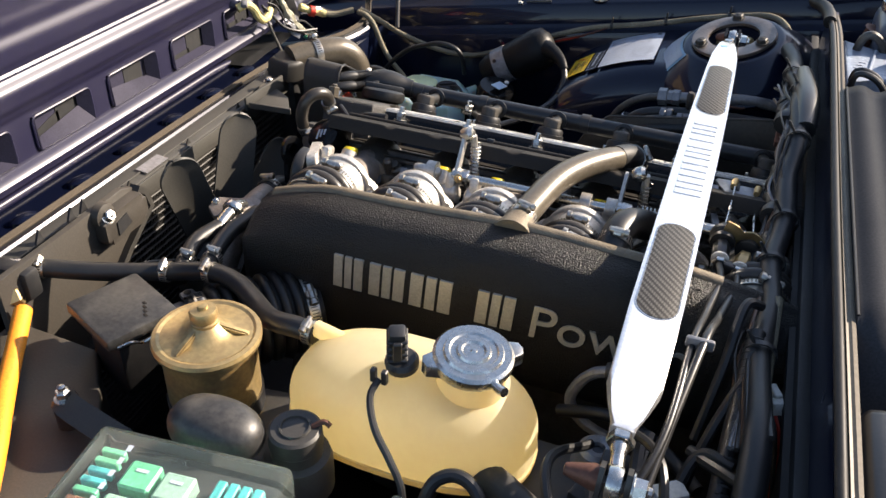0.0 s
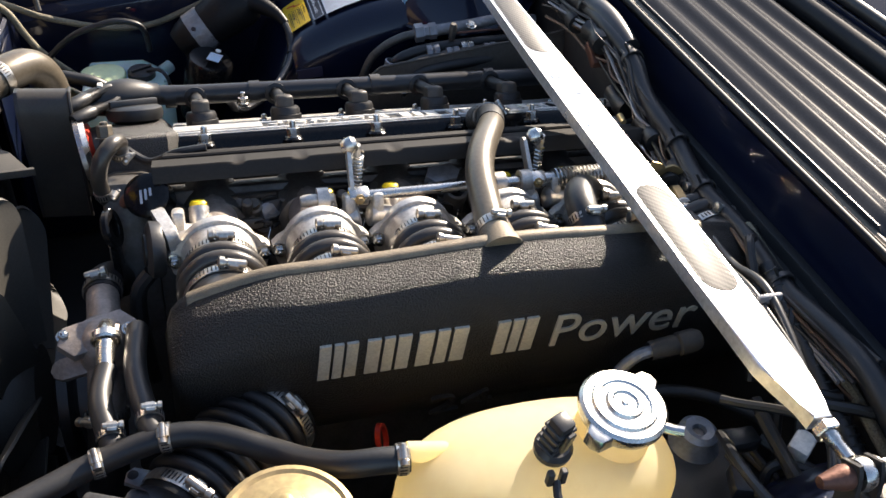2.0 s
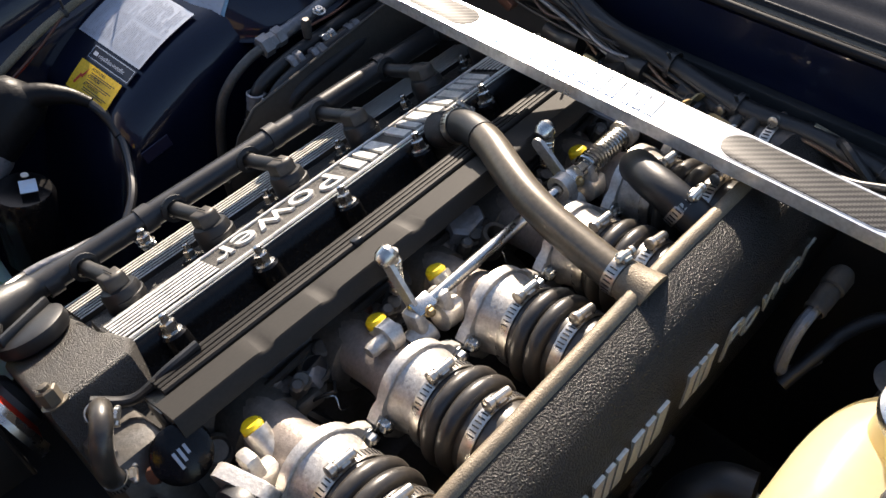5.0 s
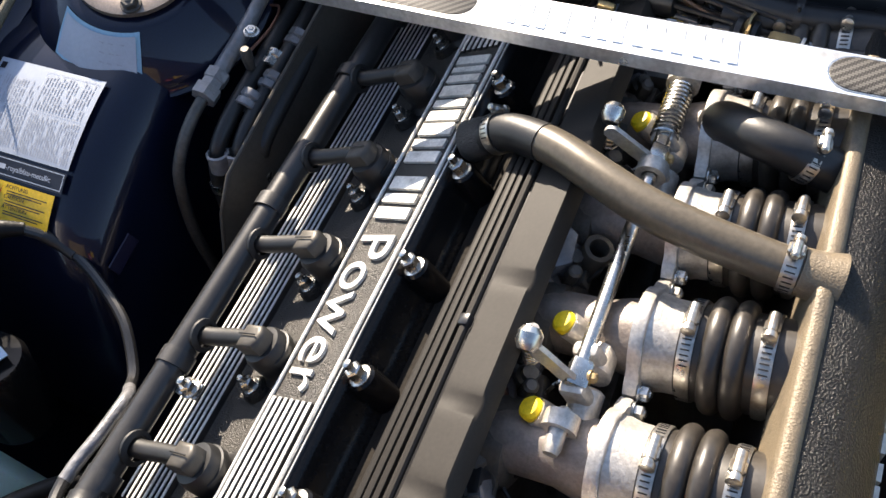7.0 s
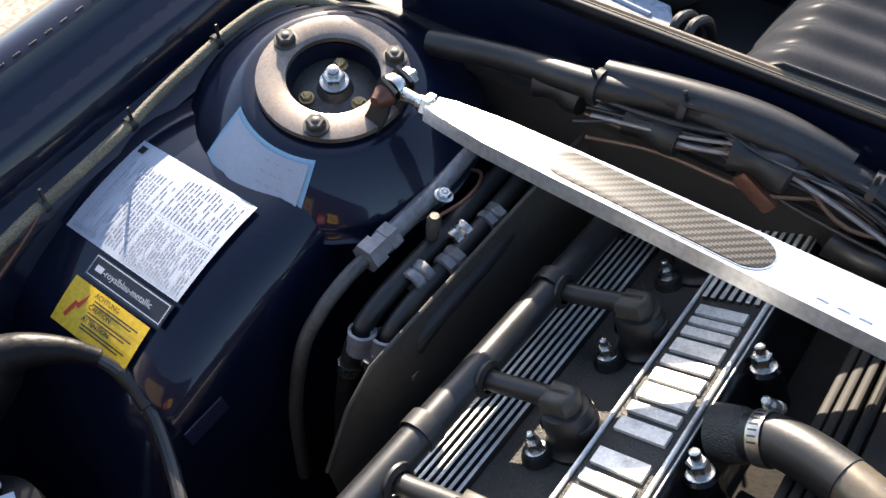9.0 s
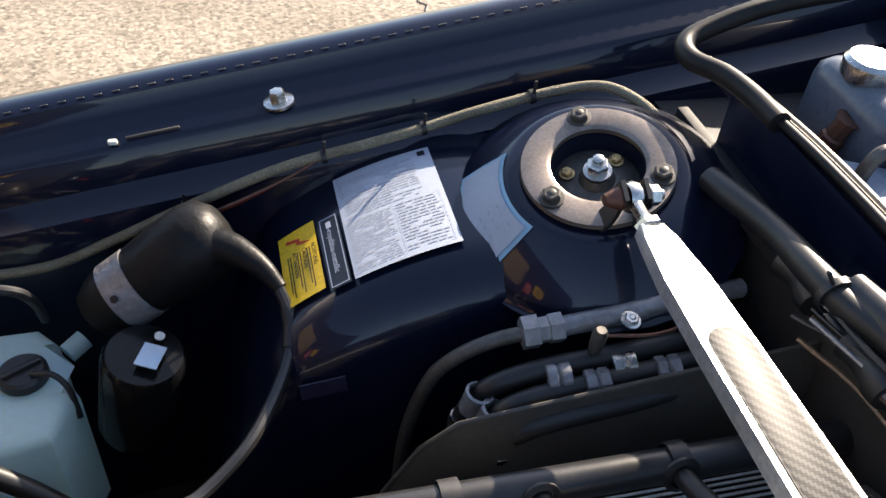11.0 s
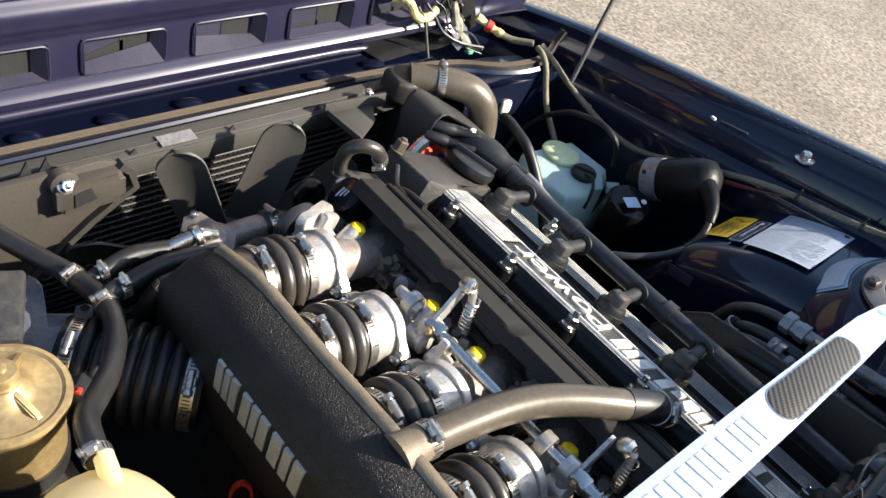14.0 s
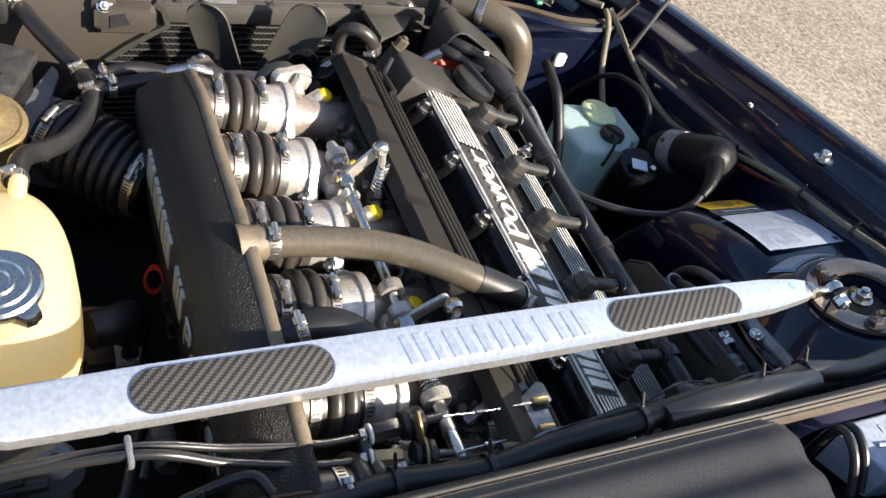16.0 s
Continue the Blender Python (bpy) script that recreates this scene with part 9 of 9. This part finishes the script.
# valve block low between plenum and tank
vb = thing("valve_block", (0.193, -0.405, 0.66), "aluminium valve block with black socket screws beside the tank", "valve block")
vm = Matrix.Translation((0.193, -0.408, 0.7)) @ Matrix.Rotation(radians(-10), 4, "Z")
part("body", rbox((0.074, 0.072, 0.075), vm @ Matrix.Translation((0, 0, -0.034)), 0.004), M["black_plastic"], vb, "black ribbed housing")
for k in range(5):
    part("rib", rbox((0.004, 0.006, 0.066), vm @ Matrix.Translation((-0.0385, -0.028 + 0.014 * k, -0.036)), 0.0012, 1), M["black_plastic"], vb)
part("plate", prism([(-0.036, 0.034), (-0.039, 0.010), (-0.026, 0.002), (-0.030, -0.034), (0.036, -0.034), (0.038, 0.008), (0.034, 0.033), (0.010, 0.036)], 0.005, 0.013, vm, 0.0016), M["cast"], vb, "bright machined plate")
part("gasket", rbox((0.008, 0.05, 0.006), vm @ Matrix.Translation((-0.036, -0.016, 0.006)), 0.002, 1), M["brown"], vb, "brown gasket strip")
for x, y in ((0.026, 0.023), (-0.027, 0.020), (-0.016, -0.014), (0.022, -0.008)):
    scr = part("screw", lathe([(0.0095, 0.012), (0.0095, 0.0145), (0.0082, 0.015), (0.0078, 0.021), (0.0070, 0.0222), (0.0038, 0.0222), (0.0034, 0.0165), (0.0, 0.0165)], vm @ Matrix.Translation((x, y, 0)), 18), M["satin_black"], vb, "black socket screw")
part("plug", lathe([(0.0088, 0.012), (0.0088, 0.0155), (0.0075, 0.017), (0.0, 0.0172)], vm @ Matrix.Translation((-0.001, 0.021, 0)), 22), M["cast"], vb, "round metal plug")
for k in range(3):
    part("text_bar", rbox((0.004, 0.0016, 0.0006), vm @ Matrix.Translation((0.012 - 0.003 * k, 0.004 - 0.006 * k, 0.0133)), 0.0), M["ink"], vb)
part("lead", tube([vm @ Vector((-0.016, -0.014, 0.022)), vm @ Vector((-0.006, -0.018, 0.034)), vm @ Vector((0.016, -0.018, 0.036)), vm @ Vector((0.034, -0.018, 0.022)), vm @ Vector((0.048, -0.020, -0.01))], 0.0032, 6, 8), M["rubber"], vb)
